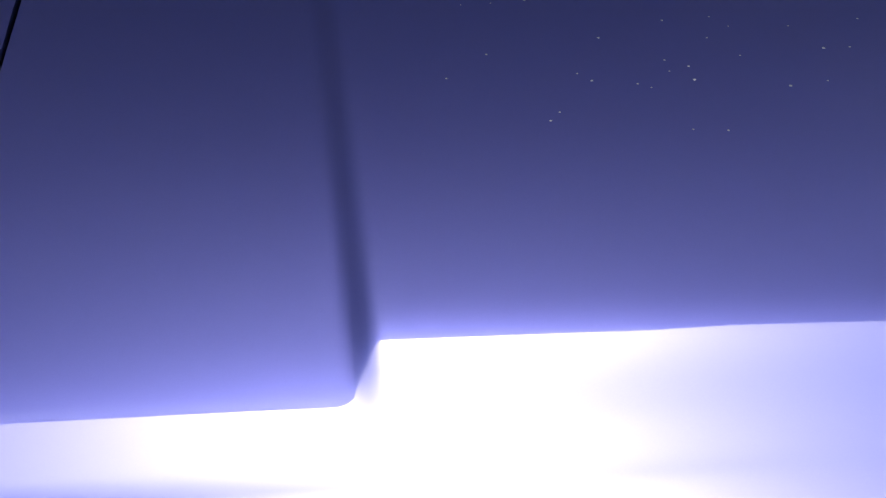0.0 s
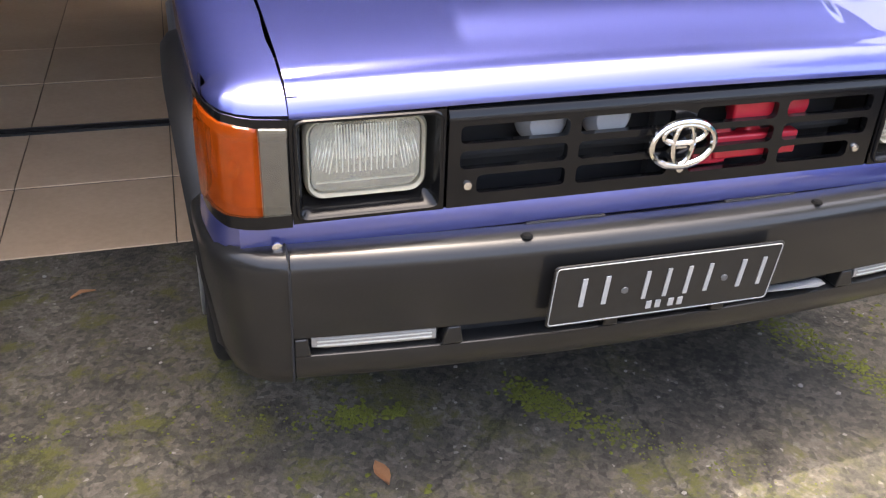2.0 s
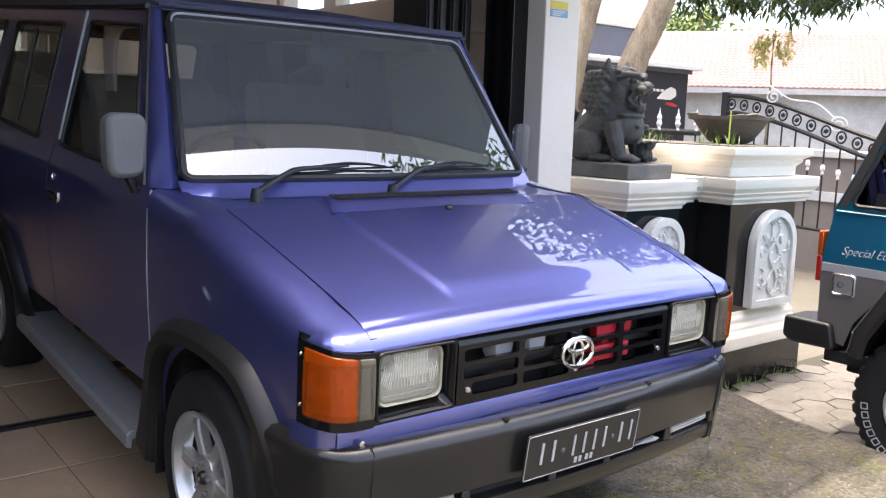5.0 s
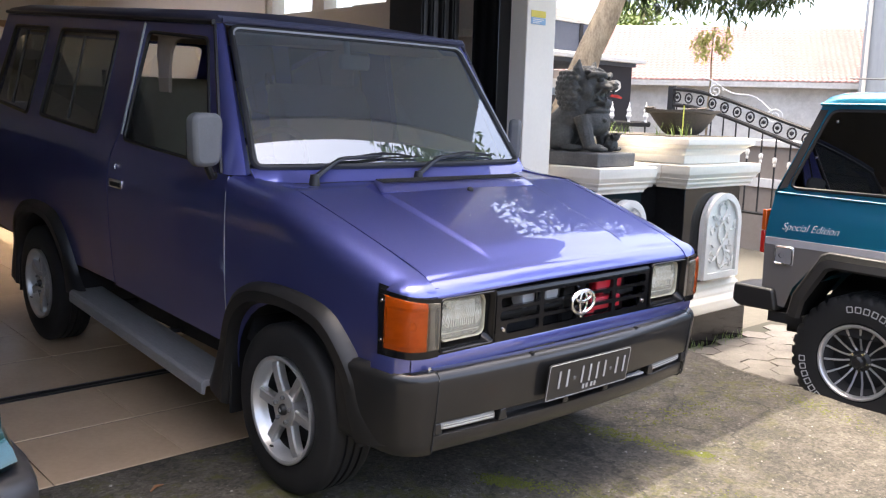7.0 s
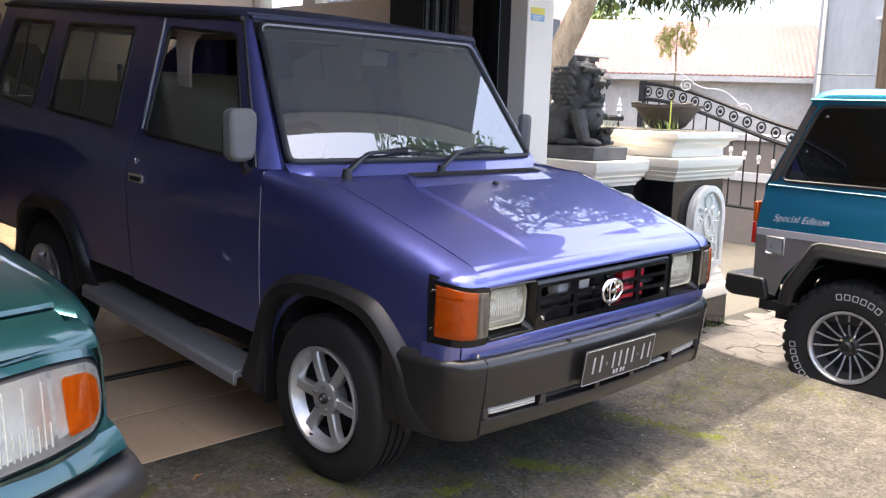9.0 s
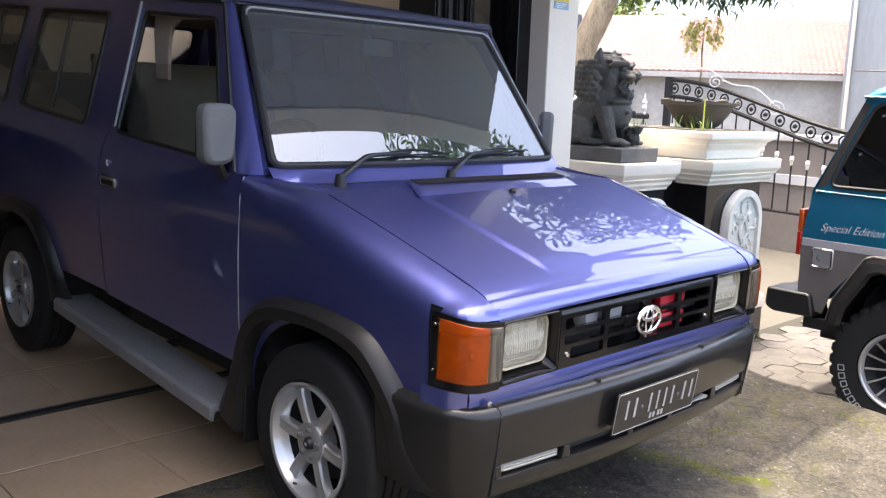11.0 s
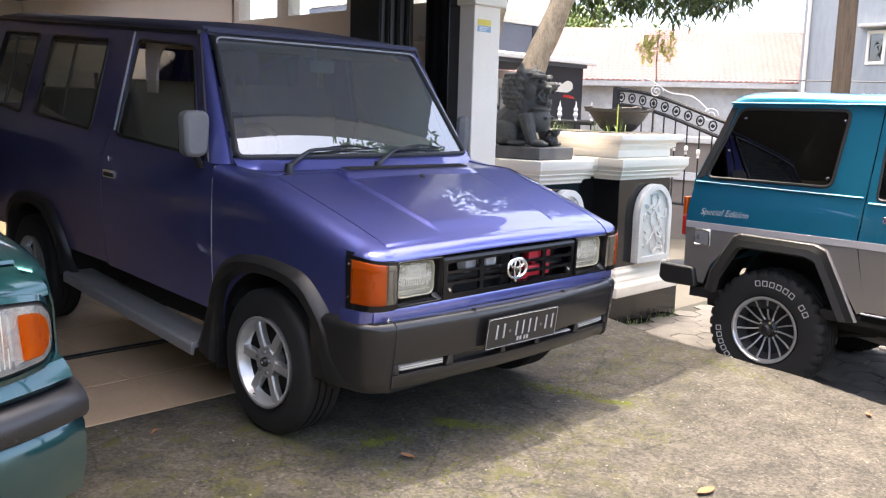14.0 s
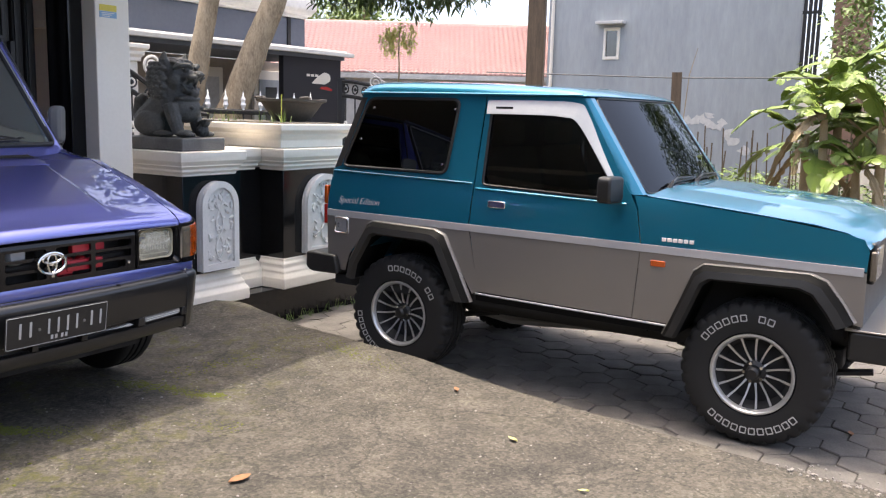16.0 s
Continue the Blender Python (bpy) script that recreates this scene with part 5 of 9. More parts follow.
def hood_pt(u, v):
    """u across (-1..1), v along y."""
    x = u * (seam_x(v) - 0.005)
    z = hood_z(v) + 0.010 * (1 - u * u)
    rx = lerp(0.352, 0.405, (v + 0.54) / 0.6)
    q = max(0.0, min(1.0, (v + 0.52) / 0.09))
    rise = 0.010 * q * q * (3 - 2 * q)
    t = (rx + 0.014 - abs(x)) / 0.028
    t = max(0.0, min(1.0, t))
    z += rise * t * t * (3 - 2 * t)
    return x, z


def hood_mesh():
    us = sorted({round(-1 + k / 20, 4) for k in range(41)} | {round(sg * (0.44 + 0.008 * k), 4) for sg in (-1, 1) for k in range(31)})
    rows = []
    for y, dz in ((-0.604, -0.048), (-0.604, -0.040), (-0.600, -0.031), (-0.588, -0.018), (-0.574, -0.0065), (-0.565, -0.0018), (-0.556, 0.0)):
        rows.append([(hood_pt(u, -0.556)[0], y + 0.010 * u * u, hood_pt(u, -0.556)[1] + dz) for u in us])
    for k in range(1, 45):
        y = -0.556 + 0.636 * k / 44
        rows.append([(hood_pt(u, y)[0], y, hood_pt(u, y)[1]) for u in us])
    return loft(rows)


hood = part("hood", facing(hood_mesh(), (0, 0, 1)), M_PAINT, van, "violet-blue bonnet with two raised creases", solid=0.004, smooth=50)
part("washer_jet", lathe([(0.013, 0.0), (0.012, 0.008), (0.007, 0.012), (0.0, 0.012)], 14, "z"), M_BLACK, hood).matrix_basis = pose(0.0, -0.035, hood_pt(0, -0.035)[1] + 0.001, 17)
drops = bmesh.new()
rd = random.Random(12)
for k in range(34):
    u, v = rd.gauss(-0.12, 0.16), rd.gauss(-0.17, 0.09)
    if -0.5 < v < 0.0 and abs(u) < 0.55:
        r = rd.uniform(0.0008, 0.0018)
        px, pz = hood_pt(u, v)
        blob(px, v, pz + 0.0006, r, r, r * 0.5, seed=k, sub=1, bm=drops)
tagged(part("water_drop", drops, M_CLEAR, hood, "scattered small water drops"), kind="stuff")
# louvred scoop at the hood's rear
sc = loft([[(x, -0.012, hood_pt(0, -0.012)[1] - 0.001), (x * 0.985, 0.012, hood_pt(0, 0.012)[1] + 0.006), (x * 0.965, 0.034, hood_pt(0, 0.034)[1] + 0.0105), (x * 0.95, 0.060, hood_pt(0, 0.060)[1] + 0.011), (x * 0.94, 0.088, hood_pt(0, 0.08)[1] + 0.006)] for x in (-0.415, -0.405, -0.39, -0.2, 0, 0.2, 0.39, 0.405, 0.415)])
for v in sc.verts:
    if abs(v.co.x) > 0.40:
        v.co.z = min(v.co.z, hood_pt(0, min(0.08, v.co.y))[1] - 0.002)
scoop = part("air_intake", facing(sc, (0, 0, 1)), M_PAINT, hood, "louvred air intake", solid=0.003)
for k in range(44):
    x = -0.365 + 0.73 * k / 43
    part("louvre", box(x - 0.0045, x + 0.0045, 0.036, 0.086, 0, 0.0035), M_INNER, scoop, smooth=0).matrix_basis = Matrix.Translation((0, 0, hood_pt(0, 0.036)[1] + 0.0092)) @ Matrix.Rotation(radians(8), 4, "X")
# cowl below the windscreen
rows = []
for y, z in ((0.088, 1.070), (0.10, 1.076), (0.20, 1.078), (0.298, 1.080), (0.306, 1.084), (0.332, 1.132), (0.342, 1.138)):
    wing = 1.0885 + 0.024 * max(0.0, min(1.0, (y - 0.05) / 0.35)) ** 2
    rows.append([(x, y + 0.035 * (x / 0.75) ** 2 * (y / 0.36), z - 0.006 * (x / 0.75) ** 2 + max(0.0, wing - z) * min(1.0, abs(x) / 0.70) ** 9) for x in [-0.722 + 1.444 * k / 36 for k in range(37)]])
part("cowl", facing(loft(rows), (0, 0, 1)), M_PAINT, van, solid=0.004)
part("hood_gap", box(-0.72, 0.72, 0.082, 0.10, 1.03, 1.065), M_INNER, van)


def screen(u, v, o=0.0):
    return (u * lerp(0.705, 0.610, v), lerp(0.338, 0.688, v) + 0.035 * u * u + o, lerp(1.136, 1.648, v))


ws = part("windscreen", facing(panel(rounded([(-1, 0), (1, 0), (1, 1), (-1, 1)], 0.06), screen, step=0.12), (0, -1, 0.5)), M_SCREEN, van, "tinted windscreen")
ws.visible_shadow = False
ring = [screen(u, v, -0.004) for u, v in densify(rounded([(-1, 0), (1, 0), (1, 1), (-1, 1)], 0.06), 0.1)]
part("windscreen_seal", tube(ring, 0.013, 8, closed=True), M_GASKET, van, "black rubber seal")
edge_line = [(u, v) for u, v in densify(rounded([(-1, 0), (1, 0), (1, 1), (-1, 1)], 0.06), 0.1) if (u > 0.9 and v > 0.1) or v > 0.93]
part("seal_insert", tube([screen(u, v, -0.0155) for u, v in edge_line], 0.0045, 6), M_SILVER, van, "thin bright strip in the windscreen seal")

# roof with rain gutters
rows = []
UROOF = [-1, -0.985, -0.965, -0.94, -0.90, -0.84, -0.7, -0.5, -0.25, 0, 0.25, 0.5, 0.7, 0.84, 0.90, 0.94, 0.965, 0.985, 1]
for y in (0.705, 0.72, 0.765, 0.86, 1.1, 1.5, 2.0, 2.5, 3.05, 3.19, 3.23):
    ze = 1.666 + 0.046 * (y - 0.70)
    hw = kx(y, ze) + 0.004
    cr = {0.705: 0.0, 0.72: 0.006, 0.765: 0.018, 0.86: 0.034, 3.19: 0.035, 3.23: 0.0}.get(y, 0.055)
    rows.append([(u * hw, y + (0.03 * u * u if y < 0.8 else 0), ze + cr * (1 - 0.45 * u * u - 0.55 * abs(u) ** 18) + (0.010 if abs(u) < 0.99 and cr > 0.02 else 0)) for u in UROOF])
part("roof", facing(loft(rows), (0, 0, 1)), M_ROOFSHADE, van, "violet-blue roof with its shade painted in", solid=0.006)
part("headliner", box(-0.58, 0.58, 0.80, 3.1, 1.668, 1.675), M_TRIM, van, smooth=0)
# Header and drip rail take the darkened paint too, against bright sky reflections.
part("screen_header", facing(loft([[(u * 0.63, 0.686 + 0.035 * u * u, 1.655), (u * 0.64, 0.692 + 0.035 * u * u, 1.668), (u * 0.66, 0.705 + 0.03 * u * u, 1.69)] for u in [-1 + k / 8 for k in range(17)]]), (0, -1, 0.3)), M_ROOFSHADE, van, solid=0.003)
for s in (-1, 1):
    part("rain_gutter", tube([(s * (kx(y, 1.666 + 0.046 * (y - 0.7)) + 0.010), y, 1.662 + 0.046 * (y - 0.70)) for y in (0.74, 0.9, 1.3, 1.8, 2.4, 3.2)], 0.011, 6), M_BLACK, van, "dark rain gutter")
part("front_gutter", tube([(u * 0.645, 0.690 + 0.033 * u * u, 1.672) for u in [-1 + k / 10 for k in range(21)]], 0.010, 8), M_ROOFSHADE, van, "drip rail above the windscreen")
# tail
part("tailgate", facing(panel(rounded([(-0.755, 0.56), (0.755, 0.56), (0.672, 1.765), (-0.672, 1.765)], 0.05), lambda u, v: (u, 3.50 - 0.30 * max(0, v - 1.2) / 0.55, v), [rounded([(-0.62, 1.25), (0.62, 1.25), (0.595, 1.66), (-0.595, 1.66)], 0.05)], step=0.1), (0, 1, 0)), M_PAINT, van, solid=0.005)

tg = part("rear_window", facing(panel(rounded([(-0.62, 1.25), (0.62, 1.25), (0.595, 1.66), (-0.595, 1.66)], 0.05), lambda u, v: (u, 3.493 - 0.30 * max(0, v - 1.2) / 0.55, v), step=0.2), (0, 1, 0)), M_TINT, van, "rear window")
tg.visible_shadow = False

for s in (-1, 1):
    rows = []
    for z in (0.58, 0.8, 1.0, 1.2, 1.35, 1.5, 1.65, 1.755):
        yq = table([(0.56, 3.50), (1.1, 3.48), (1.24, 3.42), (1.45, 3.30), (1.774, 3.20)], z)
        rows.append([(s * (lerp(0.755, 0.672, (z - 0.56) / 1.205) - 0.012), 3.50 - 0.30 * max(0, z - 1.2) / 0.55, z), (s * (kx(yq, z) - 0.002), yq, z)])
    part("rear_corner", facing(loft(rows), (s, 1, 0)), M_PAINT, van, solid=0.004)

# nose: grille, valance, bumper
cells = []
for x0, x1 in ((-0.392, -0.205), (-0.185, -0.012), (0.030, 0.192), (0.212, 0.392)):
    for z0, z1 in ((0.779, 0.810), (0.735, 0.767), (0.690, 0.723)):
        if x0 == -0.392 and z0 == 0.690:
            x0_ = x0 + 0.03
        else:
            x0_ = x0
        x1_ = x1 - 0.03 if (x1 == 0.392 and z0 == 0.690) else x1
        cells.append(rrect(x0_, x1_, z0, z1, 0.009, 3))
gr = part("grille", facing(panel([(-0.412, 0.668), (0.412, 0.668), (0.412, 0.818), (-0.412, 0.818)], lambda u, v: (u, -0.612, v), cells, step=0.05), (0, -1, 0)), M_GRILLE, van, "black slotted plastic grille", solid=0.014)
for x in (-0.378, 0.378, 0.0):
    part("grille_screw", lathe([(0.0, -0.006), (0.007, -0.005), (0.008, 0.0)], 12, "y"), M_CHROME, gr).matrix_basis = pose(x if x else 0.012, -0.612, 0.707 if x else 0.700)
part("grille_top", facing(loft([[(x, -0.612, 0.8185), (x, -0.611, 0.828), (x, -0.604, 0.838), (x, -0.590, 0.846)] for x in (-0.412, -0.2, 0, 0.2, 0.412)]), (0, -1, 0.5)), M_GRILLE, gr, solid=0.006)
em = bmesh.new()
ell = lambda cx, cz, a, b, n=36: [(cx + a * math.cos(2 * math.pi * k / n), -0.630, cz + b * math.sin(2 * math.pi * k / n)) for k in range(n)]
tube(ell(0.0, 0.754, 0.060, 0.041), 0.0062, 8, em, closed=True)
tube(ell(0.0, 0.754, 0.019, 0.038), 0.0052, 8, em, closed=True)
tube(ell(0.0, 0.772, 0.040, 0.017), 0.0052, 8, em, closed=True)
box(-0.01, 0.01, -0.628, -0.612, 0.745, 0.76, em)
part("emblem", em, M_CHROME, gr, "chrome oval badge")
gr.matrix_basis = pose(0, 0.011, 0)
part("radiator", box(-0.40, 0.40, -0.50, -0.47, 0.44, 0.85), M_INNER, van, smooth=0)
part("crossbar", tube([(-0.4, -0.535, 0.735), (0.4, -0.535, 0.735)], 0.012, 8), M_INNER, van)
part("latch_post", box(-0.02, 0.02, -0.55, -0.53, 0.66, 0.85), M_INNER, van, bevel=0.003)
for x in (-0.235, -0.115):
    part("horn", lathe([(0.0, -0.575), (0.03, -0.575), (0.042, -0.56), (0.045, -0.54), (0.02, -0.52)], 24, "y"), M_SILVER, van, "round silver horn").matrix_basis = pose(x, 0, 0.792)
fan = bmesh.new()
box(0.09, 0.26, -0.585, -0.56, 0.70, 0.745, fan)
box(0.115, 0.20, -0.585, -0.56, 0.765, 0.83, fan)
box(0.05, 0.12, -0.58, -0.56, 0.69, 0.715, fan)
for k in range(4):
    add_mesh(fan, lathe([(0.0, -0.57), (0.02, -0.568), (0.022, -0.545)], 14, "y"), pose(0.115 + 0.03 * k, 0, 0.735 + 0.05 * (k % 2)))
part("fan_guard", fan, M_RED, van, "red metal parts behind the grille", bevel=0.004)
part("fan_motor", lathe([(0.0, -0.565), (0.03, -0.56), (0.034, -0.53)], 20, "y"), M_RED, van).matrix_basis = pose(0.245, -0.015, 0.79)
val = loft([[(x, -0.598 + 0.02 * (x / 0.79) ** 4, 0.667), (x, -0.602 + 0.02 * (x / 0.79) ** 4, 0.655), (x, -0.60 + 0.02 * (x / 0.79) ** 4, 0.625), (x, -0.585 + 0.02 * (x / 0.79) ** 4, 0.612), (x, -0.55 + 0.02 * (x / 0.79) ** 4, 0.56)] for x in [-0.745 + 1.49 * k / 24 for k in range(25)]])
part("valance", facing(val, (0, -1, 0)), M_PAINT, van, solid=0.004)
for s in (-1, 1):
    cor = loft([[(s * x, y, 0.667), (s * (x + 0.003), y, 0.64), (s * x, y, 0.57)] for x, y in ((0.742, -0.578), (0.765, -0.565), (0.782, -0.54), (0.79, -0.50), (0.795, -0.46))])
    part("valance_corner", facing(cor, (s, -1, 0)), M_PAINT, van, solid=0.004)
    part("valance_screw", lathe([(0.0, -0.006), (0.008, -0.004), (0.008, 0.0)], 12, "y"), M_CHROME, van).matrix_basis = pose(s * 0.69, -0.602, 0.632)
    part("slot", box(*sorted((s * 0.12, s * 0.27)), -0.608, -0.60, 0.617, 0.626), M_INNER, van, bevel=0.002)

path = [(0.815, -0.30), (0.813, -0.42), (0.806, -0.50), (0.791, -0.555), (0.764, -0.597), (0.72, -0.626), (0.679, -0.6365)]
SEC = ((-0.075, 0.622), (-0.05, 0.628), (-0.018, 0.625), (-0.004, 0.612), (0.0, 0.598), (-0.004, 0.56), (-0.008, 0.50), (-0.012, 0.470), (-0.014, 0.455), (-0.017, 0.430), (-0.020, 0.400), (-0.024, 0.368), (-0.034, 0.358), (-0.09, 0.356))
SLOT = SEC[:7] + ((-0.013, 0.4655), (-0.017, 0.463), (-0.050, 0.462), (-0.052, 0.428), (-0.026, 0.425), (-0.021, 0.421), (-0.020, 0.414), (-0.024, 0.378), (-0.032, 0.368), (-0.09, 0.366))


def sweep(pts, sec):
    rows = []
    for i, (x, y) in enumerate(pts):
        a, b = Vector(pts[max(i - 1, 0)]), Vector(pts[min(i + 1, len(pts) - 1)])
        d = (b - a).normalized()
        n = Vector((-d.y, d.x))
        if n.dot(Vector((x * 0.2, -1))) < 0:
            n = -n
        rows.append([(x + n.x * o, y + n.y * o, z) for o, z in sec])
    return loft(rows)


for s in (-1, 1):
    pts = [(s * x, y) for x, y in path]
    rows = []
    for i, (x, y) in enumerate(pts):
        a, b = Vector(pts[max(i - 1, 0)]), Vector(pts[min(i + 1, len(pts) - 1)])
        d = (b - a).normalized()
        n = Vector((d.y, -d.x)) * s * -1
        if n.dot(Vector((s * 0.8, -0.8))) < 0:
            n = -n
        rows.append([(x + n.x * o, y + n.y * o, z) for o, z in SEC])
    part("bumper_corner", facing(loft(rows), (s, -1, 0)), M_BUMPER, van, "charcoal bumper end cap", solid=0.005)
fy = lambda x: -0.678 + 0.09 * x * x
bar = [(-0.675 + 1.35 * k / 24, fy(-0.675 + 1.35 * k / 24)) for k in range(25)]
bmp = part("bumper", facing(sweep(bar, SLOT), (0, -1, 0)), M_BUMPER, van, "charcoal grey steel front bumper", solid=0.005)
for s in (-1, 1):
    ly = lambda x: fy(x) + 0.022
    lens_rows = []
    for k in range(9):
        x = lerp(0.432, 0.645, k / 8)
        lo_, hi_ = (0.434, 0.4585) if k < 8 else (0.437, 0.4585)
        lens_rows.append([(s * x, ly(x) + 0.03, lo_), (s * x, ly(x) + 0.003, lo_), (s * x, ly(x), lo_ + 0.004), (s * x, ly(x) + 0.001, hi_ - 0.004), (s * x, ly(x) + 0.005, hi_), (s * x, ly(x) + 0.03, hi_)])
    sl = part("bumper_lamp", loft(lens_rows, closed=True, cap=True), M_SLIM, bmp, "slim clear lamp in the bumper slot", bevel=0.0015)
    for z in (0.442, 0.450):
        part("lens_rib", tube([(s * x, ly(x) - 0.0003, z) for x in (0.44, 0.51, 0.58, 0.636)], 0.0016, 5), M_FLUTE, sl)
    part("slot_end", prism([(s * 0.646, 0.427), (s * 0.674, 0.427), (s * 0.674, 0.463), (s * 0.652, 0.463)], "y", fy(0.66) + 0.012, fy(0.66) + 0.05), M_BUMPER, bmp, bevel=0.003)
    part("slot_divider", prism([(s * 0.385, 0.427), (s * 0.425, 0.427), (s * 0.415, 0.463), (s * 0.392, 0.463)], "y", fy(0.40) + 0.014, fy(0.40) + 0.05), M_BUMPER, bmp, bevel=0.003)
    part("slot_divider", prism([(s * 0.095, 0.427), (s * 0.125, 0.427), (s * 0.120, 0.463), (s * 0.10, 0.463)], "y", fy(0.1) + 0.014, fy(0.1) + 0.05), M_BUMPER, bmp, bevel=0.003)
    part("bumper_bolt", lathe([(0.0, 0.006), (0.008, 0.004), (0.011, 0.0)], 12, "z"), M_SATIN, bmp).matrix_basis = pose(s * 0.285, fy(0.285) + 0.022, 0.626)
    part("end_cap_seam", tube([(s * 0.677, y, z) for y, z in ((-0.585, 0.6285), (-0.620, 0.624), (-0.637, 0.600), (-0.632, 0.52), (-0.624, 0.44), (-0.616, 0.368))], 0.0025, 5), M_INNER, bmp)
part("bracket_end", prism([(0.215, 0.446), (0.335, 0.441), (0.352, 0.446), (0.338, 0.452), (0.325, 0.449)], "y", fy(0.30) + 0.012, fy(0.30) + 0.03), M_SILVER, bmp)
pt = part("number_plate", prism(rrect(-0.224, 0.220, -0.064, 0.066, 0.008), "y", -0.004, 0.0), M_PLATE, van, "black number plate with white marks", bevel=0.001)
pt.matrix_basis = pose(-0.027, -0.690, 0.522, 6, 0.6, 0)
part("plate_edge", tube([(x, -0.0045, z) for x, z in rrect(-0.220, 0.216, -0.060, 0.062, 0.007)], 0.0011, 5, closed=True), M_PLATEMARK, pt)
for x, w in ((-0.165, 0.034), (-0.122, 0.034), (-0.045, 0.03), (-0.004, 0.03), (0.037, 0.03), (0.078, 0.03), (0.145, 0.034), (0.187, 0.03)):
    part("plate_bar", prism([(x - w * 0.13, -0.024), (x + w * 0.13, -0.024), (x + w * 0.13, 0.036), (x - w * 0.13, 0.036)], "y", -0.0062, -0.0042), M_PLATEMARK, pt, smooth=0)
for x in (-0.03, -0.012, 0.014, 0.032):
    part("plate_bar", box(x - 0.005, x + 0.005, -0.0062, -0.0042, -0.048, -0.032), M_PLATEMARK, pt, smooth=0)
for x in (-0.085, 0.112):
    part("plate_rivet", lathe([(0.0, -0.008), (0.006, -0.007), (0.007, -0.004)], 10, "y"), M_GREYPL, pt).matrix_basis = pose(x, 0, 0)

# wipers
for x0, x1 in ((-0.52, 0.06), (-0.01, 0.52)):
    y0, z0 = 0.258, 1.104
    p1 = screen((x0 + 0.16) / 0.70, 0.048, -0.034)
    p2 = screen((x0 + 0.25) / 0.70, 0.068, -0.030)
    p3 = screen(lerp(x0, x1, 0.66) / 0.70, 0.078, -0.024)
    wp = part("wiper", tube(flowing([(x0, y0, z0), (x0 + 0.025, y0 + 0.008, z0 + 0.012), p1, p2, p3], 4), [0.013 - 0.008 * k / 16 for k in range(17)], 8), M_BLACK, van, "black windscreen wiper")
    part("wiper_pivot", lathe([(0.0, 0.022), (0.015, 0.020), (0.019, 0.0), (0.022, -0.03)], 16, "z"), M_BLACK, wp).matrix_basis = pose(x0, y0, 1.098)
    a, b = screen(lerp(x0, x1, 0.30) / 0.70, 0.052, -0.014), screen(x1 / 0.70, 0.062, -0.014)
    part("wiper_blade", tube([a, tuple((Vector(a) + Vector(b)) / 2), b], 0.0035, 6), M_BLACK, wp, "thin rubber blade")
    at_ = lambda t, up: tuple(Vector(a).lerp(Vector(b), t) + Vector((0, -0.008, up)))
    part("blade_bow", tube([at_(0.12, 0.004), at_(0.30, 0.014), at_(0.5, 0.019), at_(0.72, 0.014), at_(0.90, 0.004)], [0.003, 0.0045, 0.006, 0.0045, 0.003], 6), M_BLACK, wp, "wiper blade carrier")
    for t in (0.02, 0.2, 0.8, 0.98):
        part("blade_claw", tube([at_(t - 0.06, 0.002), at_(t, 0.008), at_(t + 0.06, 0.002)], 0.003, 5), M_BLACK, wp)

# inside
part("dashboard", prism(rounded([(0.40, 0.92), (0.40, 1.105), (0.62, 1.125), (0.72, 1.07), (0.70, 0.80), (0.5, 0.8)], 0.03), "x", -0.72, 0.72), M_BLACK, van, "dark dashboard")
part("cabin_floor", box(-0.74, 0.74, 0.2, 3.4, 0.50, 0.54), M_INNER, van, smooth=0)
part("firewall", box(-0.74, 0.74, 0.30, 0.33, 0.42, 1.08), M_INNER, van, smooth=0)
sw = part("steering_wheel", tube([(-0.37 + 0.19 * math.cos(2 * math.pi * k / 28), 0.83 - 0.09 * math.sin(2 * math.pi * k / 28), 1.09 + 0.165 * math.sin(2 * math.pi * k / 28)) for k in range(28)], 0.014, 8, closed=True), M_BLACK, van, "black steering wheel")
part("wheel_boss", tube([(-0.37, 0.70, 1.03), (-0.37, 0.83, 1.09)], [0.035, 0.05], 12), M_BLACK, sw)
part("spoke", tube([(-0.55, 0.83, 1.09), (-0.37, 0.84, 1.08), (-0.19, 0.83, 1.09)], 0.012, 6), M_BLACK, sw)
for x in (-0.37, 0.37):
    st_ = part("seat", prism(rounded([(0.95, 0.68), (0.95, 0.82), (1.30, 0.86), (1.42, 0.80), (1.42, 0.66)], 0.05), "x", x - 0.25, x + 0.25), M_SEAT, van, "olive-grey fabric front seat", bevel=0.03)
    part("backrest", prism(rounded([(1.26, 0.80), (1.46, 0.80), (1.62, 1.36), (1.59, 1.445), (1.49, 1.44), (1.42, 1.34)], 0.06), "x", x - 0.27, x + 0.27), M_SEAT, st_, bevel=0.035)
part("rear_bench", prism(rounded([(2.25, 0.70), (2.25, 0.86), (2.70, 0.88), (2.82, 1.38), (2.92, 1.36), (2.85, 0.70)], 0.05), "x", -0.62, 0.62), M_SEAT, van, "olive-grey fabric rear bench", bevel=0.03)
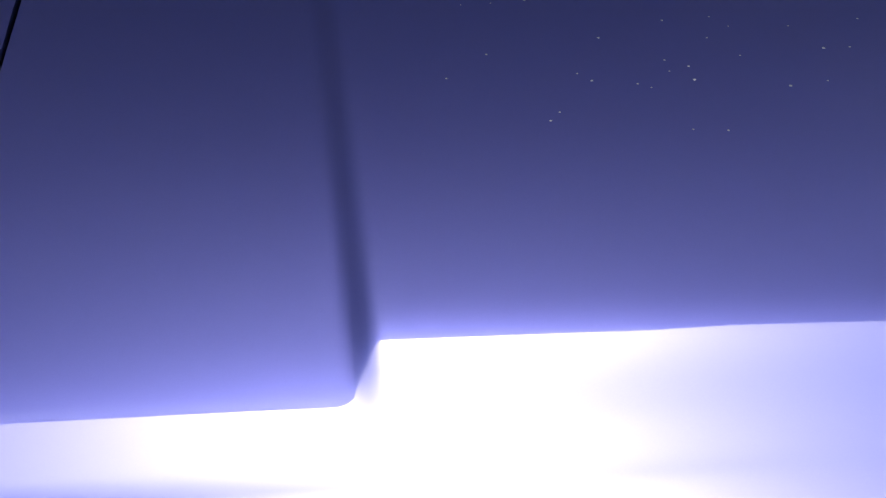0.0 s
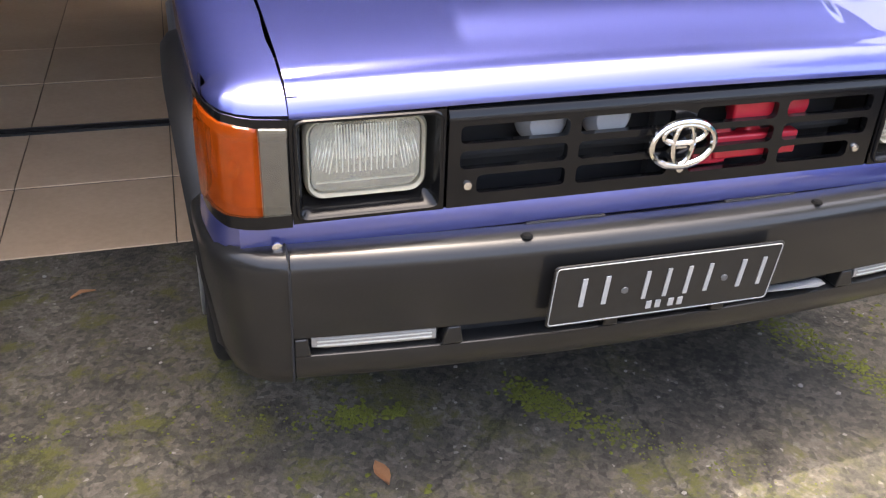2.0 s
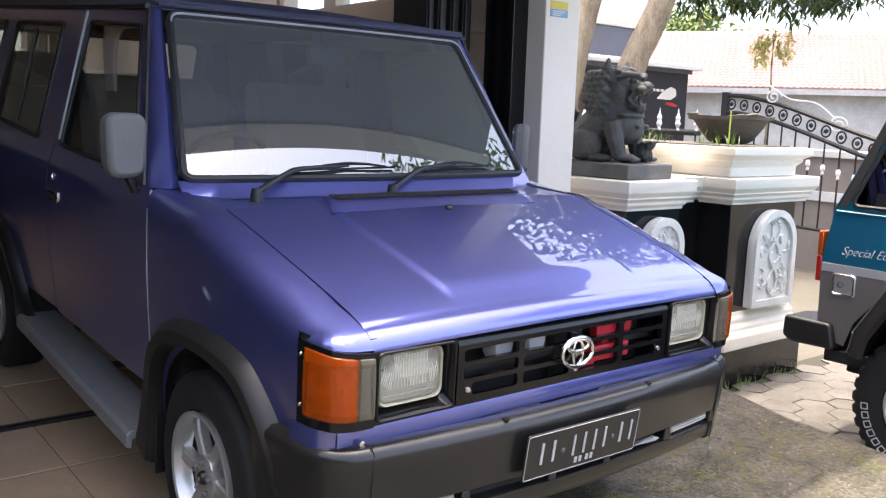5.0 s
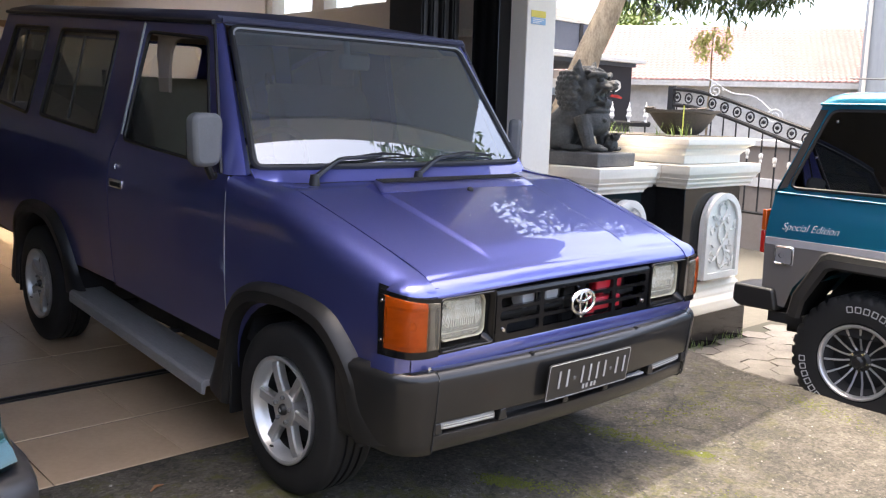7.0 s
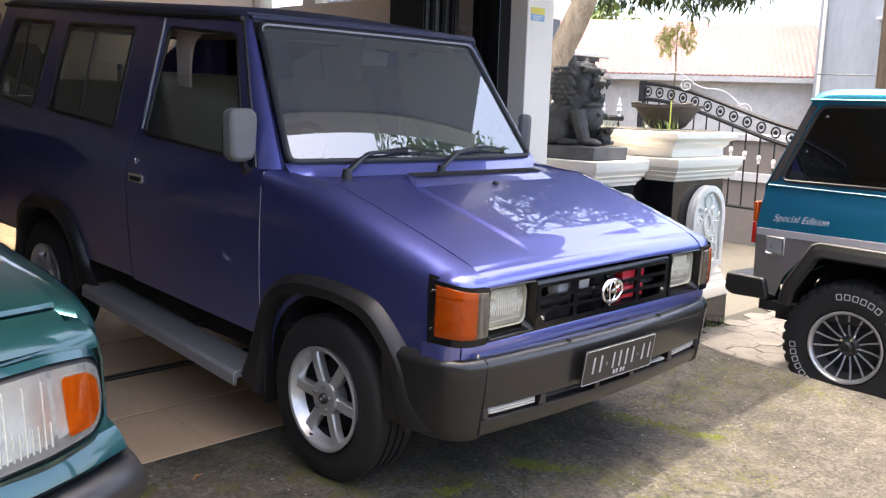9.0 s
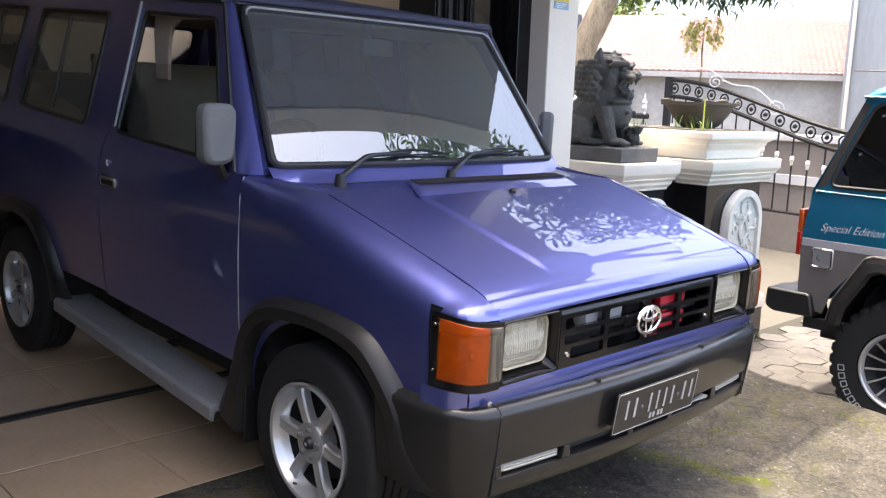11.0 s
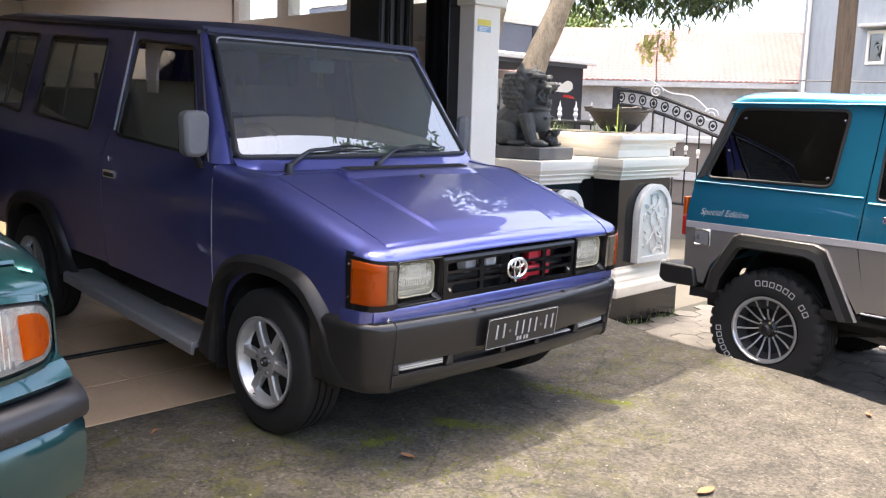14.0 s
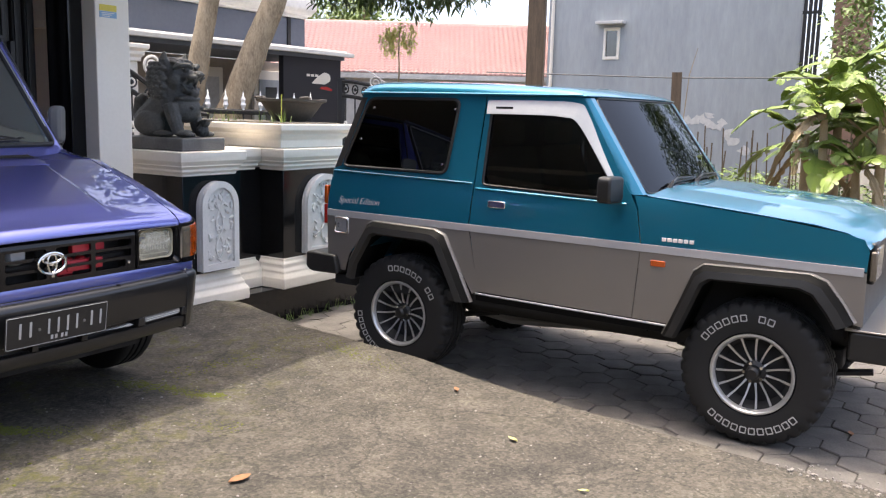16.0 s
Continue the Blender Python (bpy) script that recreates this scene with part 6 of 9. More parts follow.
for s in (-1, 1):
    part("roof_trim", prism(rounded([(0.80, 1.60), (0.90, 1.665), (3.05, 1.755), (3.05, 1.70), (1.40, 1.625), (1.30, 1.615)], 0.02), "x", s * 0.57, s * 0.615), M_TRIM, van, "beige padded roof rail trim", bevel=0.01)
    if s < 0:
        part("pillar_trim", prism(flowing([(1.345, 1.38), (1.345, 1.645), (1.06, 1.628), (1.14, 1.612), (1.215, 1.575), (1.245, 1.50), (1.25, 1.38)], 3), "x", -0.598, -0.612), M_TRIM, van, "beige door pillar trim", bevel=0.002)
    else:
        part("pillar_trim", prism(rounded([(1.56, 1.12), (1.54, 1.54), (1.40, 1.622), (1.74, 1.64), (1.74, 1.12)], 0.03), "x", 0.60, 0.615), M_TRIM, van, "beige door pillar trim", bevel=0.004)
rv = part("rear_view_mirror", prism(rrect(-0.078, 0.078, -0.032, 0.032, 0.012), "y", -0.012, 0.012), M_VISOR, van, "pale rear-view mirror", bevel=0.006)
rv.matrix_basis = pose(-0.01, 0.715, 1.548)
part("mirror_stalk", tube([(-0.04, 0.725, 1.57), (-0.05, 0.73, 1.65)], 0.014, 8), M_VISOR, van)
part("under_body", box(-0.55, 0.55, -0.45, 3.3, 0.28, 0.45), M_INNER, van, smooth=0)

# wheels
w0 = spoke_wheel(van, pose(-0.714, 0.010, 0.342, 20), 0.298, 0.186)
copy_thing(w0, pose(0.714, 0.010, 0.342, 10, 0, 180))
w1 = spoke_wheel(van, pose(-0.705, 2.43, 0.316, 50), 0.312, 0.19)
copy_thing(w1, pose(0.695, 2.42, 0.316, 80, 0, 180))

# ---- the teal and taupe off-road car ----
jeep = thing("off_road_car", pose(3.22, 0, STREET), "teal and taupe three-door off-road car with fat tyres", "car")
JH = 0.80


def jx(z):
    return table([(0.45, JH - 0.03), (0.55, JH - 0.005), (0.7, JH), (0.98, JH + 0.004), (1.18, JH - 0.004), (1.24, JH - 0.014), (1.72, JH - 0.07)], z)


def jeep_side(s):
    def skin(u, v):
        return (s * jx(v), u, v)
    F = lambda o, h=(), st=0.06: facing(panel(o, skin, h, step=st), (s, 0, 0))
    # rear quarter
    qwin = rounded([(0.474, 1.284), (0.296, 1.718), (-0.372, 1.718), (-0.312, 1.278)], 0.05)
    q = part("rear_quarter_panel", F([(0.585, 0.982), (0.575, 1.10), (0.548, 1.245), (0.352, 1.75), (-0.547, 1.75), (-0.510, 1.22), (-0.488, 0.982)], [qwin]), M_TEAL, jeep, solid=0.005)
    g = part("side_window", facing(panel([(0.07 + (y - 0.07) * 1.02, 1.49 + (z - 1.49) * 1.02) for y, z in qwin], lambda u, v: (s * (jx(v) + 0.003), u, v), step=0.12), (s, 0, 0)), M_DARKGLASS, q, "dark filmed side window", smooth=0, solid=0.004)
    g.visible_shadow = False
    part("window_seal", tube([(s * (jx(z) + 0.004), y, z) for y, z in qwin], 0.010, 6, closed=True), M_GASKET, q)
    for y, z in ((0.36, 1.46), (0.27, 1.66), (-0.36, 1.66), (-0.30, 1.33)):
        part("window_clip", lathe([(0.0, 0.008), (0.007, 0.006), (0.009, 0.0)], 10, "x"), M_CHROME, q).matrix_basis = pose(s * (jx(z) + 0.006), y * 0.95, z, 0, 0, 180 if s < 0 else 0)
    part("window_strip", facing(panel([(0.537, 1.27), (0.362, 1.722), (0.318, 1.722), (0.488, 1.285)], lambda u, v: (s * (jx(v) + 0.004), u, v), step=0.1), (s, 0, 0)), M_TAUPEDARK, q, "dark riveted strip", solid=0.003)
    part("belt_trim", tube([(s * (jx(1.245) + 0.004), y, 1.252 - 0.02 * (0.5 - y)) for y in (0.54, 0.2, -0.2, -0.5)], 0.007, 6), M_TEAL, q)
    # door
    dwin = rounded([(-0.570, 1.228), (-0.590, 1.668), (-1.08, 1.655), (-1.150, 1.612), (-1.42, 1.198)], 0.03)
    d = part("front_door", F([(-0.496, 0.982), (-0.518, 1.22), (-0.555, 1.748), (-1.155, 1.74), (-1.200, 1.68), (-1.520, 1.165), (-1.552, 0.968)], [dwin]), M_TEAL, jeep, solid=0.005)
    g = part("side_window", facing(panel([(-0.98 + (y + 0.98) * 1.02, 1.42 + (z - 1.42) * 1.02) for y, z in dwin], lambda u, v: (s * (jx(v) - 0.008), u, v), step=0.12), (s, 0, 0)), M_DOORGLASS, d, "lightly filmed door window", smooth=0, solid=0.004)
    g.visible_shadow = False
    part("window_seal", tube([(s * (jx(z) + 0.001), y, z) for y, z in dwin], 0.008, 6, closed=True), M_GASKET, d)
    part("belt_trim", tube([(s * (jx(1.215) + 0.004), y, 1.204 + 0.024 * (y + 0.53)) for y in (-0.53, -0.8, -1.1, -1.46)], 0.008, 6), M_TEAL, d)
    # rain visor over the door window
    o = flowing([(-0.565, 1.718), (-0.9, 1.720), (-1.13, 1.710), (-1.195, 1.655), (-1.315, 1.43), (-1.435, 1.225)])
    i = flowing([(-0.575, 1.640), (-0.9, 1.640), (-1.05, 1.633), (-1.148, 1.602), (-1.298, 1.402), (-1.425, 1.219)])
    vr = loft([[(s * (jx(a[1]) + 0.006), *a), (s * (jx(a[1]) + 0.022), lerp(a[0], b[0], 0.3), lerp(a[1], b[1], 0.3)), (s * (jx(b[1]) + 0.035), *b)] for a, b in zip(o, i)])
    part("rain_visor", facing(vr, (s, 0, 0)), M_VISOR, d, "silver-white rain visor", solid=0.003)
    for k in range(2):
        part("visor_mark", box(*sorted((s * (jx(1.66) + 0.024), s * (jx(1.66) + 0.026))), -0.66 - 0.05 * k - 0.03, -0.63 - 0.05 * k, 1.670, 1.682), M_BLACK, d, smooth=0)
    hx = jx(1.12)
    h = part("door_handle", prism(rrect(-0.735, -0.620, 1.100, 1.140, 0.008), "x", s * (hx - 0.002), s * (hx + 0.014)), M_CHROME, d, "chrome door handle", bevel=0.004)
    part("keyhole", lathe([(0.0, 0.004), (0.012, 0.003), (0.014, -0.002)], 14, "x"), M_CHROME, d).matrix_basis = pose(s * hx, -0.632, 1.050)
    # mirror
    m = part("door_mirror", prism(rrect(-0.085, 0.085, -0.075, 0.075, 0.03), "y", -0.045, 0.045), M_BLACK, jeep, "black door mirror", bevel=0.014)
    m.matrix_basis = pose(s * 0.900, -1.405, 1.262, 0, 0, s * 8) @ Matrix.Diagonal((0.9, 0.9, 0.92, 1))
    part("mirror_arm", tube([(s * 0.79, -1.41, 1.20), (s * 0.86, -1.41, 1.22)], 0.02, 8), M_BLACK, jeep)
    # front wing, upper
    part("fender", F([(-1.557, 0.966), (-1.527, 1.160), (-1.50, 1.232), (-1.56, 1.228), (-1.8, 1.205), (-2.2, 1.170), (-2.52, 1.130), (-2.63, 1.105), (-2.655, 1.05), (-2.65, 0.955)]), M_TEAL, jeep, solid=0.005)
    # lower body in taupe, split by door seams
    low = "taupe lower body panel"
    part("rear_quarter_lower", F([(0.585, 0.975), (0.58, 0.62), (0.44, 0.60), (0.40, 0.72), (0.255, 0.905), (-0.32, 0.895), (-0.42, 0.75), (-0.525, 0.57), (-0.569, 0.590), (-0.490, 0.975)]), M_TAUPE, jeep, low, solid=0.005)
    part("door_lower", F([(-0.498, 0.975), (-0.566, 0.590), (-1.523, 0.572), (-1.552, 0.962)]), M_TAUPE, jeep, low, solid=0.005)
    part("fender_lower", F([(-1.5565, 0.960), (-1.527, 0.572), (-1.725, 0.568), (-1.80, 0.70), (-1.90, 0.885), (-2.43, 0.89), (-2.54, 0.80), (-2.60, 0.70), (-2.655, 0.69), (-2.652, 0.948)]), M_TAUPE, jeep, low, solid=0.005)
    part("sill", F([(-0.55, 0.568), (-0.55, 0.535), (-1.69, 0.516), (-1.70, 0.550)]), M_SATIN, jeep, "black sill below the door", solid=0.02)
    part("sill_strip", tube([(s * (JH - 0.001), y, 0.578 + 0.018 * (y + 0.56)) for y in (-0.55, -0.9, -1.3, -1.72)], 0.0065, 6), M_SILVER, jeep, "bright strip along the sill")
    # silver stripe
    st = loft([[(s * (jx(0.97) + 0.001), y, 0.997 - 0.008 * (0.5 - y)), (s * (jx(0.97) + 0.0045), y, 0.996 - 0.008 * (0.5 - y)), (s * (jx(0.97) + 0.0045), y, 0.956 - 0.008 * (0.5 - y)), (s * (jx(0.97) + 0.001), y, 0.955 - 0.008 * (0.5 - y))] for y in [0.58 - 3.22 * k / 30 for k in range(31)]])
    part("stripe", facing(st, (s, 0, 0)), M_STRIPE, jeep, "silver waistline stripe")
    # flares
    for pts in ([(0.425, 0.58), (0.40, 0.70), (0.255, 0.945), (0.21, 0.965), (-0.27, 0.955), (-0.345, 0.925), (-0.44, 0.74), (-0.545, 0.525)],
                [(-1.685, 0.515), (-1.73, 0.62), (-1.835, 0.885), (-1.89, 0.925), (-2.42, 0.935), (-2.50, 0.905), (-2.585, 0.80), (-2.64, 0.715)]):
        cy, cz = (pts[0][0] + pts[-1][0]) / 2, 0.52
        pts = [(lerp(p[0], cy, 0.025), lerp(p[1], cz, 0.025)) for p in pts]
        fine = []
        for a, b in zip(pts, pts[1:]):
            fine += [a, (lerp(a[0], b[0], 0.5), lerp(a[1], b[1], 0.5))]
        fine.append(pts[-1])
        rows = []
        for y, z in fine:
            iy, iz = cy + (y - cy) * 0.86, cz + (z - cz) * 0.86
            rows.append([(s * (JH - 0.004), y, z), (s * (JH + 0.02), lerp(y, iy, 0.1), lerp(z, iz, 0.1)), (s * (JH + 0.065), lerp(y, iy, 0.55), lerp(z, iz, 0.55)), (s * (JH + 0.07), iy, iz), (s * (JH + 0.05), lerp(iy, cy, 0.03), lerp(iz, cz, 0.03)), (s * (JH - 0.25), lerp(iy, cy, 0.04), lerp(iz, cz, 0.04))])
        part("wheel_arch_flare", facing(loft(rows), (s, 0, 0.1)), M_SATIN, jeep, "black wheel arch flare with a taupe edge", solid=0.005)
        part("flare_edge", facing(loft([[(s * (JH - 0.001), lerp(y, cy, -0.004), lerp(z, cz, -0.004)), (s * (JH + 0.018), lerp(y, iy_, 0.02), lerp(z, iz_, 0.02)), (s * (JH + 0.026), lerp(y, iy_, 0.08), lerp(z, iz_, 0.08))] for y, z, iy_, iz_ in [(y, z, cy + (y - cy) * 0.83, cz + (z - cz) * 0.83) for y, z in fine]]), (s, 0, 0.1)), M_TAUPE, jeep, solid=0.004)
        rows2 = [[(s * (JH + 0.066), lerp(y, cy, 0.075), lerp(z, cz, 0.075)), (s * (JH + 0.076), lerp(y, cy, 0.165), lerp(z, cz, 0.165)), (s * (JH + 0.05), lerp(y, cy, 0.20), lerp(z, cz, 0.20))] for y, z in fine]
        part("flare_lip", facing(loft(rows2), (s, 0, 0)), M_BLACK, jeep, "black rubber lip", solid=0.004)
        rowsl = []
        for k2 in range(2, 11):
            a = math.pi * k2 / 12
            rowsl.append([(s * 0.79, (pts[0][0] + pts[-1][0]) / 2 + 0.44 * math.cos(a), 0.45 + 0.46 * math.sin(a)), (s * 0.42, (pts[0][0] + pts[-1][0]) / 2 + 0.44 * math.cos(a), 0.45 + 0.46 * math.sin(a))])
        part("wheel_housing", loft(rowsl), M_TEAL, jeep, "teal inner wing")
        wc_ = (pts[0][0] + pts[-1][0]) / 2
        part("housing_wall", prism([(wc_ + 0.45 * math.cos(math.pi * q / 12), 0.45 + 0.47 * math.sin(math.pi * q / 12)) for q in range(13)], "x", *sorted((s * 0.405, s * 0.418))), M_INNER, jeep, smooth=0)
    # small fittings
    fl_ = part("fuel_flap", prism(rrect(0.405, 0.520, 0.845, 0.955, 0.012), "x", s * (JH + 0.002), s * (JH + 0.010)), M_ALLOY, jeep, "bright metal fuel flap", bevel=0.003)
    part("flap_frame", tube([(s * (JH + 0.011), y, z) for y, z in rrect(0.412, 0.513, 0.852, 0.948, 0.012)], 0.005, 6, closed=True), M_CHROME, fl_)
    part("flap_lock", lathe([(0.0, 0.006), (0.013, 0.004), (0.015, -0.004)], 14, "x"), M_BLACK, fl_).matrix_basis = pose(s * (JH + 0.012), 0.475, 0.90)
    sg = part("side_signal", prism(rrect(-1.695, -1.615, 0.868, 0.900, 0.006), "x", s * (JH - 0.002), s * (JH + 0.012)), M_AMBER, jeep, "amber side signal", bevel=0.003)
    if s < 0:
        tx = text_mesh("Special Edition", 0.060, 0.45, 0.0011)
        t = part("lettering", tx, M_LETTER, jeep, "white script lettering", smooth=0)
        t.matrix_basis = Matrix(((0, 0, -1, -(JH + 0.006)), (-1, 0, 0, 0.49), (0, 1, 0, 1.047), (0, 0, 0, 1))) @ Matrix.Diagonal((0.92, 1, 1, 1))
        for k in range(6):
            y = -1.668 - 0.029 * k
            part("badge_bar", box(-JH - 0.008, -JH - 0.003, y - 0.023, y, 1.004, 1.023), M_LETTER, jeep, bevel=0.001)
    tl = part("tail_lamp", box(*sorted((s * 0.71, s * 0.802)), 0.588, 0.615, 1.03, 1.15), M_AMBER, jeep, "amber and red tail lamp", bevel=0.006)
    part("brake_lens", box(*sorted((s * 0.71, s * 0.802)), 0.588, 0.615, 0.90, 1.028), M_REDLENS, tl, bevel=0.006)
    bc = prism(rounded([(0.47, 0.575), (0.50, 0.70), (0.74, 0.705), (0.745, 0.60), (0.70, 0.572)], 0.02), "x", s * 0.62, s * 0.835)
    part("bumper_corner", bc, M_BLACK, jeep, "black bumper end", bevel=0.012)
    hl = part("headlamp", box(*sorted((s * 0.50, s * 0.70)), -2.685, -2.668, 0.90, 1.06), M_SMOKE, jeep, "square headlamp", bevel=0.01)
    part("corner_lamp", box(*sorted((s * 0.715, s * 0.79)), -2.69, -2.66, 0.91, 1.05), M_SMOKE, jeep, bevel=0.008)


M_TAUPEDARK = mat("dark_taupe_metallic", (0.036, 0.034, 0.032), (0.030, 0.028, 0.027), rough=0.5, metal=0.2, scale=3, fine=300, coat=0.1)
for s in (-1, 1):
    jeep_side(s)


def jroof(y):
    return table([(-1.235, 1.752), (-1.20, 1.778), (-1.12, 1.800), (-0.9, 1.815), (-0.5, 1.832), (0.0, 1.842), (0.26, 1.838), (0.335, 1.812), (0.362, 1.756)], y)


rows = []
for y in (-1.235, -1.21, -1.16, -1.08, -0.95, -0.8, -0.66, -0.58, -0.5, -0.3, 0.0, 0.2, 0.27, 0.335, 0.362):
    zc = jroof(y)
    rows.append([(u * (jx(1.72) + 0.012), y + 0.045 * u * u * max(0.0, min(1.0, (-0.9 - y) / 0.3)), 1.750 + (zc - 1.750) * (0.72 * (1 - abs(u) ** 26) ** 0.7 + 0.28 * (1 - u * u))) for u in [math.copysign(1 - (1 - abs(k) / 16) ** 2, k) for k in range(-16, 17)]])
part("roof", facing(loft(rows), (0, 0, 1)), M_TEAL, jeep, "teal roof with a raised rear", solid=0.006)
for s in (-1, 1):
    part("rain_gutter", tube([(s * (jx(1.72) + 0.016), y, 1.752) for y in (-1.16, -0.8, -0.2, 0.355)], 0.008, 6), M_TEAL, jeep)


def jscreen(u, v):
    return (u * lerp(0.715, 0.655, v), lerp(-1.585, -1.235, v) + 0.045 * u * u, lerp(1.235, 1.738, v))


g = part("windscreen", facing(panel(rounded([(-1, 0), (1, 0), (1, 1), (-1, 1)], 0.08), jscreen, step=0.15), (0, -1, 0.4)), M_DARKSCREEN, jeep, "dark filmed windscreen", solid=0.004)
g.visible_shadow = False
part("windscreen_seal", tube([jscreen(u, v) for u, v in densify(rounded([(-1, 0), (1, 0), (1, 1), (-1, 1)], 0.08), 0.1)], 0.007, 6, closed=True), M_GASKET, jeep)
for s in (-1, 1):
    rows = []
    for k in range(7):
        t = k / 6
        a = jscreen(s * 1.0, t)
        rows.append([(a[0] + s * 0.012, a[1] - 0.006, a[2]), (s * (jx(a[2]) - 0.012), a[1] - 0.002, a[2]), (s * (jx(a[2]) - 0.002), a[1] + 0.03, a[2]), (s * (jx(a[2]) - 0.007), a[1] + 0.10, a[2])])
    part("windscreen_pillar", facing(loft(rows), (s, -1, 0)), M_TEAL, jeep, solid=0.005)
rows = []
for y, dz in ((-1.565, -0.03), (-1.575, 0.0), (-1.8, 0.0), (-2.1, 0.0), (-2.4, 0.0), (-2.55, -0.005), (-2.62, -0.025), (-2.655, -0.06)):
    base = table([(-2.66, 1.115), (-2.4, 1.155), (-1.9, 1.205), (-1.56, 1.232)], y)
    rows.append([(u * 0.77, y - 0.035 * (1 - u * u) * (1 if y < -2.3 else 0), base + dz + 0.035 * (1 - abs(u) ** 3) + (0.018 if abs(u) < 0.45 and -2.5 < y < -1.65 else 0)) for u in [-1 + k / 14 for k in range(29)]])
part("hood", facing(loft(rows), (0, 0, 1)), M_TEAL, jeep, "teal bonnet", solid=0.005, smooth=50)
rows = [[(x, y, z) for x in (-0.74, -0.4, 0, 0.4, 0.74)] for y, z in ((-1.57, 1.225), (-1.53, 1.245), (-1.45, 1.25))]
part("cowl", facing(loft(rows), (0, 0, 1)), M_TEAL, jeep, solid=0.004)
for x in (-0.45, 0.05):
    wp = part("wiper", tube([(x, -1.575, 1.250), (x + 0.02, -1.59, 1.29), (x + 0.14, -1.575, 1.305), (x + 0.46, -1.565, 1.295)], [0.014, 0.009, 0.007, 0.005], 6), M_BLACK, jeep, "black wiper")
    part("wiper_blade", tube([(x + 0.02, -1.56, 1.275), (x + 0.5, -1.56, 1.285)], 0.006, 6), M_BLACK, wp)
part("grille", box(-0.70, 0.70, -2.675, -2.64, 0.88, 1.08), M_BLACK, jeep, bevel=0.01)
fb = part("front_bumper", prism(rounded([(-2.60, 0.52), (-2.60, 0.665), (-2.80, 0.665), (-2.83, 0.62), (-2.80, 0.52)], 0.02), "x", -0.80, 0.80), M_BLACK, jeep, "black front bumper", bevel=0.012)
part("bumper_lip", box(-0.805, 0.805, -2.81, -2.58, 0.6655, 0.675), M_TAUPE, fb, bevel=0.003)
part("valance", box(-0.79, 0.79, -2.645, -2.61, 0.66, 0.90), M_BLACK, jeep, bevel=0.01)
part("tow_hook", tube([(-0.60, -2.78, 0.50), (-0.60, -2.84, 0.49), (-0.60, -2.90, 0.50)], 0.014, 8), M_BLACK, jeep)
part("tailgate", facing(panel(rounded([(-0.78, 0.60), (0.78, 0.60), (0.71, 1.75), (-0.71, 1.75)], 0.05), lambda u, v: (u, 0.585 - 0.23 * max(0, v - 1.24) / 0.51, v), step=0.15), (0, 1, 0)), M_TEAL, jeep, solid=0.005)
part("rear_bumper", box(-0.62, 0.62, 0.60, 0.73, 0.58, 0.70), M_BLACK, jeep, bevel=0.015)
part("chassis_rail", box(-0.52, -0.40, -2.55, 0.55, 0.40, 0.50), M_INNER, jeep, bevel=0.01)
part("chassis_rail", box(0.40, 0.52, -2.55, 0.55, 0.40, 0.50), M_INNER, jeep, bevel=0.01)
part("gearbox", box(-0.2, 0.25, -1.9, -0.6, 0.32, 0.52), M_INNER, jeep, bevel=0.03)
for y in (-0.035, -2.19):
    part("axle", tube([(-0.66, y, 0.385), (0.66, y, 0.385)], 0.045, 10), M_INNER, jeep)
    part("spring", tube([(-0.47, y - 0.5, 0.40), (-0.47, y, 0.31), (-0.47, y + 0.5, 0.40)], 0.02, 6), M_INNER, jeep)
    part("damper", tube([(-0.50, y + 0.1, 0.36), (-0.46, y + 0.2, 0.62)], 0.025, 8), M_RED if y > -1 else M_INNER, jeep)
part("exhaust", tube([(-0.3, -1.2, 0.38), (-0.42, -0.6, 0.36), (-0.42, -0.3, 0.40)], 0.035, 8), M_GREYPL, jeep)
part("cabin_floor", box(-0.76, 0.76, -1.6, 0.55, 0.50, 0.56), M_INNER, jeep, smooth=0)
part("engine_block", box(-0.55, 0.55, -2.55, -1.65, 0.55, 1.05), M_INNER, jeep, smooth=0)
for x in (-0.36, 0.36):
    sj = part("seat", prism(rounded([(-1.12, 0.78), (-1.12, 0.92), (-0.72, 0.94), (-0.58, 1.45), (-0.48, 1.43), (-0.58, 0.78)], 0.05), "x", x - 0.24, x + 0.24), M_SEAT, jeep, "dark front seat", bevel=0.03)
    part("headrest", prism(rrect(-0.56, -0.46, 1.45, 1.60, 0.03), "x", x - 0.13, x + 0.13), M_SEAT, sj, bevel=0.02)


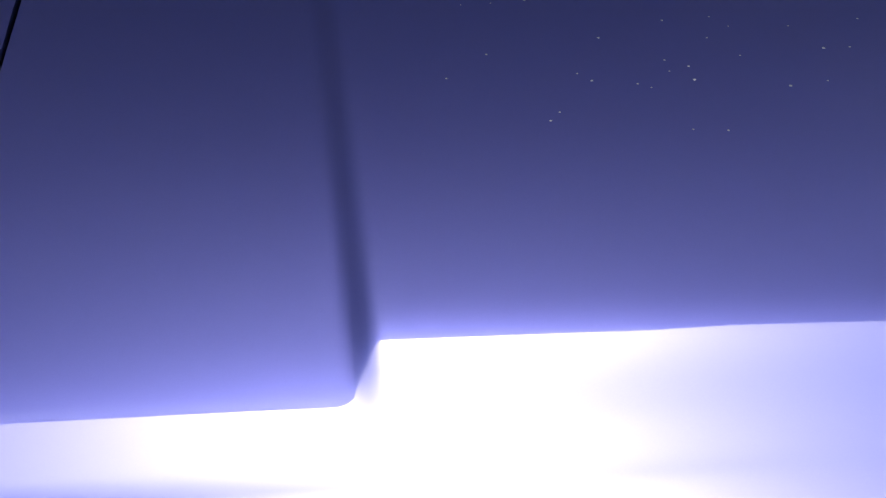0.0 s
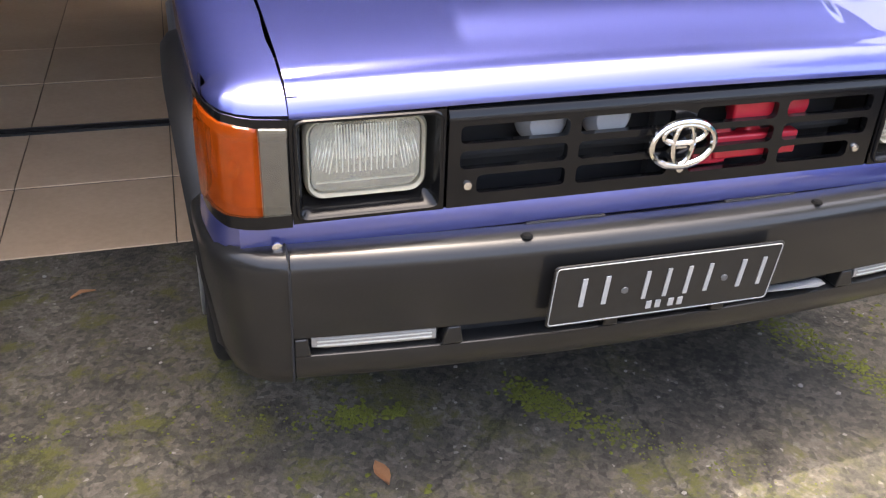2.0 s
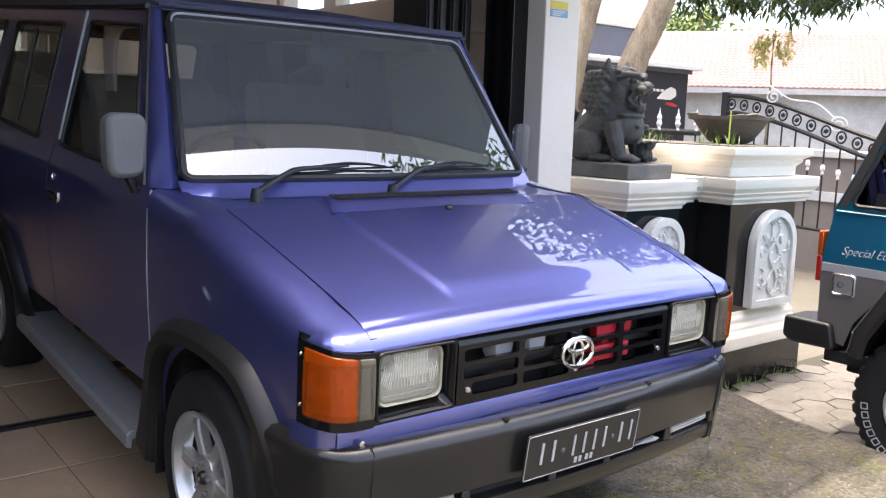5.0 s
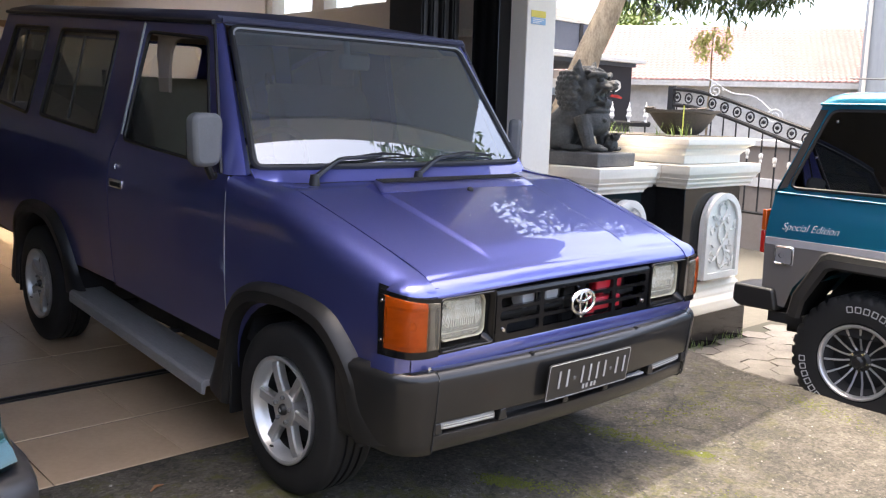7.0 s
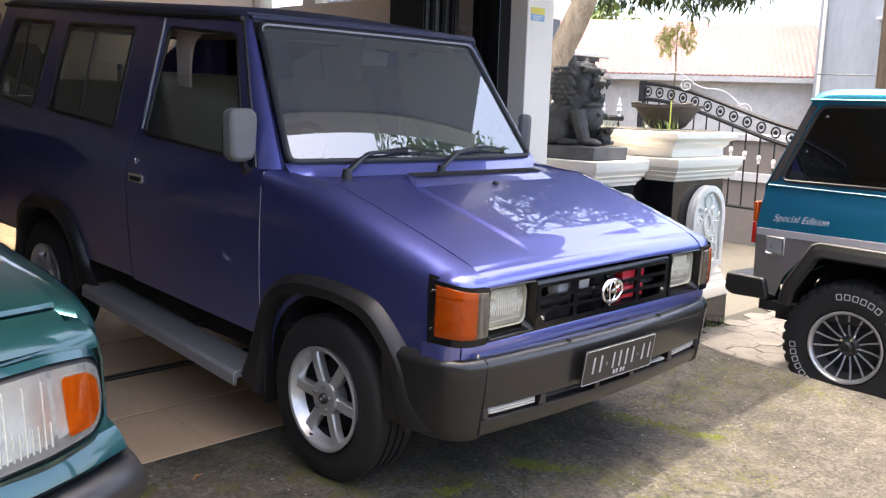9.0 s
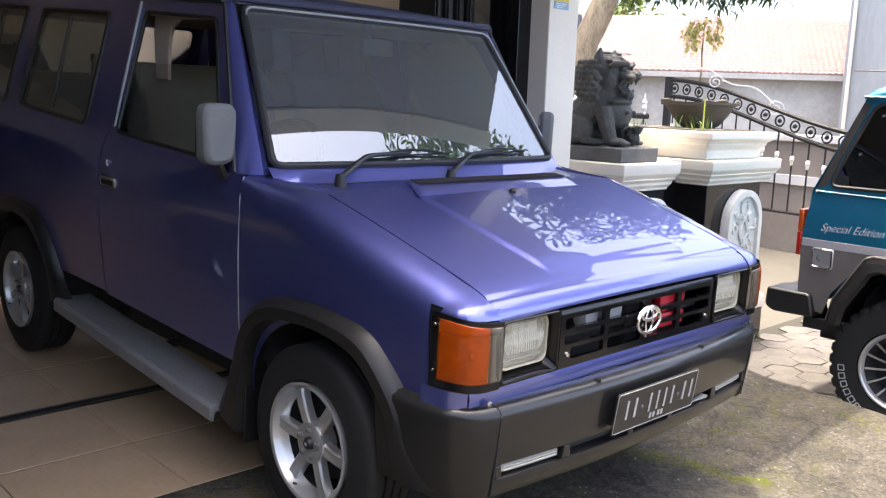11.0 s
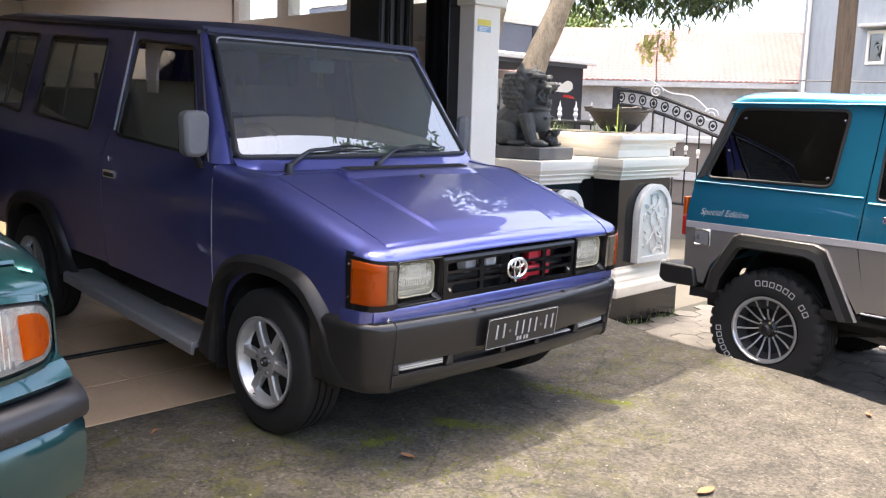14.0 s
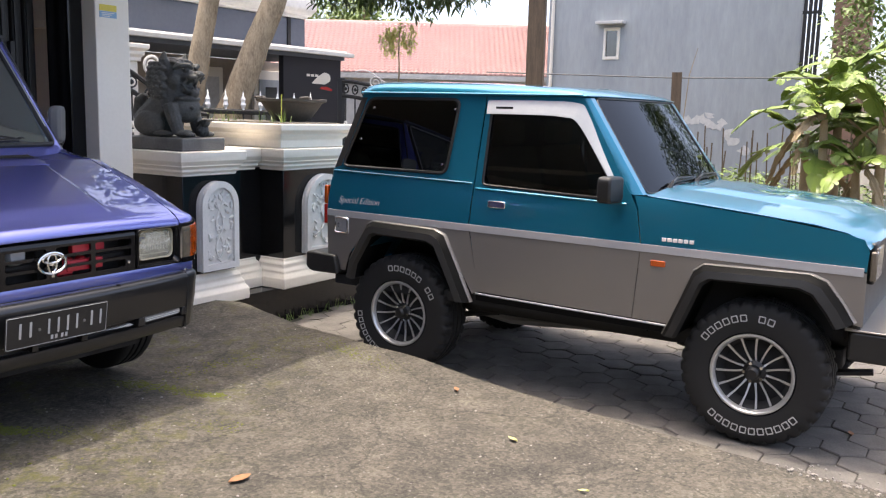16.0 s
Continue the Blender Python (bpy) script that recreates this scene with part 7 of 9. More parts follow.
def jeep_wheel(m):
    w = part("wheel", tyre_mesh(0.370, 0.205, 0.265, 34, 0.013), M_RUBBER, jeep, "fat all-terrain tyre on a black and silver rim")
    w.matrix_basis = m
    part("rim", lathe([(0.200, -0.11), (0.207, -0.119), (0.210, -0.122), (0.208, -0.127), (0.199, -0.127), (0.190, -0.118), (0.186, -0.10)], 64, "x"), M_ALLOY, w, "polished rim edge")
    part("barrel", lathe([(0.19, 0.06), (0.175, -0.02), (0.182, -0.075), (0.1855, -0.10), (0.160, -0.03)], 64, "x"), M_INNER, w)
    part("disc", lathe([(0.0, -0.03), (0.10, -0.035), (0.165, -0.02)], 40, "x"), M_INNER, w, "black wheel dish")
    for k in range(15):
        a = 2 * math.pi * k / 15
        rows = []
        for r, hw, d, tw in ((0.055, 0.0055, -0.055, 0.0), (0.09, 0.0045, -0.070, 0.004), (0.13, 0.0045, -0.080, 0.006), (0.188, 0.006, -0.098, 0.004)):
            rows.append([(d + 0.010, -hw * 0.8 + tw, r), (d, -hw + tw, r), (d, hw + tw, r), (d + 0.010, hw * 0.8 + tw, r)])
        sp = loft(rows, closed=True, cap=True)
        sp.transform(Matrix.Rotation(a, 4, "X"))
        part("spoke", sp, M_ALLOY, w)
    part("hub", lathe([(0.0, -0.115), (0.022, -0.115), (0.034, -0.105), (0.038, -0.07), (0.058, -0.058), (0.06, -0.03)], 28, "x"), M_BLACK, w, "black hub")
    for k in range(5):
        a = 2 * math.pi * k / 5
        b = lathe([(0.0, -0.085), (0.009, -0.085), (0.010, -0.055)], 6, "x")
        b.transform(Matrix.Translation((0, 0.048 * math.sin(a), 0.048 * math.cos(a))))
        part("wheel_nut", b, M_CHROME, w)
    # raised marks on the sidewall: two arcs of plain bars
    for mid, n, span in ((90, 9, 0.155), (-75, 11, 0.15)):
        for k in range(n):
            if n == 9 and k == 6:
                continue
            a = radians(mid) + (k - (n - 1) / 2) * span
            b = bmesh.new()
            o, i = rrect(-0.017, 0.017, -0.018, 0.018, 0.004, 2), rrect(-0.0115, 0.0115, -0.0125, 0.0125, 0.003, 2)
            rr = [[(-0.1345, x, z + 0.292), (-0.1365, x, z + 0.292), (-0.1365, c, d + 0.292), (-0.1345, c, d + 0.292)] for (x, z), (c, d) in zip(o + o[:1], i + i[:1])]
            loft(rr, bm=b)
            b.transform(Matrix.Rotation(a - math.pi / 2, 4, "X"))
            part("sidewall_mark", b, M_TYRELET, w)
    return w


jw = jeep_wheel(pose(-0.675, 0.012, 0.372, 25))
copy_thing(jw, pose(-0.675, -2.17, 0.372, -20))
copy_thing(jw, pose(0.675, 0.012, 0.372, 0, 0, 180))
copy_thing(jw, pose(0.675, -2.17, 0.372, 0, 0, 180))

# ---- dark green car at the next bay ----
gcar = thing("green_car", pose(-2.66, -0.10, gz(0.6)), "dark teal-green car with wide headlamps, parked nose out", "car")


def gplan(u):
    """The nose in plan: y against half-width fraction."""
    return -0.20 * (1 - abs(u) ** 2.2)


def nose(sec, w, n=24, turn=0.10):
    rows = []
    pts = []
    for k in range(n + 1):
        u = -1 + 2 * k / n
        pts.append((u * w, gplan(u)))
    left = [(-w - 0.03, 0.62), (-w - 0.022, 0.3), (-w - 0.018, 0.12), (-w - 0.008, 0.05)]
    path_ = left + pts + [(-x, y) for x, y in left[::-1]]
    for i, (x, y) in enumerate(path_):
        a, b = Vector(path_[max(i - 1, 0)]), Vector(path_[min(i + 1, len(path_) - 1)])
        d = (b - a).normalized()
        nn = Vector((d.y, -d.x))
        rows.append([(x + nn.x * o, y + nn.y * o, z) for o, z in sec])
    return loft(rows)


part("bumper", facing(nose(((-0.05, 0.64), (-0.005, 0.646), (0.022, 0.640), (0.042, 0.622), (0.050, 0.598), (0.050, 0.572), (0.042, 0.558), (0.0, 0.553)), 0.79), (0, -1, 0)), M_GREYBUMP, gcar, "dark grey rubber bumper", solid=0.006)
part("bumper_lower", facing(nose(((0.030, 0.560), (0.042, 0.545), (0.045, 0.50), (0.045, 0.44), (0.03, 0.36), (-0.03, 0.33)), 0.785), (0, -1, 0)), M_GREEN, gcar, solid=0.005)
part("nose_panel", facing(nose(((-0.02, 0.715), (0.004, 0.712), (0.018, 0.69), (0.026, 0.665), (0.010, 0.648), (-0.05, 0.643)), 0.775), (0, -1, 0)), M_GREEN, gcar, solid=0.005)
part("lamp_bowl", facing(nose(((-0.03, 0.70), (-0.055, 0.72), (-0.058, 0.79), (-0.06, 0.87), (-0.05, 0.89)), 0.782), (0, -1, 0)), M_GREEN, gcar, solid=0.005)
part("nose_top", facing(nose(((-0.06, 0.935), (-0.035, 0.925), (-0.02, 0.90), (-0.016, 0.878), (-0.03, 0.872)), 0.765), (0, -1, 0)), M_GREEN, gcar, solid=0.005)
def hood_row(y, z):
    return [(u * 0.70, y + gplan(u) * max(0, 1 - y / 0.6) + 0.04, z + 0.03 * (1 - u * u)) for u in [-1 + k / 10 for k in range(21)]]


# bonnet with a rolled front edge above a dark shut line, then the narrow nose strip
part("hood", facing(loft([hood_row(y, z) for y, z in ((0.052, 0.945), (0.046, 0.953), (0.050, 0.962), (0.07, 0.968), (0.15, 0.985), (0.5, 1.03), (0.9, 1.065), (1.0, 1.07))]), (0, 0, 1)), M_GREEN, gcar, "dark green bonnet", solid=0.005)
part("nose_strip", facing(loft([hood_row(y, z) for y, z in ((-0.045, 0.902), (-0.035, 0.915), (-0.01, 0.932), (0.03, 0.946), (0.044, 0.947), (0.047, 0.930))]), (0, -0.3, 1)), M_GREEN, gcar, solid=0.004)
for s in (-1, 1):
    # wing with a rounded top
    rows = []
    for y in (0.06, 0.08, 0.12, 0.2, 0.3, 0.4, 0.7, 1.0, 1.2):
        zt = table([(0.06, 0.938), (0.08, 0.952), (0.2, 0.98), (0.5, 1.02), (1.2, 1.07)], y)
        w = table([(0.06, 0.784), (0.1, 0.796), (0.3, 0.815), (1.2, 0.82)], y)
        rows.append([(s * 0.705, y + 0.03, zt), (s * (w - 0.05), y, zt - 0.008), (s * (w - 0.015), y, zt - 0.035), (s * w, y, zt - 0.10), (s * (w + 0.005), y, 0.72), (s * w, y, 0.60 if y < 0.35 else 0.78)])
    part("fender", facing(loft(rows), (s, 0, 0.5)), M_GREEN, gcar, solid=0.005)
    # wide glass headlamp with an amber end, in a dark gap and a raised body-coloured rim
    def on_nose(u, z, o=0.0):
        y = gplan(u) + 0.055 * max(0.0, (u - 0.90) / 0.1) ** 2
        return (s * u * 0.772, y - o + 0.13 * (z - 0.79), z)
    shape = [(0.36, 0.718), (0.80, 0.722), (0.93, 0.730), (0.975, 0.752), (0.985, 0.79), (0.972, 0.835), (0.925, 0.866), (0.80, 0.876), (0.36, 0.874)]
    shape = rounded(shape, 0.03)
    cu_, cz_ = 0.67, 0.797
    grow = lambda k, d: [(cu_ + (u - cu_) * k, cz_ + (z - cz_) * d) for u, z in shape]
    hl_ = part("headlamp", loft([[on_nose(*p_, 0.002), on_nose(*q_, 0.012), on_nose(*q_, -0.03)] for p_, q_ in zip(grow(1.035, 1.14) + grow(1.035, 1.14)[:1], grow(1.0, 1.0) + grow(1.0, 1.0)[:1])]), M_GASKET, gcar, "wide glass headlamp with an amber end")
    gl_ = part("lens", facing(panel([p_ for p_ in shape], lambda u, z: on_nose(u, z, 0.010 + 0.006 * (1 - ((z - cz_) / 0.085) ** 2)), step=0.03), (0, -1, 0)), M_LAMPGLASS, hl_, "clear ribbed glass")
    gl_.visible_shadow = False
    part("reflector", facing(panel(shape, lambda u, z: on_nose(u, z, -0.030 - 0.02 * (1 - min(1, abs(z - cz_) / 0.08) ** 2)), step=0.03), (0, -1, 0)), M_REFLECT, hl_)
    part("turn_signal", facing(panel(rounded([(0.845, 0.742), (0.918, 0.745), (0.955, 0.765), (0.962, 0.795), (0.948, 0.828), (0.91, 0.850), (0.835, 0.856)], 0.012), lambda u, z: on_nose(u, z, 0.0185), step=0.025), (0, -1, 0)), M_AMBERGLASS, hl_, "amber lens section")
    part("lamp_wall", facing(panel([(0.822, 0.725), (0.836, 0.725), (0.828, 0.868), (0.814, 0.868)], lambda u, z: on_nose(u, z, 0.003), step=0.03), (0, -1, 0)), M_CHROME, hl_, solid=0.01)
    for k in range(26):
        u = lerp(0.38, 0.80, k / 25)
        z0, z1 = (0.735, 0.782) if k % 3 else (0.735, 0.86)
        part("flute", tube([on_nose(u, z, 0.009) for z in (z0, lerp(z0, z1, 0.5), z1)], 0.0016, 5), M_FLUTE, hl_)
    part("lamp_rim", facing(loft([[on_nose(*a_, -0.012), on_nose(*a_, 0.006), on_nose(*b_, 0.013), on_nose(*b_, 0.002)] for a_, b_ in zip(grow(1.075, 1.32) + grow(1.075, 1.32)[:1], grow(1.035, 1.14) + grow(1.035, 1.14)[:1])]), (0, -1, 0)), M_GREEN, gcar, solid=0.003)
    part("lower_side", facing(loft([[(s * 0.822, y, 0.78), (s * 0.83, y, 0.6), (s * 0.80, y, 0.35)] for y in (1.0, 1.5, 2.5, 3.6)]), (s, 0, 0)), M_GREEN, gcar, solid=0.005)
    part("upper_side", facing(loft([[(s * 0.822, y, 0.78), (s * 0.825, y, 0.95), (s * 0.80, y, 1.06)] for y in (1.0, 1.5, 2.5, 3.6)]), (s, 0, 0)), M_GREEN, gcar, solid=0.005)
    part("window_band", facing(loft([[(s * 0.80, y0, 1.06), (s * 0.66, y1, 1.44)] for y0, y1 in ((1.15, 1.65), (2.0, 2.0), (3.0, 2.9), (3.5, 3.3))]), (s, 0, 0)), M_DARKGLASS, gcar, solid=0.004)
    part("side_marker", box(*sorted((s * 0.822, s * 0.836)), 0.42, 0.50, 0.80, 0.83), M_AMBER, gcar, bevel=0.004)
part("grille", facing(panel([(-0.34, 0.72), (0.34, 0.72), (0.34, 0.87), (-0.34, 0.87)], lambda u, v: (u, gplan(u / 0.775) + 0.01, v), step=0.1), (0, -1, 0)), M_BLACK, gcar, solid=0.01)
part("nose_backing", box(-0.72, 0.72, 0.05, 0.4, 0.34, 0.90), M_INNER, gcar, smooth=0)
part("roof", facing(loft([[(u * 0.66, y, 1.44 + 0.04 * (1 - u * u)) for u in (-1, -0.5, 0, 0.5, 1)] for y in (1.62, 2.2, 2.9, 3.3)]), (0, 0, 1)), M_GREEN, gcar, solid=0.005)
part("windscreen", facing(loft([[(u * 0.74, 1.02, 1.07) for u in (-1, 0, 1)], [(u * 0.66, 1.63, 1.45) for u in (-1, 0, 1)]]), (0, -1, 1)), M_DARKGLASS, gcar, solid=0.004)
part("rear_end", box(-0.80, 0.80, 3.4, 3.6, 0.4, 1.05), M_GREEN, gcar, bevel=0.04)
gw = part("wheel", tyre_mesh(0.30, 0.18, 0.19), M_RUBBER, gcar, "black tyre on a plain silver rim")
gw.matrix_basis = pose(-0.70, 0.68, 0.30)
part("rim", lathe([(0.18, -0.09), (0.17, -0.06), (0.08, -0.05), (0.0, -0.07)], 32, "x"), M_ALLOY, gw)
copy_thing(gw, pose(-0.70, 3.0, 0.30))
copy_thing(gw, pose(0.70, 0.68, 0.30, 0, 0, 180))
copy_thing(gw, pose(0.70, 3.0, 0.30, 0, 0, 180))

# ---- dark blue estate deep in the garage, side on, nose to the west ----
FLB = gz(7.6)
ncar = thing("estate_car", pose(-1.38, 7.45, FLB), "dark navy boxy estate car standing in the dim garage", "car")
side = [(-1.55, 0.30), (-1.60, 0.62), (-1.50, 0.93), (-0.62, 1.02), (-0.22, 1.60), (0.1, 1.68), (2.3, 1.70), (2.55, 1.0), (2.55, 0.35)]
wa = lambda c: [(c + 0.36 * math.cos(radians(t)), 0.31 + 0.36 * math.sin(radians(t))) for t in range(0, 181, 15)]
body_out = rounded(side[:-1], 0.06) + [(2.55, 0.32)] + wa(1.75) + wa(-0.72)
win_a = rounded([(-0.44, 1.04), (-0.13, 1.54), (0.52, 1.58), (0.52, 1.04)], 0.03)
win_b = rounded([(0.62, 1.04), (0.62, 1.58), (2.1, 1.60), (2.3, 1.04)], 0.03)
for y, f in ((0.0, -1), (1.62, 1)):
    sp = part("body_side", facing(panel(body_out, lambda u, v, y=y, f=f: (u, y - f * 0.12 * max(0, v - 1.02), v), [win_a, win_b], step=0.1), (0, f, 0)), M_NAVY, ncar, solid=0.006)
    for w in (win_a, win_b):
        part("side_window", facing(panel(w, lambda u, v, y=y, f=f: (u, y - f * 0.12 * max(0, v - 1.02) - f * 0.01, v), step=0.2), (0, f, 0)), M_DARKGLASS, sp)
    part("visor_strip", tube([(-0.46, y + f * 0.012, 1.04), (-0.15, y - f * 0.05, 1.56), (0.5, y - f * 0.055, 1.60)], 0.026, 6), M_VISOR, sp, "pale window visor")
    part("sill_step", box(-0.1, 1.2, y - 0.05 if f < 0 else y - 0.02, y + 0.02 if f < 0 else y + 0.05, 0.24, 0.29), M_SILVER, ncar, "silver side step", bevel=0.01)
rows = [[(x, yy, z - 0.02) for yy in (0.0 + 0.12 * max(0, z - 1.02), 0.8, 1.62 - 0.12 * max(0, z - 1.02))] for x, z in side]
part("body_top", loft(rows), M_NAVY, ncar, solid=0.005)
part("door_mirror", box(-0.42, -0.36, -0.16, 0.0, 1.05, 1.17), M_BLACK, ncar, bevel=0.02)
part("front_bumper", box(-1.68, -1.52, 0.02, 1.60, 0.36, 0.56), M_BLACK, ncar, bevel=0.03)
part("headlamp", box(-1.60, -1.47, 0.06, 0.34, 0.70, 0.86), M_CLEAR, ncar, bevel=0.02)
nw = part("wheel", tyre_mesh(0.31, 0.19, 0.19), M_RUBBER, ncar, "black tyre on a dull grey rim")
nw.matrix_basis = pose(-0.72, 0.10, 0.31, 0, 0, 90)
part("rim", lathe([(0.19, -0.09), (0.17, -0.06), (0.08, -0.05), (0.0, -0.07)], 32, "x"), M_SATIN, nw)
copy_thing(nw, pose(1.75, 0.10, 0.31, 0, 0, 90))
copy_thing(nw, pose(-0.72, 1.52, 0.31, 0, 0, -90))
copy_thing(nw, pose(1.75, 1.52, 0.31, 0, 0, -90))

# ---- garden, fence, houses beyond ----
def leaf_cloud(spots, n, length, width, seed, droop=0.5):
    """Many single leaves, each bent along its midrib, round the given (x, y, z, radius) lumps."""
    rnd = random.Random(seed)
    verts, faces = [], []
    for x, y, z, r in spots:
        for _ in range(n):
            while True:
                p = Vector((rnd.uniform(-1, 1), rnd.uniform(-1, 1), rnd.uniform(-1, 1)))
                if p.length < 1:
                    break
            c = Vector((x, y, z)) + p * r
            a = rnd.uniform(0, 6.283)
            l, w = length * rnd.uniform(0.6, 1.2), width * rnd.uniform(0.7, 1.2)
            d = Vector((math.cos(a), math.sin(a), -droop * rnd.uniform(0.2, 1.6))).normalized()
            sdir = d.cross(Vector((rnd.uniform(-0.4, 0.4), rnd.uniform(-0.4, 0.4), 1))).normalized()
            up = sdir.cross(d)
            o = len(verts)
            for t, ww, h in ((0, 0.1, 0), (0.4, 1, 0.06), (0.75, 0.7, 0.03), (1, 0.05, -0.08)):
                q = c + d * l * t + up * h * l
                verts += [q - sdir * w * ww * 0.5, q + sdir * w * ww * 0.5]
            for k in range(3):
                faces.append((o + 2 * k, o + 2 * k + 1, o + 2 * k + 3, o + 2 * k + 2))
    me = bpy.data.meshes.new("leaves")
    me.from_pydata([tuple(v) for v in verts], [], faces)
    for p in me.polygons:
        p.use_smooth = True
    return me


def crown(parent, spots, n, length, width, seed, material, name="crown", droop=0.5):
    me = leaf_cloud(spots, n, length, width, seed, droop)
    me.materials.append(material)
    ob = new(name, me)
    ob.parent = parent
    return ob


def limb(parent, name, pts, r0, r1, seed=0):
    rnd = random.Random(seed)
    path_, rr = [], []
    for i in range(len(pts) - 1):
        a, b = Vector(pts[i]), Vector(pts[i + 1])
        for k in range(6):
            t = k / 6
            path_.append(a.lerp(b, t) + Vector((rnd.uniform(-1, 1), rnd.uniform(-1, 1), 0)) * 0.012)
    path_.append(Vector(pts[-1]))
    n = len(path_)
    for i in range(n):
        rr.append(lerp(r0, r1, i / (n - 1)) * (1 + 0.08 * noise.noise(Vector((i * 0.7, seed, 0)))))
    return part(name, tube(path_, rr, 12), M_BARK, parent)


tree = thing("mango_tree", pose(0, 0, 0), "mango tree with two leaning pale trunks and drooping dark leaves", "tree")
limb(tree, "trunk", [(6.0, 6.14, -0.35), (6.12, 6.05, 1.0), (6.27, 5.95, 2.0), (6.42, 5.83, 3.0), (6.9, 5.9, 4.4)], 0.165, 0.105, 1)
limb(tree, "trunk", [(6.1, 5.9, -0.35), (6.45, 5.68, 1.1), (6.80, 5.42, 2.2), (7.1, 5.15, 3.2), (8.0, 5.6, 4.4)], 0.215, 0.12, 2)
limb(tree, "limb", [(6.9, 5.9, 4.4), (9.0, 6.6, 4.9), (11.6, 7.3, 4.6), (13.0, 7.7, 4.0)], 0.08, 0.02, 3)
limb(tree, "limb", [(8.0, 5.6, 4.4), (9.5, 5.7, 4.9), (12.0, 6.8, 4.4)], 0.06, 0.02, 4)
limb(tree, "limb", [(6.42, 5.8, 3.0), (6.2, 5.3, 3.9), (6.5, 4.6, 4.8)], 0.06, 0.02, 5)
rnd = random.Random(8)
spots = []
for k in range(34):
    t = rnd.random()
    x, y = lerp(10.2, 14.2, t), lerp(7.0, 7.9, t) + rnd.uniform(-1.0, 0.9)
    low = 3.50 + 0.25 * math.sin(k * 1.7) + 0.25 * abs(t - 0.6)
    spots.append((x, y, low + rnd.uniform(0.0, 0.8), 0.42))
for k in range(20):
    t = rnd.random()
    spots.append((lerp(11.2, 14.6, t) + rnd.uniform(-0.3, 0.3), lerp(5.6, 6.9, t) + rnd.uniform(-0.6, 0.5), 3.62 + 0.2 * math.sin(k * 2.3) + rnd.uniform(0.0, 0.8), 0.42))
crown(tree, spots, 75, 0.24, 0.055, 1, M_LEAF, droop=1.1)
spots = [(rnd.uniform(6.5, 13), rnd.uniform(4.6, 9.0), rnd.uniform(4.5, 6.6), 0.85) for k in range(70)]
crown(tree, spots, 170, 0.30, 0.085, 2, M_LEAF)
spots = [(rnd.uniform(10.5, 14), rnd.uniform(6.8, 8.3), rnd.uniform(3.6, 4.3), 0.4) for k in range(14)]
crown(tree, spots, 26, 0.22, 0.05, 3, M_LEAFLIGHT, "young_leaves", droop=1.0)

# timber pole and fence post
solo("utility_pole", box(-0.115, 0.115, -0.10, 0.10, 0, 8.0), M_WOOD, "weathered brown timber utility pole", "pole", m=pose(7.59, 1.69, STREET - 0.06, 0, 0.5, 20), bevel=0.02)
post = thing("fence_post", pose(0, 0, 0), "short timber post carrying a pale pipe rail", "post")
part("post", tube([(9.35, 0.52, -0.35), (9.36, 0.52, 1.0), (9.35, 0.53, 1.93)], [0.07, 0.068, 0.065], 10), M_WOOD, post)
part("twig", tube([(9.4, 0.45, 1.0), (9.45, 0.40, 1.9), (9.52, 0.33, 2.25)], [0.008, 0.006, 0.003], 5), M_BARK, post)
part("pipe_rail", tube([(8.2, 2.7, 1.88), (9.33, 0.58, 1.86), (10.2, -1.1, 1.90)], 0.009, 8), M_GREYPL, post, "pale pipe rail")

# wrought iron fence with a swept top band of rosettes
def iron_fence(name, a, b, za, zb, n, label, foot=0.25):
    f = thing(name, pose(0, 0, 0), label, "fence")
    A, B = Vector(a), Vector(b)
    def pt_(t, off):
        s = t * t * (3 - 2 * t)
        p = A.lerp(B, t)
        return (p.x, p.y, lerp(za, zb, s) + off)
    for off in (0.0, -0.21):
        part("rail", tube([pt_(k / 24, off) for k in range(25)], 0.028, 6), M_IRON, f)
    for k in range(n):
        t = (k + 0.5) / n
        c = pt_(t, -0.105)
        d = (B - A).normalized()
        ro = bmesh.new()
        tube([(c[0] + d.x * 0.062 * math.cos(q * 0.524), c[1] + d.y * 0.062 * math.cos(q * 0.524), c[2] + 0.062 * math.sin(q * 0.524)) for q in range(12)], 0.011, 6, ro, closed=True)
        blob(c[0], c[1], c[2], 0.03, 0.03, 0.03, seed=k, rough=0.3, sub=1, bm=ro)
        part("rosette", ro, M_IRON, f)
        top = pt_(t, -0.21)
        part("bar", tube([(top[0], top[1], top[2]), (top[0], top[1], foot)], 0.011, 5), M_IRON, f)
        kn = bmesh.new()
        blob(top[0], top[1], lerp(top[2], foot, 0.3), 0.03, 0.03, 0.05, seed=1, sub=1, bm=kn)
        blob(top[0], top[1], lerp(top[2], foot, 0.36), 0.02, 0.02, 0.03, seed=1, sub=1, bm=kn)
        part("bar_knot", kn, M_WHITE, f, "small white knot")
    part("end_post", box(A.x - 0.04, A.x + 0.04, A.y - 0.04, A.y + 0.04, -0.3, za + 0.04), M_IRON, f, bevel=0.005)
    part("foot_rail", tube([(A.x, A.y, foot), (B.x, B.y, foot)], 0.02, 6), M_IRON, f)
    return f


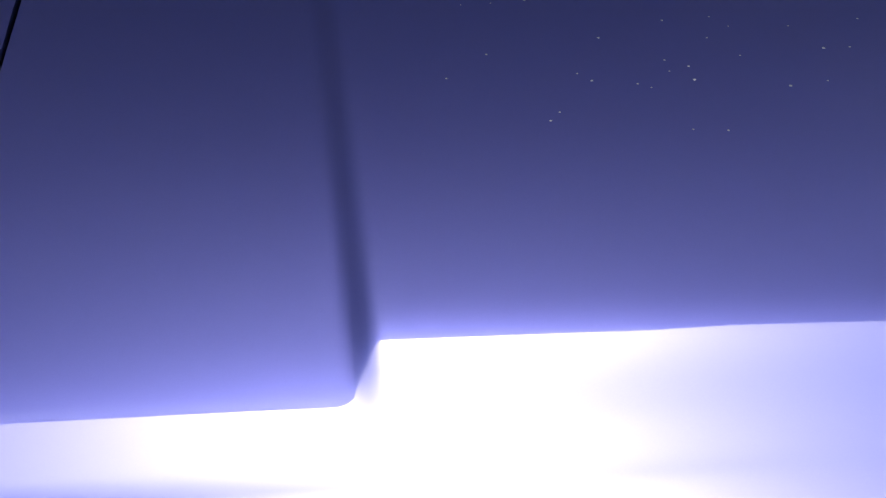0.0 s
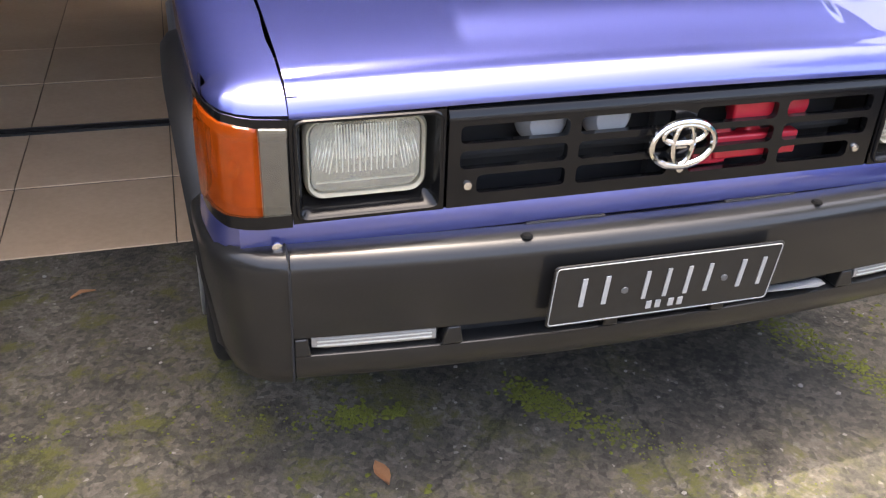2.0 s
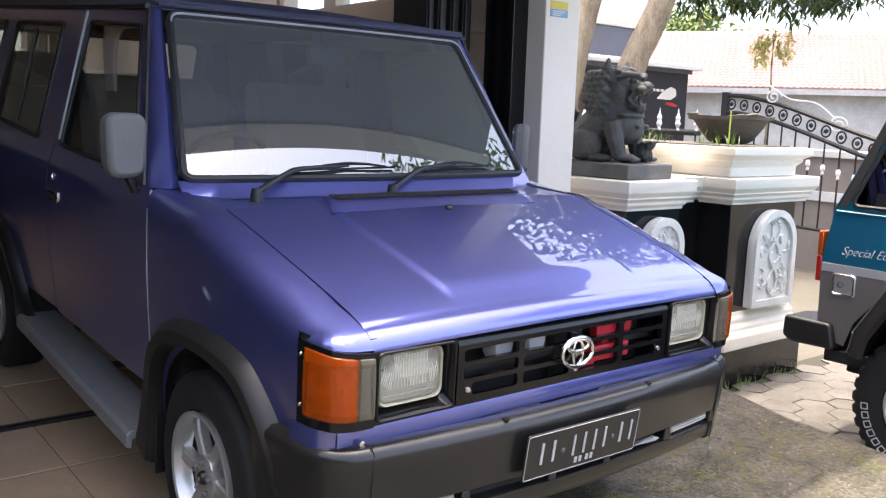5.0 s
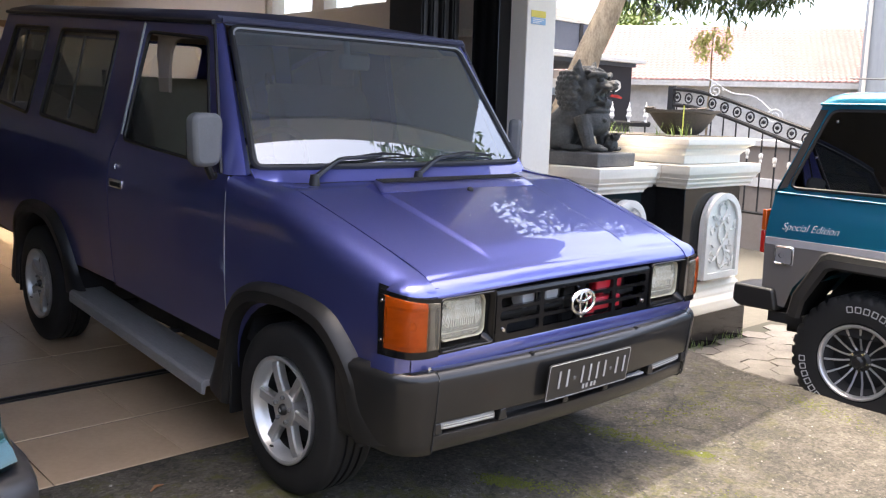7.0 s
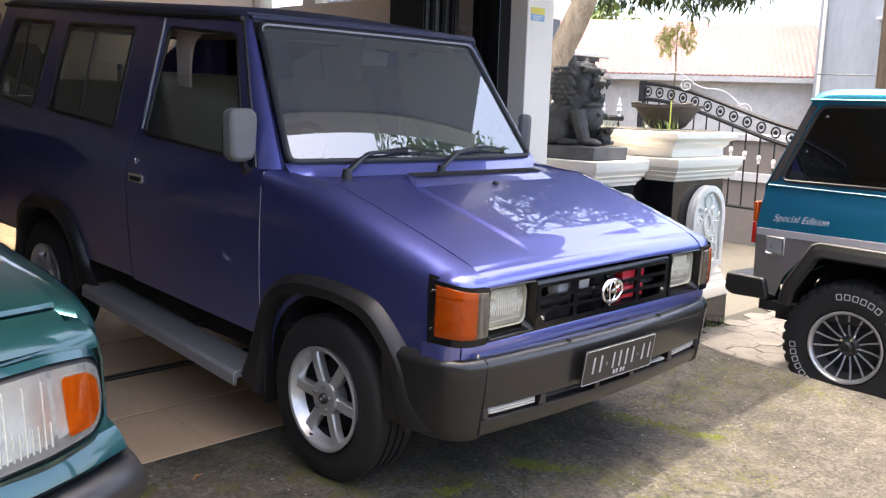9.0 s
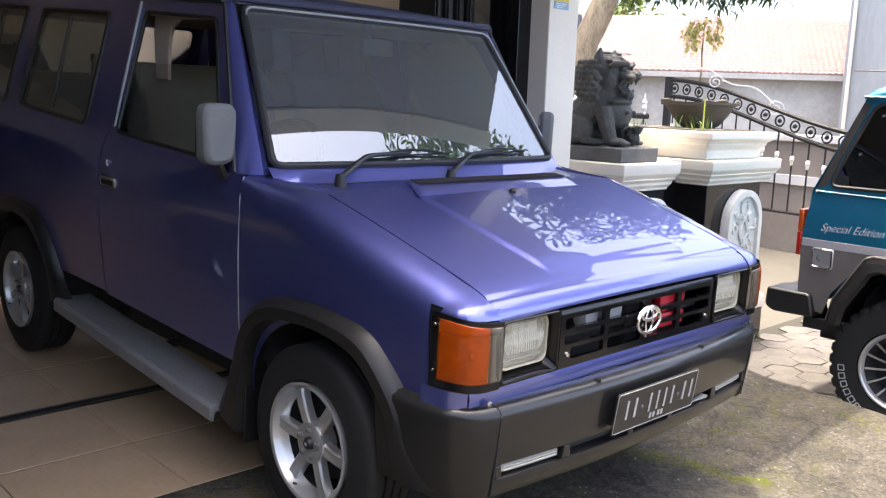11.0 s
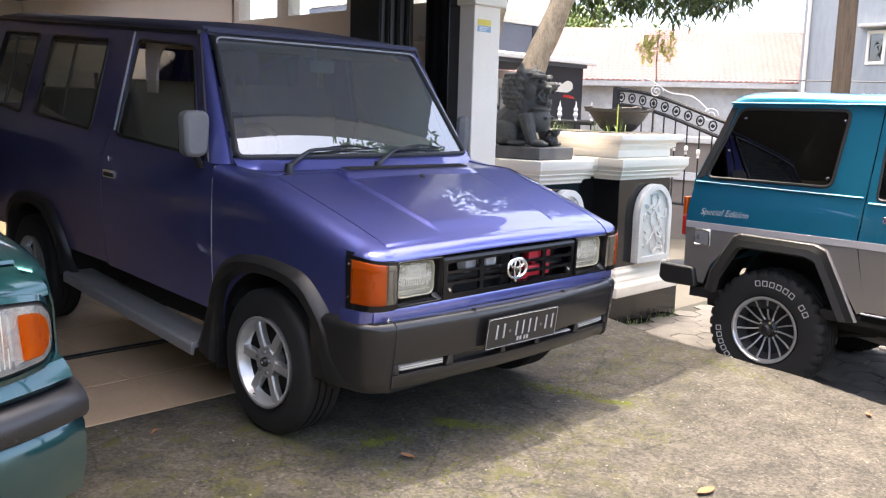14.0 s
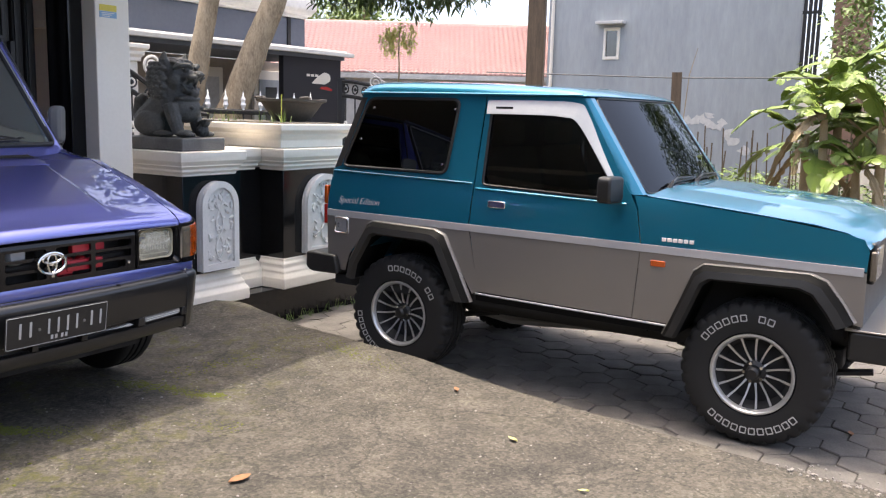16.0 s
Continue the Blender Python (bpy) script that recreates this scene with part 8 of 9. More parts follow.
iron_fence("iron_fence", (8.05, 5.0), (7.3, 1.9), 1.75, 1.15, 15, "black wrought iron fence with rosettes and a swept top")
iron_fence("iron_gate_wing", (4.15, 5.45), (5.7, 5.2), 1.90, 1.25, 7, "black wrought iron gate wing with a swept top")
sp = thing("spear_fence", pose(0, 0, 0), "dark fence rail with white spear finials", "fence")
part("rail", tube([(5.4, 5.6, 1.30), (7.0, 4.6, 1.28)], 0.035, 6), M_IRON, sp)
for k in range(9):
    t = k / 8
    x, y = lerp(5.45, 6.95, t), lerp(5.57, 4.63, t)
    fb_ = lathe([(0.0, 0.0), (0.035, 0.03), (0.018, 0.06), (0.05, 0.11), (0.03, 0.16), (0.045, 0.19), (0.015, 0.25), (0.0, 0.33)], 10)
    part("finial", fb_, M_RELIEF, sp, "white spear finial").matrix_basis = pose(x, y, 1.28) @ Matrix.Diagonal((0.72, 0.72, 0.85, 1))
    part("bar", tube([(x, y, -0.3), (x, y, 1.30)], 0.012, 5), M_IRON, sp)
wc = thing("gate_pilaster", pose(4.75, 5.75, -0.35), "white gate pilaster with a stepped top", "pilaster", kind="structure")
part("shaft", box(-0.2, 0.2, -0.2, 0.2, 0, 2.2), M_WHITE, wc, bevel=0.01)
part("cap", moulding(-0.2, 0.2, -0.2, 0.2, ((0.03, 2.2, 2.26), (0.06, 2.2605, 2.33), (0.1, 2.3305, 2.40))), M_WHITE, wc, bevel=0.008)
sw_ = bmesh.new()
for a0, b0 in (((5.06, 5.45, 1.80), 0.13), ((5.30, 5.45, 1.72), 0.14)):
    tube([(a0[0] + b0 * (1 - k / 30) * math.cos(k * 0.5), a0[1], a0[2] + b0 * (1 - k / 30) * math.sin(k * 0.5)) for k in range(24)], 0.018, 6, sw_)
solo("scroll_ornament", sw_, M_WHITE, "white curled iron ornament on the gate", "ornament")

# low garden wall behind the fence, with pale copings
lw = thing("low_wall", pose(9.0, 5.6, 0, 0, 0, math.degrees(math.atan2(-4.1, -0.8))), "low beige garden wall with white copings behind the fence", "wall", kind="structure")
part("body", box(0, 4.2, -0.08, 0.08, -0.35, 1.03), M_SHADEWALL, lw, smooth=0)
part("coping", box(-0.02, 4.22, -0.13, 0.13, 1.032, 1.12), M_RELIEF, lw, bevel=0.01)
part("band", box(-0.02, 4.22, -0.12, 0.12, 0.50, 0.62), M_RELIEF, lw, bevel=0.008)
part("finial", lathe([(0.0, 0.0), (0.012, 0.01), (0.010, 0.10), (0.035, 0.14), (0.018, 0.17), (0.04, 0.21), (0.012, 0.26), (0.0, 0.32)], 8), M_RELIEF, bpy.data.objects["iron_fence"], "white spear finial").matrix_basis = pose(7.334, 2.04, 1.156)
sc2 = bmesh.new()
tube([(lerp(7.6, 8.05, k / 20), lerp(4.4, 3.55, k / 20), 1.86 - 0.36 * (k / 20) ** 1.5 + 0.04 * math.sin(k * 0.5)) for k in range(21)], 0.009, 5, sc2)
tube([(8.05 + 0.05 * (1 - k / 30) * math.cos(k * 0.45), 3.52 - 0.09 * (1 - k / 30) * math.cos(k * 0.45), 1.42 + 0.10 * (1 - k / 30) * math.sin(k * 0.45)) for k in range(28)], 0.009, 5, sc2)
tube([(7.72 + 0.04 * (1 - k / 30) * math.cos(k * 0.45), 4.15 - 0.08 * (1 - k / 30) * math.cos(k * 0.45), 1.72 + 0.09 * (1 - k / 30) * math.sin(k * 0.45)) for k in range(28)], 0.009, 5, sc2)
solo("scroll_ornament", sc2, M_RELIEF, "thin white curled iron ornament above the fence", "ornament")

# house with a long canopy
hs = thing("house", pose(0, 0, 0), "slate grey house with a white canopy edge and dark porch", "house")
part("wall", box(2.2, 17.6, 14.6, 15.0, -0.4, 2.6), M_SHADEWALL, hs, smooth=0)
part("upper_wall", box(9.7, 16.0, 12.6, 14.58, 2.90, 3.62), M_HOUSE, hs, bevel=0.02)
part("wall_strip", box(15.3, 15.42, 12.57, 12.598, 2.90, 3.62), M_BLACK, hs)
part("cornice", moulding(9.7, 16.0, 12.6, 14.5, ((0.05, 3.63, 3.70), (0.14, 3.7005, 3.78), (0.22, 3.7805, 4.05), (0.1, 4.0505, 4.9))), M_RELIEF, hs, bevel=0.02)
cn = part("canopy", box(2.0, 16.7, 11.75, 14.58, 2.72, 2.84), M_RELIEF, hs, "white canopy slab", bevel=0.015)
part("canopy_lip", box(2.0, 16.85, 11.62, 11.748, 2.69, 2.79), M_RELIEF, cn, bevel=0.01)
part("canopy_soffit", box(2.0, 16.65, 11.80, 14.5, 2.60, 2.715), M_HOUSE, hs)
for x in (11.4, 13.9, 16.7):
    wide = 0.4 if x == 13.9 else 0.0
    dr = part("porch_door", box(x - 0.62 - wide, x + 0.62 + wide, 14.50, 14.598, -0.3, 2.35), M_WHITE, hs, "white door frame", bevel=0.01)
    part("door_panel", box(x - 0.45 - wide, x + 0.45 + wide, 14.46, 14.498, -0.3, 2.1), M_PALEWALL if wide else M_GREYWALL, dr)
    part("door_glass", box(x - 0.22, x + 0.22, 14.44, 14.458, 0.9, 1.9), M_DARKGLASS, dr)
part("porch_column", box(6.2, 6.5, 11.9, 12.2, -0.35, 2.6), M_WHITE, hs, bevel=0.01)
sb = part("sign_wall", box(14.35, 16.55, 11.85, 12.0, -0.35, 2.60), M_SIGN, hs, "black wall with a plain painted sign")
part("sign_shape", prism(rounded([(15.38, 1.97), (15.62, 2.15), (15.9, 2.27), (16.1, 2.22), (16.13, 2.06), (15.92, 1.96)], 0.06), "y", 11.842, 11.848), M_WHITE, sb, smooth=0)
part("sign_shape", prism([(15.70, 1.84), (16.18, 1.80), (16.20, 1.84), (16.02, 1.90), (15.76, 1.90)], "y", 11.842, 11.848), M_REDLENS, sb, smooth=0)
for k in range(3):
    part("sign_bar", box(15.2 + 0.16 * k, 15.32 + 0.16 * k, 11.842, 11.848, 2.14, 2.20), M_WHITE, sb, smooth=0)
part("side_wall", box(17.6, 17.9, 14.602, 15.0, -0.35, 2.6), M_HOUSE, hs)

# long low building with a red tiled roof
ra, rb_ = Vector((17.6, 15.8)), Vector((23.0, 7.4))
rl = (rb_ - ra).length
along = (rb_ - ra).normalized()
back = Vector((-along.y, along.x))
if back.x < 0:
    back = -back
ang = math.degrees(math.atan2(along.y, along.x))
bld = thing("tiled_building", pose(ra.x, ra.y, STREET - 0.06, 0, 0, ang), "long low building with a pale red tiled roof", "building")
EZ, RZ, DEPTH = 2.78, 4.42, 2.6
part("wall", box(0.0, rl, 0.25, 5.0, 0, EZ - 0.02), M_PALEWALL, bld, smooth=0)
roof = part("roof", loft([[(x, -0.05, EZ - 0.02), (x, DEPTH, RZ - 0.02), (x, 2 * DEPTH, EZ - 0.02)] for x in (-0.3, rl + 0.3)]), M_ROOFTILE, bld, smooth=0, solid=0.03)
part("ridge", tube([(-0.3, DEPTH, RZ + 0.02), (rl + 0.3, DEPTH, RZ + 0.02)], 0.09, 8), M_ROOFTILE, bld)
part("fascia", box(-0.3, rl + 0.3, -0.10, -0.06, EZ - 0.16, EZ - 0.01), M_PALEWALL, bld)
TW, COURSES = 0.155, 20
tcol = int((rl + 0.6) / TW)
verts, faces = [], []
sn, cs = (RZ - EZ) / math.hypot(DEPTH, RZ - EZ), DEPTH / math.hypot(DEPTH, RZ - EZ)
for j in range(COURSES):
    q0, q1 = j / COURSES, (j + 1.06) / COURSES
    start = len(verts)
    jit = rnd.uniform(-0.01, 0.01)
    for k in range(tcol * 6 + 1):
        x = -0.3 + TW * k / 6
        w = 0.022 * math.sin(2 * math.pi * k / 6) + 0.03
        for q, lift in ((q0, w - 0.03), (q0, w + 0.018), (q1, w - 0.012)):
            verts.append((x + jit, -0.06 + DEPTH * q - sn * lift, EZ + (RZ - EZ) * q + cs * lift))
    for k in range(tcol * 6):
        a = start + 3 * k
        for o in (0, 1):
            faces.append((a + o, a + 3 + o, a + 4 + o, a + 1 + o))
tme = bpy.data.meshes.new("tile_courses")
tme.from_pydata(verts, [], faces)
tme.materials.append(M_ROOFTILE)
for p in tme.polygons:
    p.use_smooth = True
courses = new("tile_course", tme)
courses.parent = roof
tagged(courses, kind="stuff")

# tall blue-grey building
gb = thing("grey_building", pose(0, 0, 0), "tall blue-grey rendered building with one small window", "building")
WX = 21.3
part("wall", facing(panel([(8.15, -0.4), (1.35, -0.4), (1.35, 8.5), (8.15, 8.5)], lambda u, v: (WX, u, v), [[(6.47, 2.87), (6.0, 2.87), (6.0, 3.72), (6.47, 3.72)]], step=0.6), (-1, 0, 0)), M_GREYWALL, gb, solid=0.25)
part("return_wall", box(WX + 0.26, WX + 5, 7.9, 8.15, -0.4, 8.5), M_GREYWALL, gb)
gwn = part("window", box(WX + 0.02, WX + 0.06, 6.01, 6.46, 2.88, 3.71), M_DARKGLASS, gb)
f = bmesh.new()
for a in ((6.0, 6.07, 2.87, 3.72), (6.40, 6.47, 2.87, 3.72), (6.07, 6.40, 2.87, 2.95), (6.07, 6.40, 3.64, 3.72)):
    box(WX - 0.03, WX + 0.08, a[0], a[1], a[2], a[3], f)
part("window_frame", f, M_WHITE, gwn, bevel=0.006)
part("window_hood", box(WX - 0.3, WX - 0.002, 5.85, 6.62, 3.80, 3.88), M_PALEWALL, gwn, bevel=0.01)
part("downpipe", tube([(WX - 0.06, 8.0, -0.3), (WX - 0.06, 8.0, 8.0)], 0.05, 8), M_WHITE, gb)
st_bm = bmesh.new()
for k in range(16):
    u0, v0 = lerp(4.5, 2.6, k / 15) + rnd.uniform(-0.1, 0.1), 0.85 + 0.5 * math.sin(k * 0.25) + rnd.uniform(-0.12, 0.2)
    ring_ = [(u0 + rnd.uniform(0.05, 0.2) * math.cos(q * 0.785), v0 + rnd.uniform(0.04, 0.16) * math.sin(q * 0.785)) for q in range(8)]
    add_mesh(st_bm, facing(panel(ring_, lambda u, v, k=k: (WX - 0.004 - 0.0006 * k, u, v), step=0.3), (-1, 0, 0)), Matrix.Identity(4))
part("stain", st_bm, M_PALEWALL, gb, "patches of bare cement", smooth=0)
lt = thing("stair_screen", pose(0, 0, 0), "dark metal slatted stair screen on the building corner", "screen")
for k in range(4):
    part("slat", box(WX - 0.05, WX, 1.24 - 0.11 * k, 1.32 - 0.11 * k, 2.4, 6.0), M_IRON, lt)
part("frame", box(WX - 0.06, WX - 0.052, 0.90, 1.34, 3.9, 3.98), M_IRON, lt)
brk = thing("brick_house", pose(0, 0, 0), "rough brick gable behind the banana plants", "house")
part("wall", box(23.5, 24.0, 0.1, 0.98, -0.4, 4.6), M_BRICK, brk)

# banana clump
def banana(x, y, h, n, seed):
    b = thing("banana_plant", pose(x, y, STREET - 0.06), "banana plant with torn green and withered leaves", "plant", "banana clump")
    rnd = random.Random(seed)
    part("stem", tube([(0, 0, 0), (0.03, 0.02, h * 0.5), (0.0, 0.05, h)], [0.085, 0.07, 0.045], 10), M_DRYBAN, b, "banana stem with dry sheaths")
    for k in range(n):
        a = 2 * math.pi * k / n + rnd.uniform(-0.5, 0.5)
        dry = k % 6 == 2
        L_, W_ = rnd.uniform(0.6, 1.5), rnd.uniform(0.11, 0.23) * (0.5 if dry else 1)
        rise = rnd.uniform(-0.35, 0.1) if dry else rnd.uniform(0.0, 1.5)
        sag = rnd.uniform(0.5, 1.0) if dry else rnd.uniform(0.25, 0.6) + 0.4 * rise
        base_z = h * rnd.uniform(0.8, 1.0)
        twist = rnd.uniform(-0.7, 0.7)
        bm = bmesh.new()
        segs = 22
        spine = []
        for i in range(segs + 1):
            t = i / segs
            r = L_ * t * (0.8 if dry else 1) * (1 - 0.25 * rise * t)
            spine.append(Vector((r * math.cos(a + 0.12 * twist * t), r * math.sin(a + 0.12 * twist * t), base_z + L_ * (rise * t - sag * t * t))))
        for side_ in (-1, 1):
            i = 2
            while i < segs:
                j = min(segs, i + rnd.choice((1, 1, 2, 3, 4)))
                sw = W_ * rnd.uniform(0.75, 1.08)
                hang = rnd.uniform(0.1, 0.9) * (1.6 if dry else 0.6)
                rows = []
                for m in range(i, j + 1):
                    t = m / segs
                    w = sw * max(0.04, math.sin(math.pi * (0.03 + 0.95 * t))) ** 0.55
                    tip = 0.72 if (m in (i, j) and j - i > 1) else 1.0
                    out = Vector((-math.sin(a) * side_, math.cos(a) * side_, 0.35 * twist * side_ - hang * 0.4))
                    slip = Vector((math.cos(a), math.sin(a), 0)) * w * rnd.uniform(0.25, 0.5)
                    p = spine[m]
                    rows.append([p, p + out * w * 0.5 * tip + slip * 0.4 + Vector((0, 0, 0.02)), p + out * w * tip + slip + Vector((0, 0, -0.25 * w * hang))])
                loft(rows, bm=bm)
                i = j
        tube([tuple(q) for q in spine[::3]], [0.016 * (1 - 0.8 * q / len(spine[::3])) for q in range(len(spine[::3]))], 5, bm)
        part("leaf", bm, M_DRYBAN if dry else M_BANANA, b, "withered hanging leaf" if dry else "")
    return b


banana(11.7, -0.95, 2.0, 19, 1)
banana(12.5, -1.0, 2.6, 18, 2)
banana(11.8, -1.7, 2.0, 16, 3)
banana(12.4, -0.6, 1.5, 15, 6)
banana(11.9, -1.4, 1.2, 14, 8)
bt = thing("shade_tree", pose(0, 0, 0), "leafy green tree behind the banana plants", "tree")
limb(bt, "trunk", [(17.2, -2.6, -0.35), (17.3, -2.4, 2.0), (17.5, -2.1, 3.6)], 0.14, 0.06, 9)
crown(bt, [(17.4 + rnd.uniform(-1.2, 1.4), -2.0 + rnd.uniform(-3.2, 2.0), 3.6 + rnd.uniform(-1.9, 2.4), 0.6) for k in range(110)], 150, 0.16, 0.06, 11, M_LEAFLIGHT)

yo = thing("yard_tree", pose(0, 0, 0), "tall leafy green tree overhanging the paved yard", "tree")
limb(yo, "trunk", [(10.4, -5.6, -0.35), (10.1, -5.3, 2.4), (9.4, -4.6, 5.2), (8.4, -3.7, 7.2)], 0.17, 0.06, 14)
limb(yo, "limb", [(9.4, -4.6, 5.2), (9.8, -3.4, 6.8), (9.5, -2.4, 8.0)], 0.07, 0.02, 15)
crown(yo, [(8.6 + rnd.uniform(-2.0, 1.6), -3.6 + rnd.uniform(-1.9, 1.9), 7.4 + rnd.uniform(-1.3, 1.5), 0.55) for k in range(60)], 80, 0.24, 0.07, 12, M_LEAFLIGHT)

# low plants with stakes by the wall
lp = leaf_cloud([(16.4 + rnd.uniform(-1.0, 2.2), lerp(3.6, -3.2, k / 40), STREET + rnd.uniform(0.1, 0.5), 0.3) for k in range(41)], 90, 0.12, 0.06, 21, 0.3)
lp.materials.append(M_LEAFLIGHT)
tagged(new("vegetable_bed", lp), "low green vegetable plants along the wall", "plants", kind="stuff")
for k in range(34):
    y = lerp(3.6, -0.6, k / 33) + rnd.uniform(-0.1, 0.1)
    x = 17.0 + rnd.uniform(-0.7, 0.7)
    solo("plant_stake", tube([(x, y, -0.35), (x + rnd.uniform(-0.06, 0.06), y + rnd.uniform(-0.08, 0.08), 1.0 + rnd.uniform(-0.3, 0.3))], 0.014, 5), M_WOOD, "thin bare stake among the vegetable plants", "stake", "plant stakes")

# small yellowish tree by the wall, and far trees
yt = thing("young_tree", pose(0, 0, 0), "slender young tree with yellowing leaves", "tree")
limb(yt, "trunk", [(12.55, 7.25, -0.35), (12.6, 7.2, 1.4), (12.6, 7.2, 2.9)], 0.03, 0.012, 4)
crown(yt, [(12.6 + rnd.uniform(-0.22, 0.22), 7.2 + rnd.uniform(-0.32, 0.32), 2.55 + 0.42 * k / 13, 0.13) for k in range(14)], 30, 0.12, 0.038, 31, M_LEAFYEL, droop=1.0)
for k, (x, y, z, r) in enumerate(((33, 29, 4.0, 2.4), (26.2, 18.7, 4.7, 1.3), (28.4, 20.6, 4.6, 1.3), (36, 24, 4.0, 2.2), (39, 17.5, 4.0, 1.8))):
    ft_ = thing("far_tree", pose(0, 0, 0), "hazy green tree behind the tiled building", "tree", "far trees")
    limb(ft_, "trunk", [(x, y, -0.35), (x + 0.1, y, z * 0.6), (x + 0.3, y, z + r * 0.6)], 0.18, 0.06, k)
    crown(ft_, [(x + rnd.uniform(-1, 1) * r, y + rnd.uniform(-1, 1) * r, z + rnd.uniform(-0.5, 0.75) * r, 0.6) for q in range(26)], 60, 0.3, 0.12, 40 + k, M_LEAFLIGHT)
solo("perimeter_wall", box(9.0, 9.15, -30, -9, -0.4, 2.0), M_PALEWALL, "plain cement perimeter wall", "wall", kind="structure")
solo("wall_south", box(-30, 30, -14.2, -14.0, -0.4, 2.4), M_PALEWALL, "plain cement wall across the street", "wall", kind="structure")

# shrubs and palms along the yard wall
hd_ = leaf_cloud([(-6.3 + rnd.uniform(-0.5, 0.5), -11 + 11.5 * k / 110, 0.1 + 3.6 * rnd.random(), 0.5) for k in range(111)], 60, 0.42, 0.09, 51, 0.7)
hd_.materials.append(M_LEAF)
tagged(new("shrubbery", hd_), "dense dark green shrubs and palms along the yard wall", "shrubs", kind="stuff")

# fallen leaves, pebbles, twig on the driveway
def fallen(x, y, a, size, material, label):
    bm = bmesh.new()
    rows = []
    for t, w in ((0, 0.05), (0.25, 0.7), (0.5, 1.0), (0.75, 0.75), (1, 0.05)):
        px = (t - 0.5) * size * 2.2
        rows.append([(px, -w * size * 0.5, 0.010), (px, 0, 0.004 + 0.006 * t), (px, w * size * 0.5, 0.012)])
    facing(loft(rows, bm=bm), (0, 0, 1))
    z = (drive_z(x, y) if x < edge_x(y) else STREET) + 0.004
    return solo("fallen_leaf", bm, material, label, "leaf", "fallen leaves", m=pose(x, y, z, 0, 0, a), solid=0.0012)


for x, y, a, s_, m_ in ((0.21, -0.82, -10, 0.045, M_DRY), (1.65, -0.90, 40, 0.028, M_DRY), (1.24, -1.44, 70, 0.026, M_LEAFYEL), (-0.50, 0.075, 100, 0.032, M_DRY), (2.9, -2.6, 15, 0.03, M_DRY), (0.95, -1.9, 120, 0.02, M_LEAFYEL)):
    fallen(x, y, a, s_, m_, "curled orange-brown dry leaf on the driveway" if m_ is M_DRY else "small yellow leaf on the driveway")
solo("twig", tube([(-1.145, 0.91, drive_z(-1.1, 0.91) + 0.006), (-1.12, 0.93, drive_z(-1.1, 0.93) + 0.012), (-1.085, 0.94, drive_z(-1.1, 0.94) + 0.006)], [0.003, 0.006, 0.002], 6), M_DRY, "small brown dry twig on the driveway", "twig")
pb_ = bmesh.new()
for k in range(260):
    x, y = rnd.uniform(-2.8, 2.0), rnd.uniform(-3.2, 1.1)
    if x < edge_x(y) - 0.05:
        r = rnd.uniform(0.003, 0.008)
        blob(x, y, drive_z(x, y) + 0.003, r, r * rnd.uniform(0.6, 1), r * 0.6, seed=k, rough=0.3, sub=1, bm=pb_)
solo("pebbles", pb_, M_PEBBLE, "scattered pale pebbles and crumbs on the driveway", "pebbles", kind="stuff")
mv_, mf_ = [], []
for xa, ya, xb, yb, n_, wd_ in ((-1.30, 0.33, -0.90, 0.30, 90, 0.045), (-0.90, 0.30, -0.60, 0.27, 110, 0.04), (-0.56, 0.27, -0.50, 0.26, 190, 0.022), (-0.44, 0.26, -0.42, 0.255, 70, 0.012), (-0.14, 0.28, -0.05, 0.15, 300, 0.024), (-0.04, 0.14, 0.10, 0.03, 170, 0.03), (0.10, 0.03, 0.30, -0.10, 150, 0.035), (0.30, -0.10, 0.62, -0.42, 140, 0.04), (0.60, 0.42, 0.74, 0.20, 260, 0.045), (0.74, 0.20, 0.76, 0.02, 200, 0.03), (0.75, 0.03, 0.84, -0.07, 330, 0.018), (0.9, 0.35, 1.8, 0.25, 200, 0.06), (1.90, 0.25, 1.74, -0.55, 330, 0.05), (-0.9, 0.05, -0.3, -0.15, 90, 0.08)):
    for k in range(n_):
        t = rnd.random()
        x, y = lerp(xa, xb, t) + rnd.gauss(0, wd_), lerp(ya, yb, t) + rnd.gauss(0, wd_)
        r, h, a0, i0 = rnd.uniform(0.003, 0.010), rnd.uniform(0.0015, 0.0045), rnd.uniform(0, 6.28), len(mv_)
        z = drive_z(x, y)
        if x > edge_x(y) - 0.04:
            continue
        mv_.append((x, y, z + h))
        for q in range(6):
            w_ = r * rnd.uniform(0.55, 1.25)
            mv_.append((x + w_ * math.cos(a0 + q * math.pi / 3), y + w_ * math.sin(a0 + q * math.pi / 3), z - 0.001))
            mf_.append((i0, i0 + 1 + q, i0 + 1 + (q + 1) % 6))
mo_ = bpy.data.meshes.new("moss")
mo_.from_pydata(mv_, [], mf_)
mo_.materials.append(M_MOSS)
tagged(new("moss", mo_), "yellow-green moss clumps in streaks on the driveway", "moss", kind="stuff")
gv = bmesh.new()
for k in range(620):
    y = rnd.uniform(-3.8, -2.45)
    x = edge_x(y) + abs(rnd.gauss(0.04, 0.30)) - 0.06
    r = rnd.uniform(0.004, 0.011)
    blob(x, y, (gz(y) if x < edge_x(y) + 0.02 else STREET) + 0.003, r, r * rnd.uniform(0.6, 1), r * 0.7, seed=k, rough=0.35, sub=1, bm=gv)
solo("gravel", gv, M_PEBBLE, "loose grey gravel along the driveway edge", "gravel", kind="stuff")
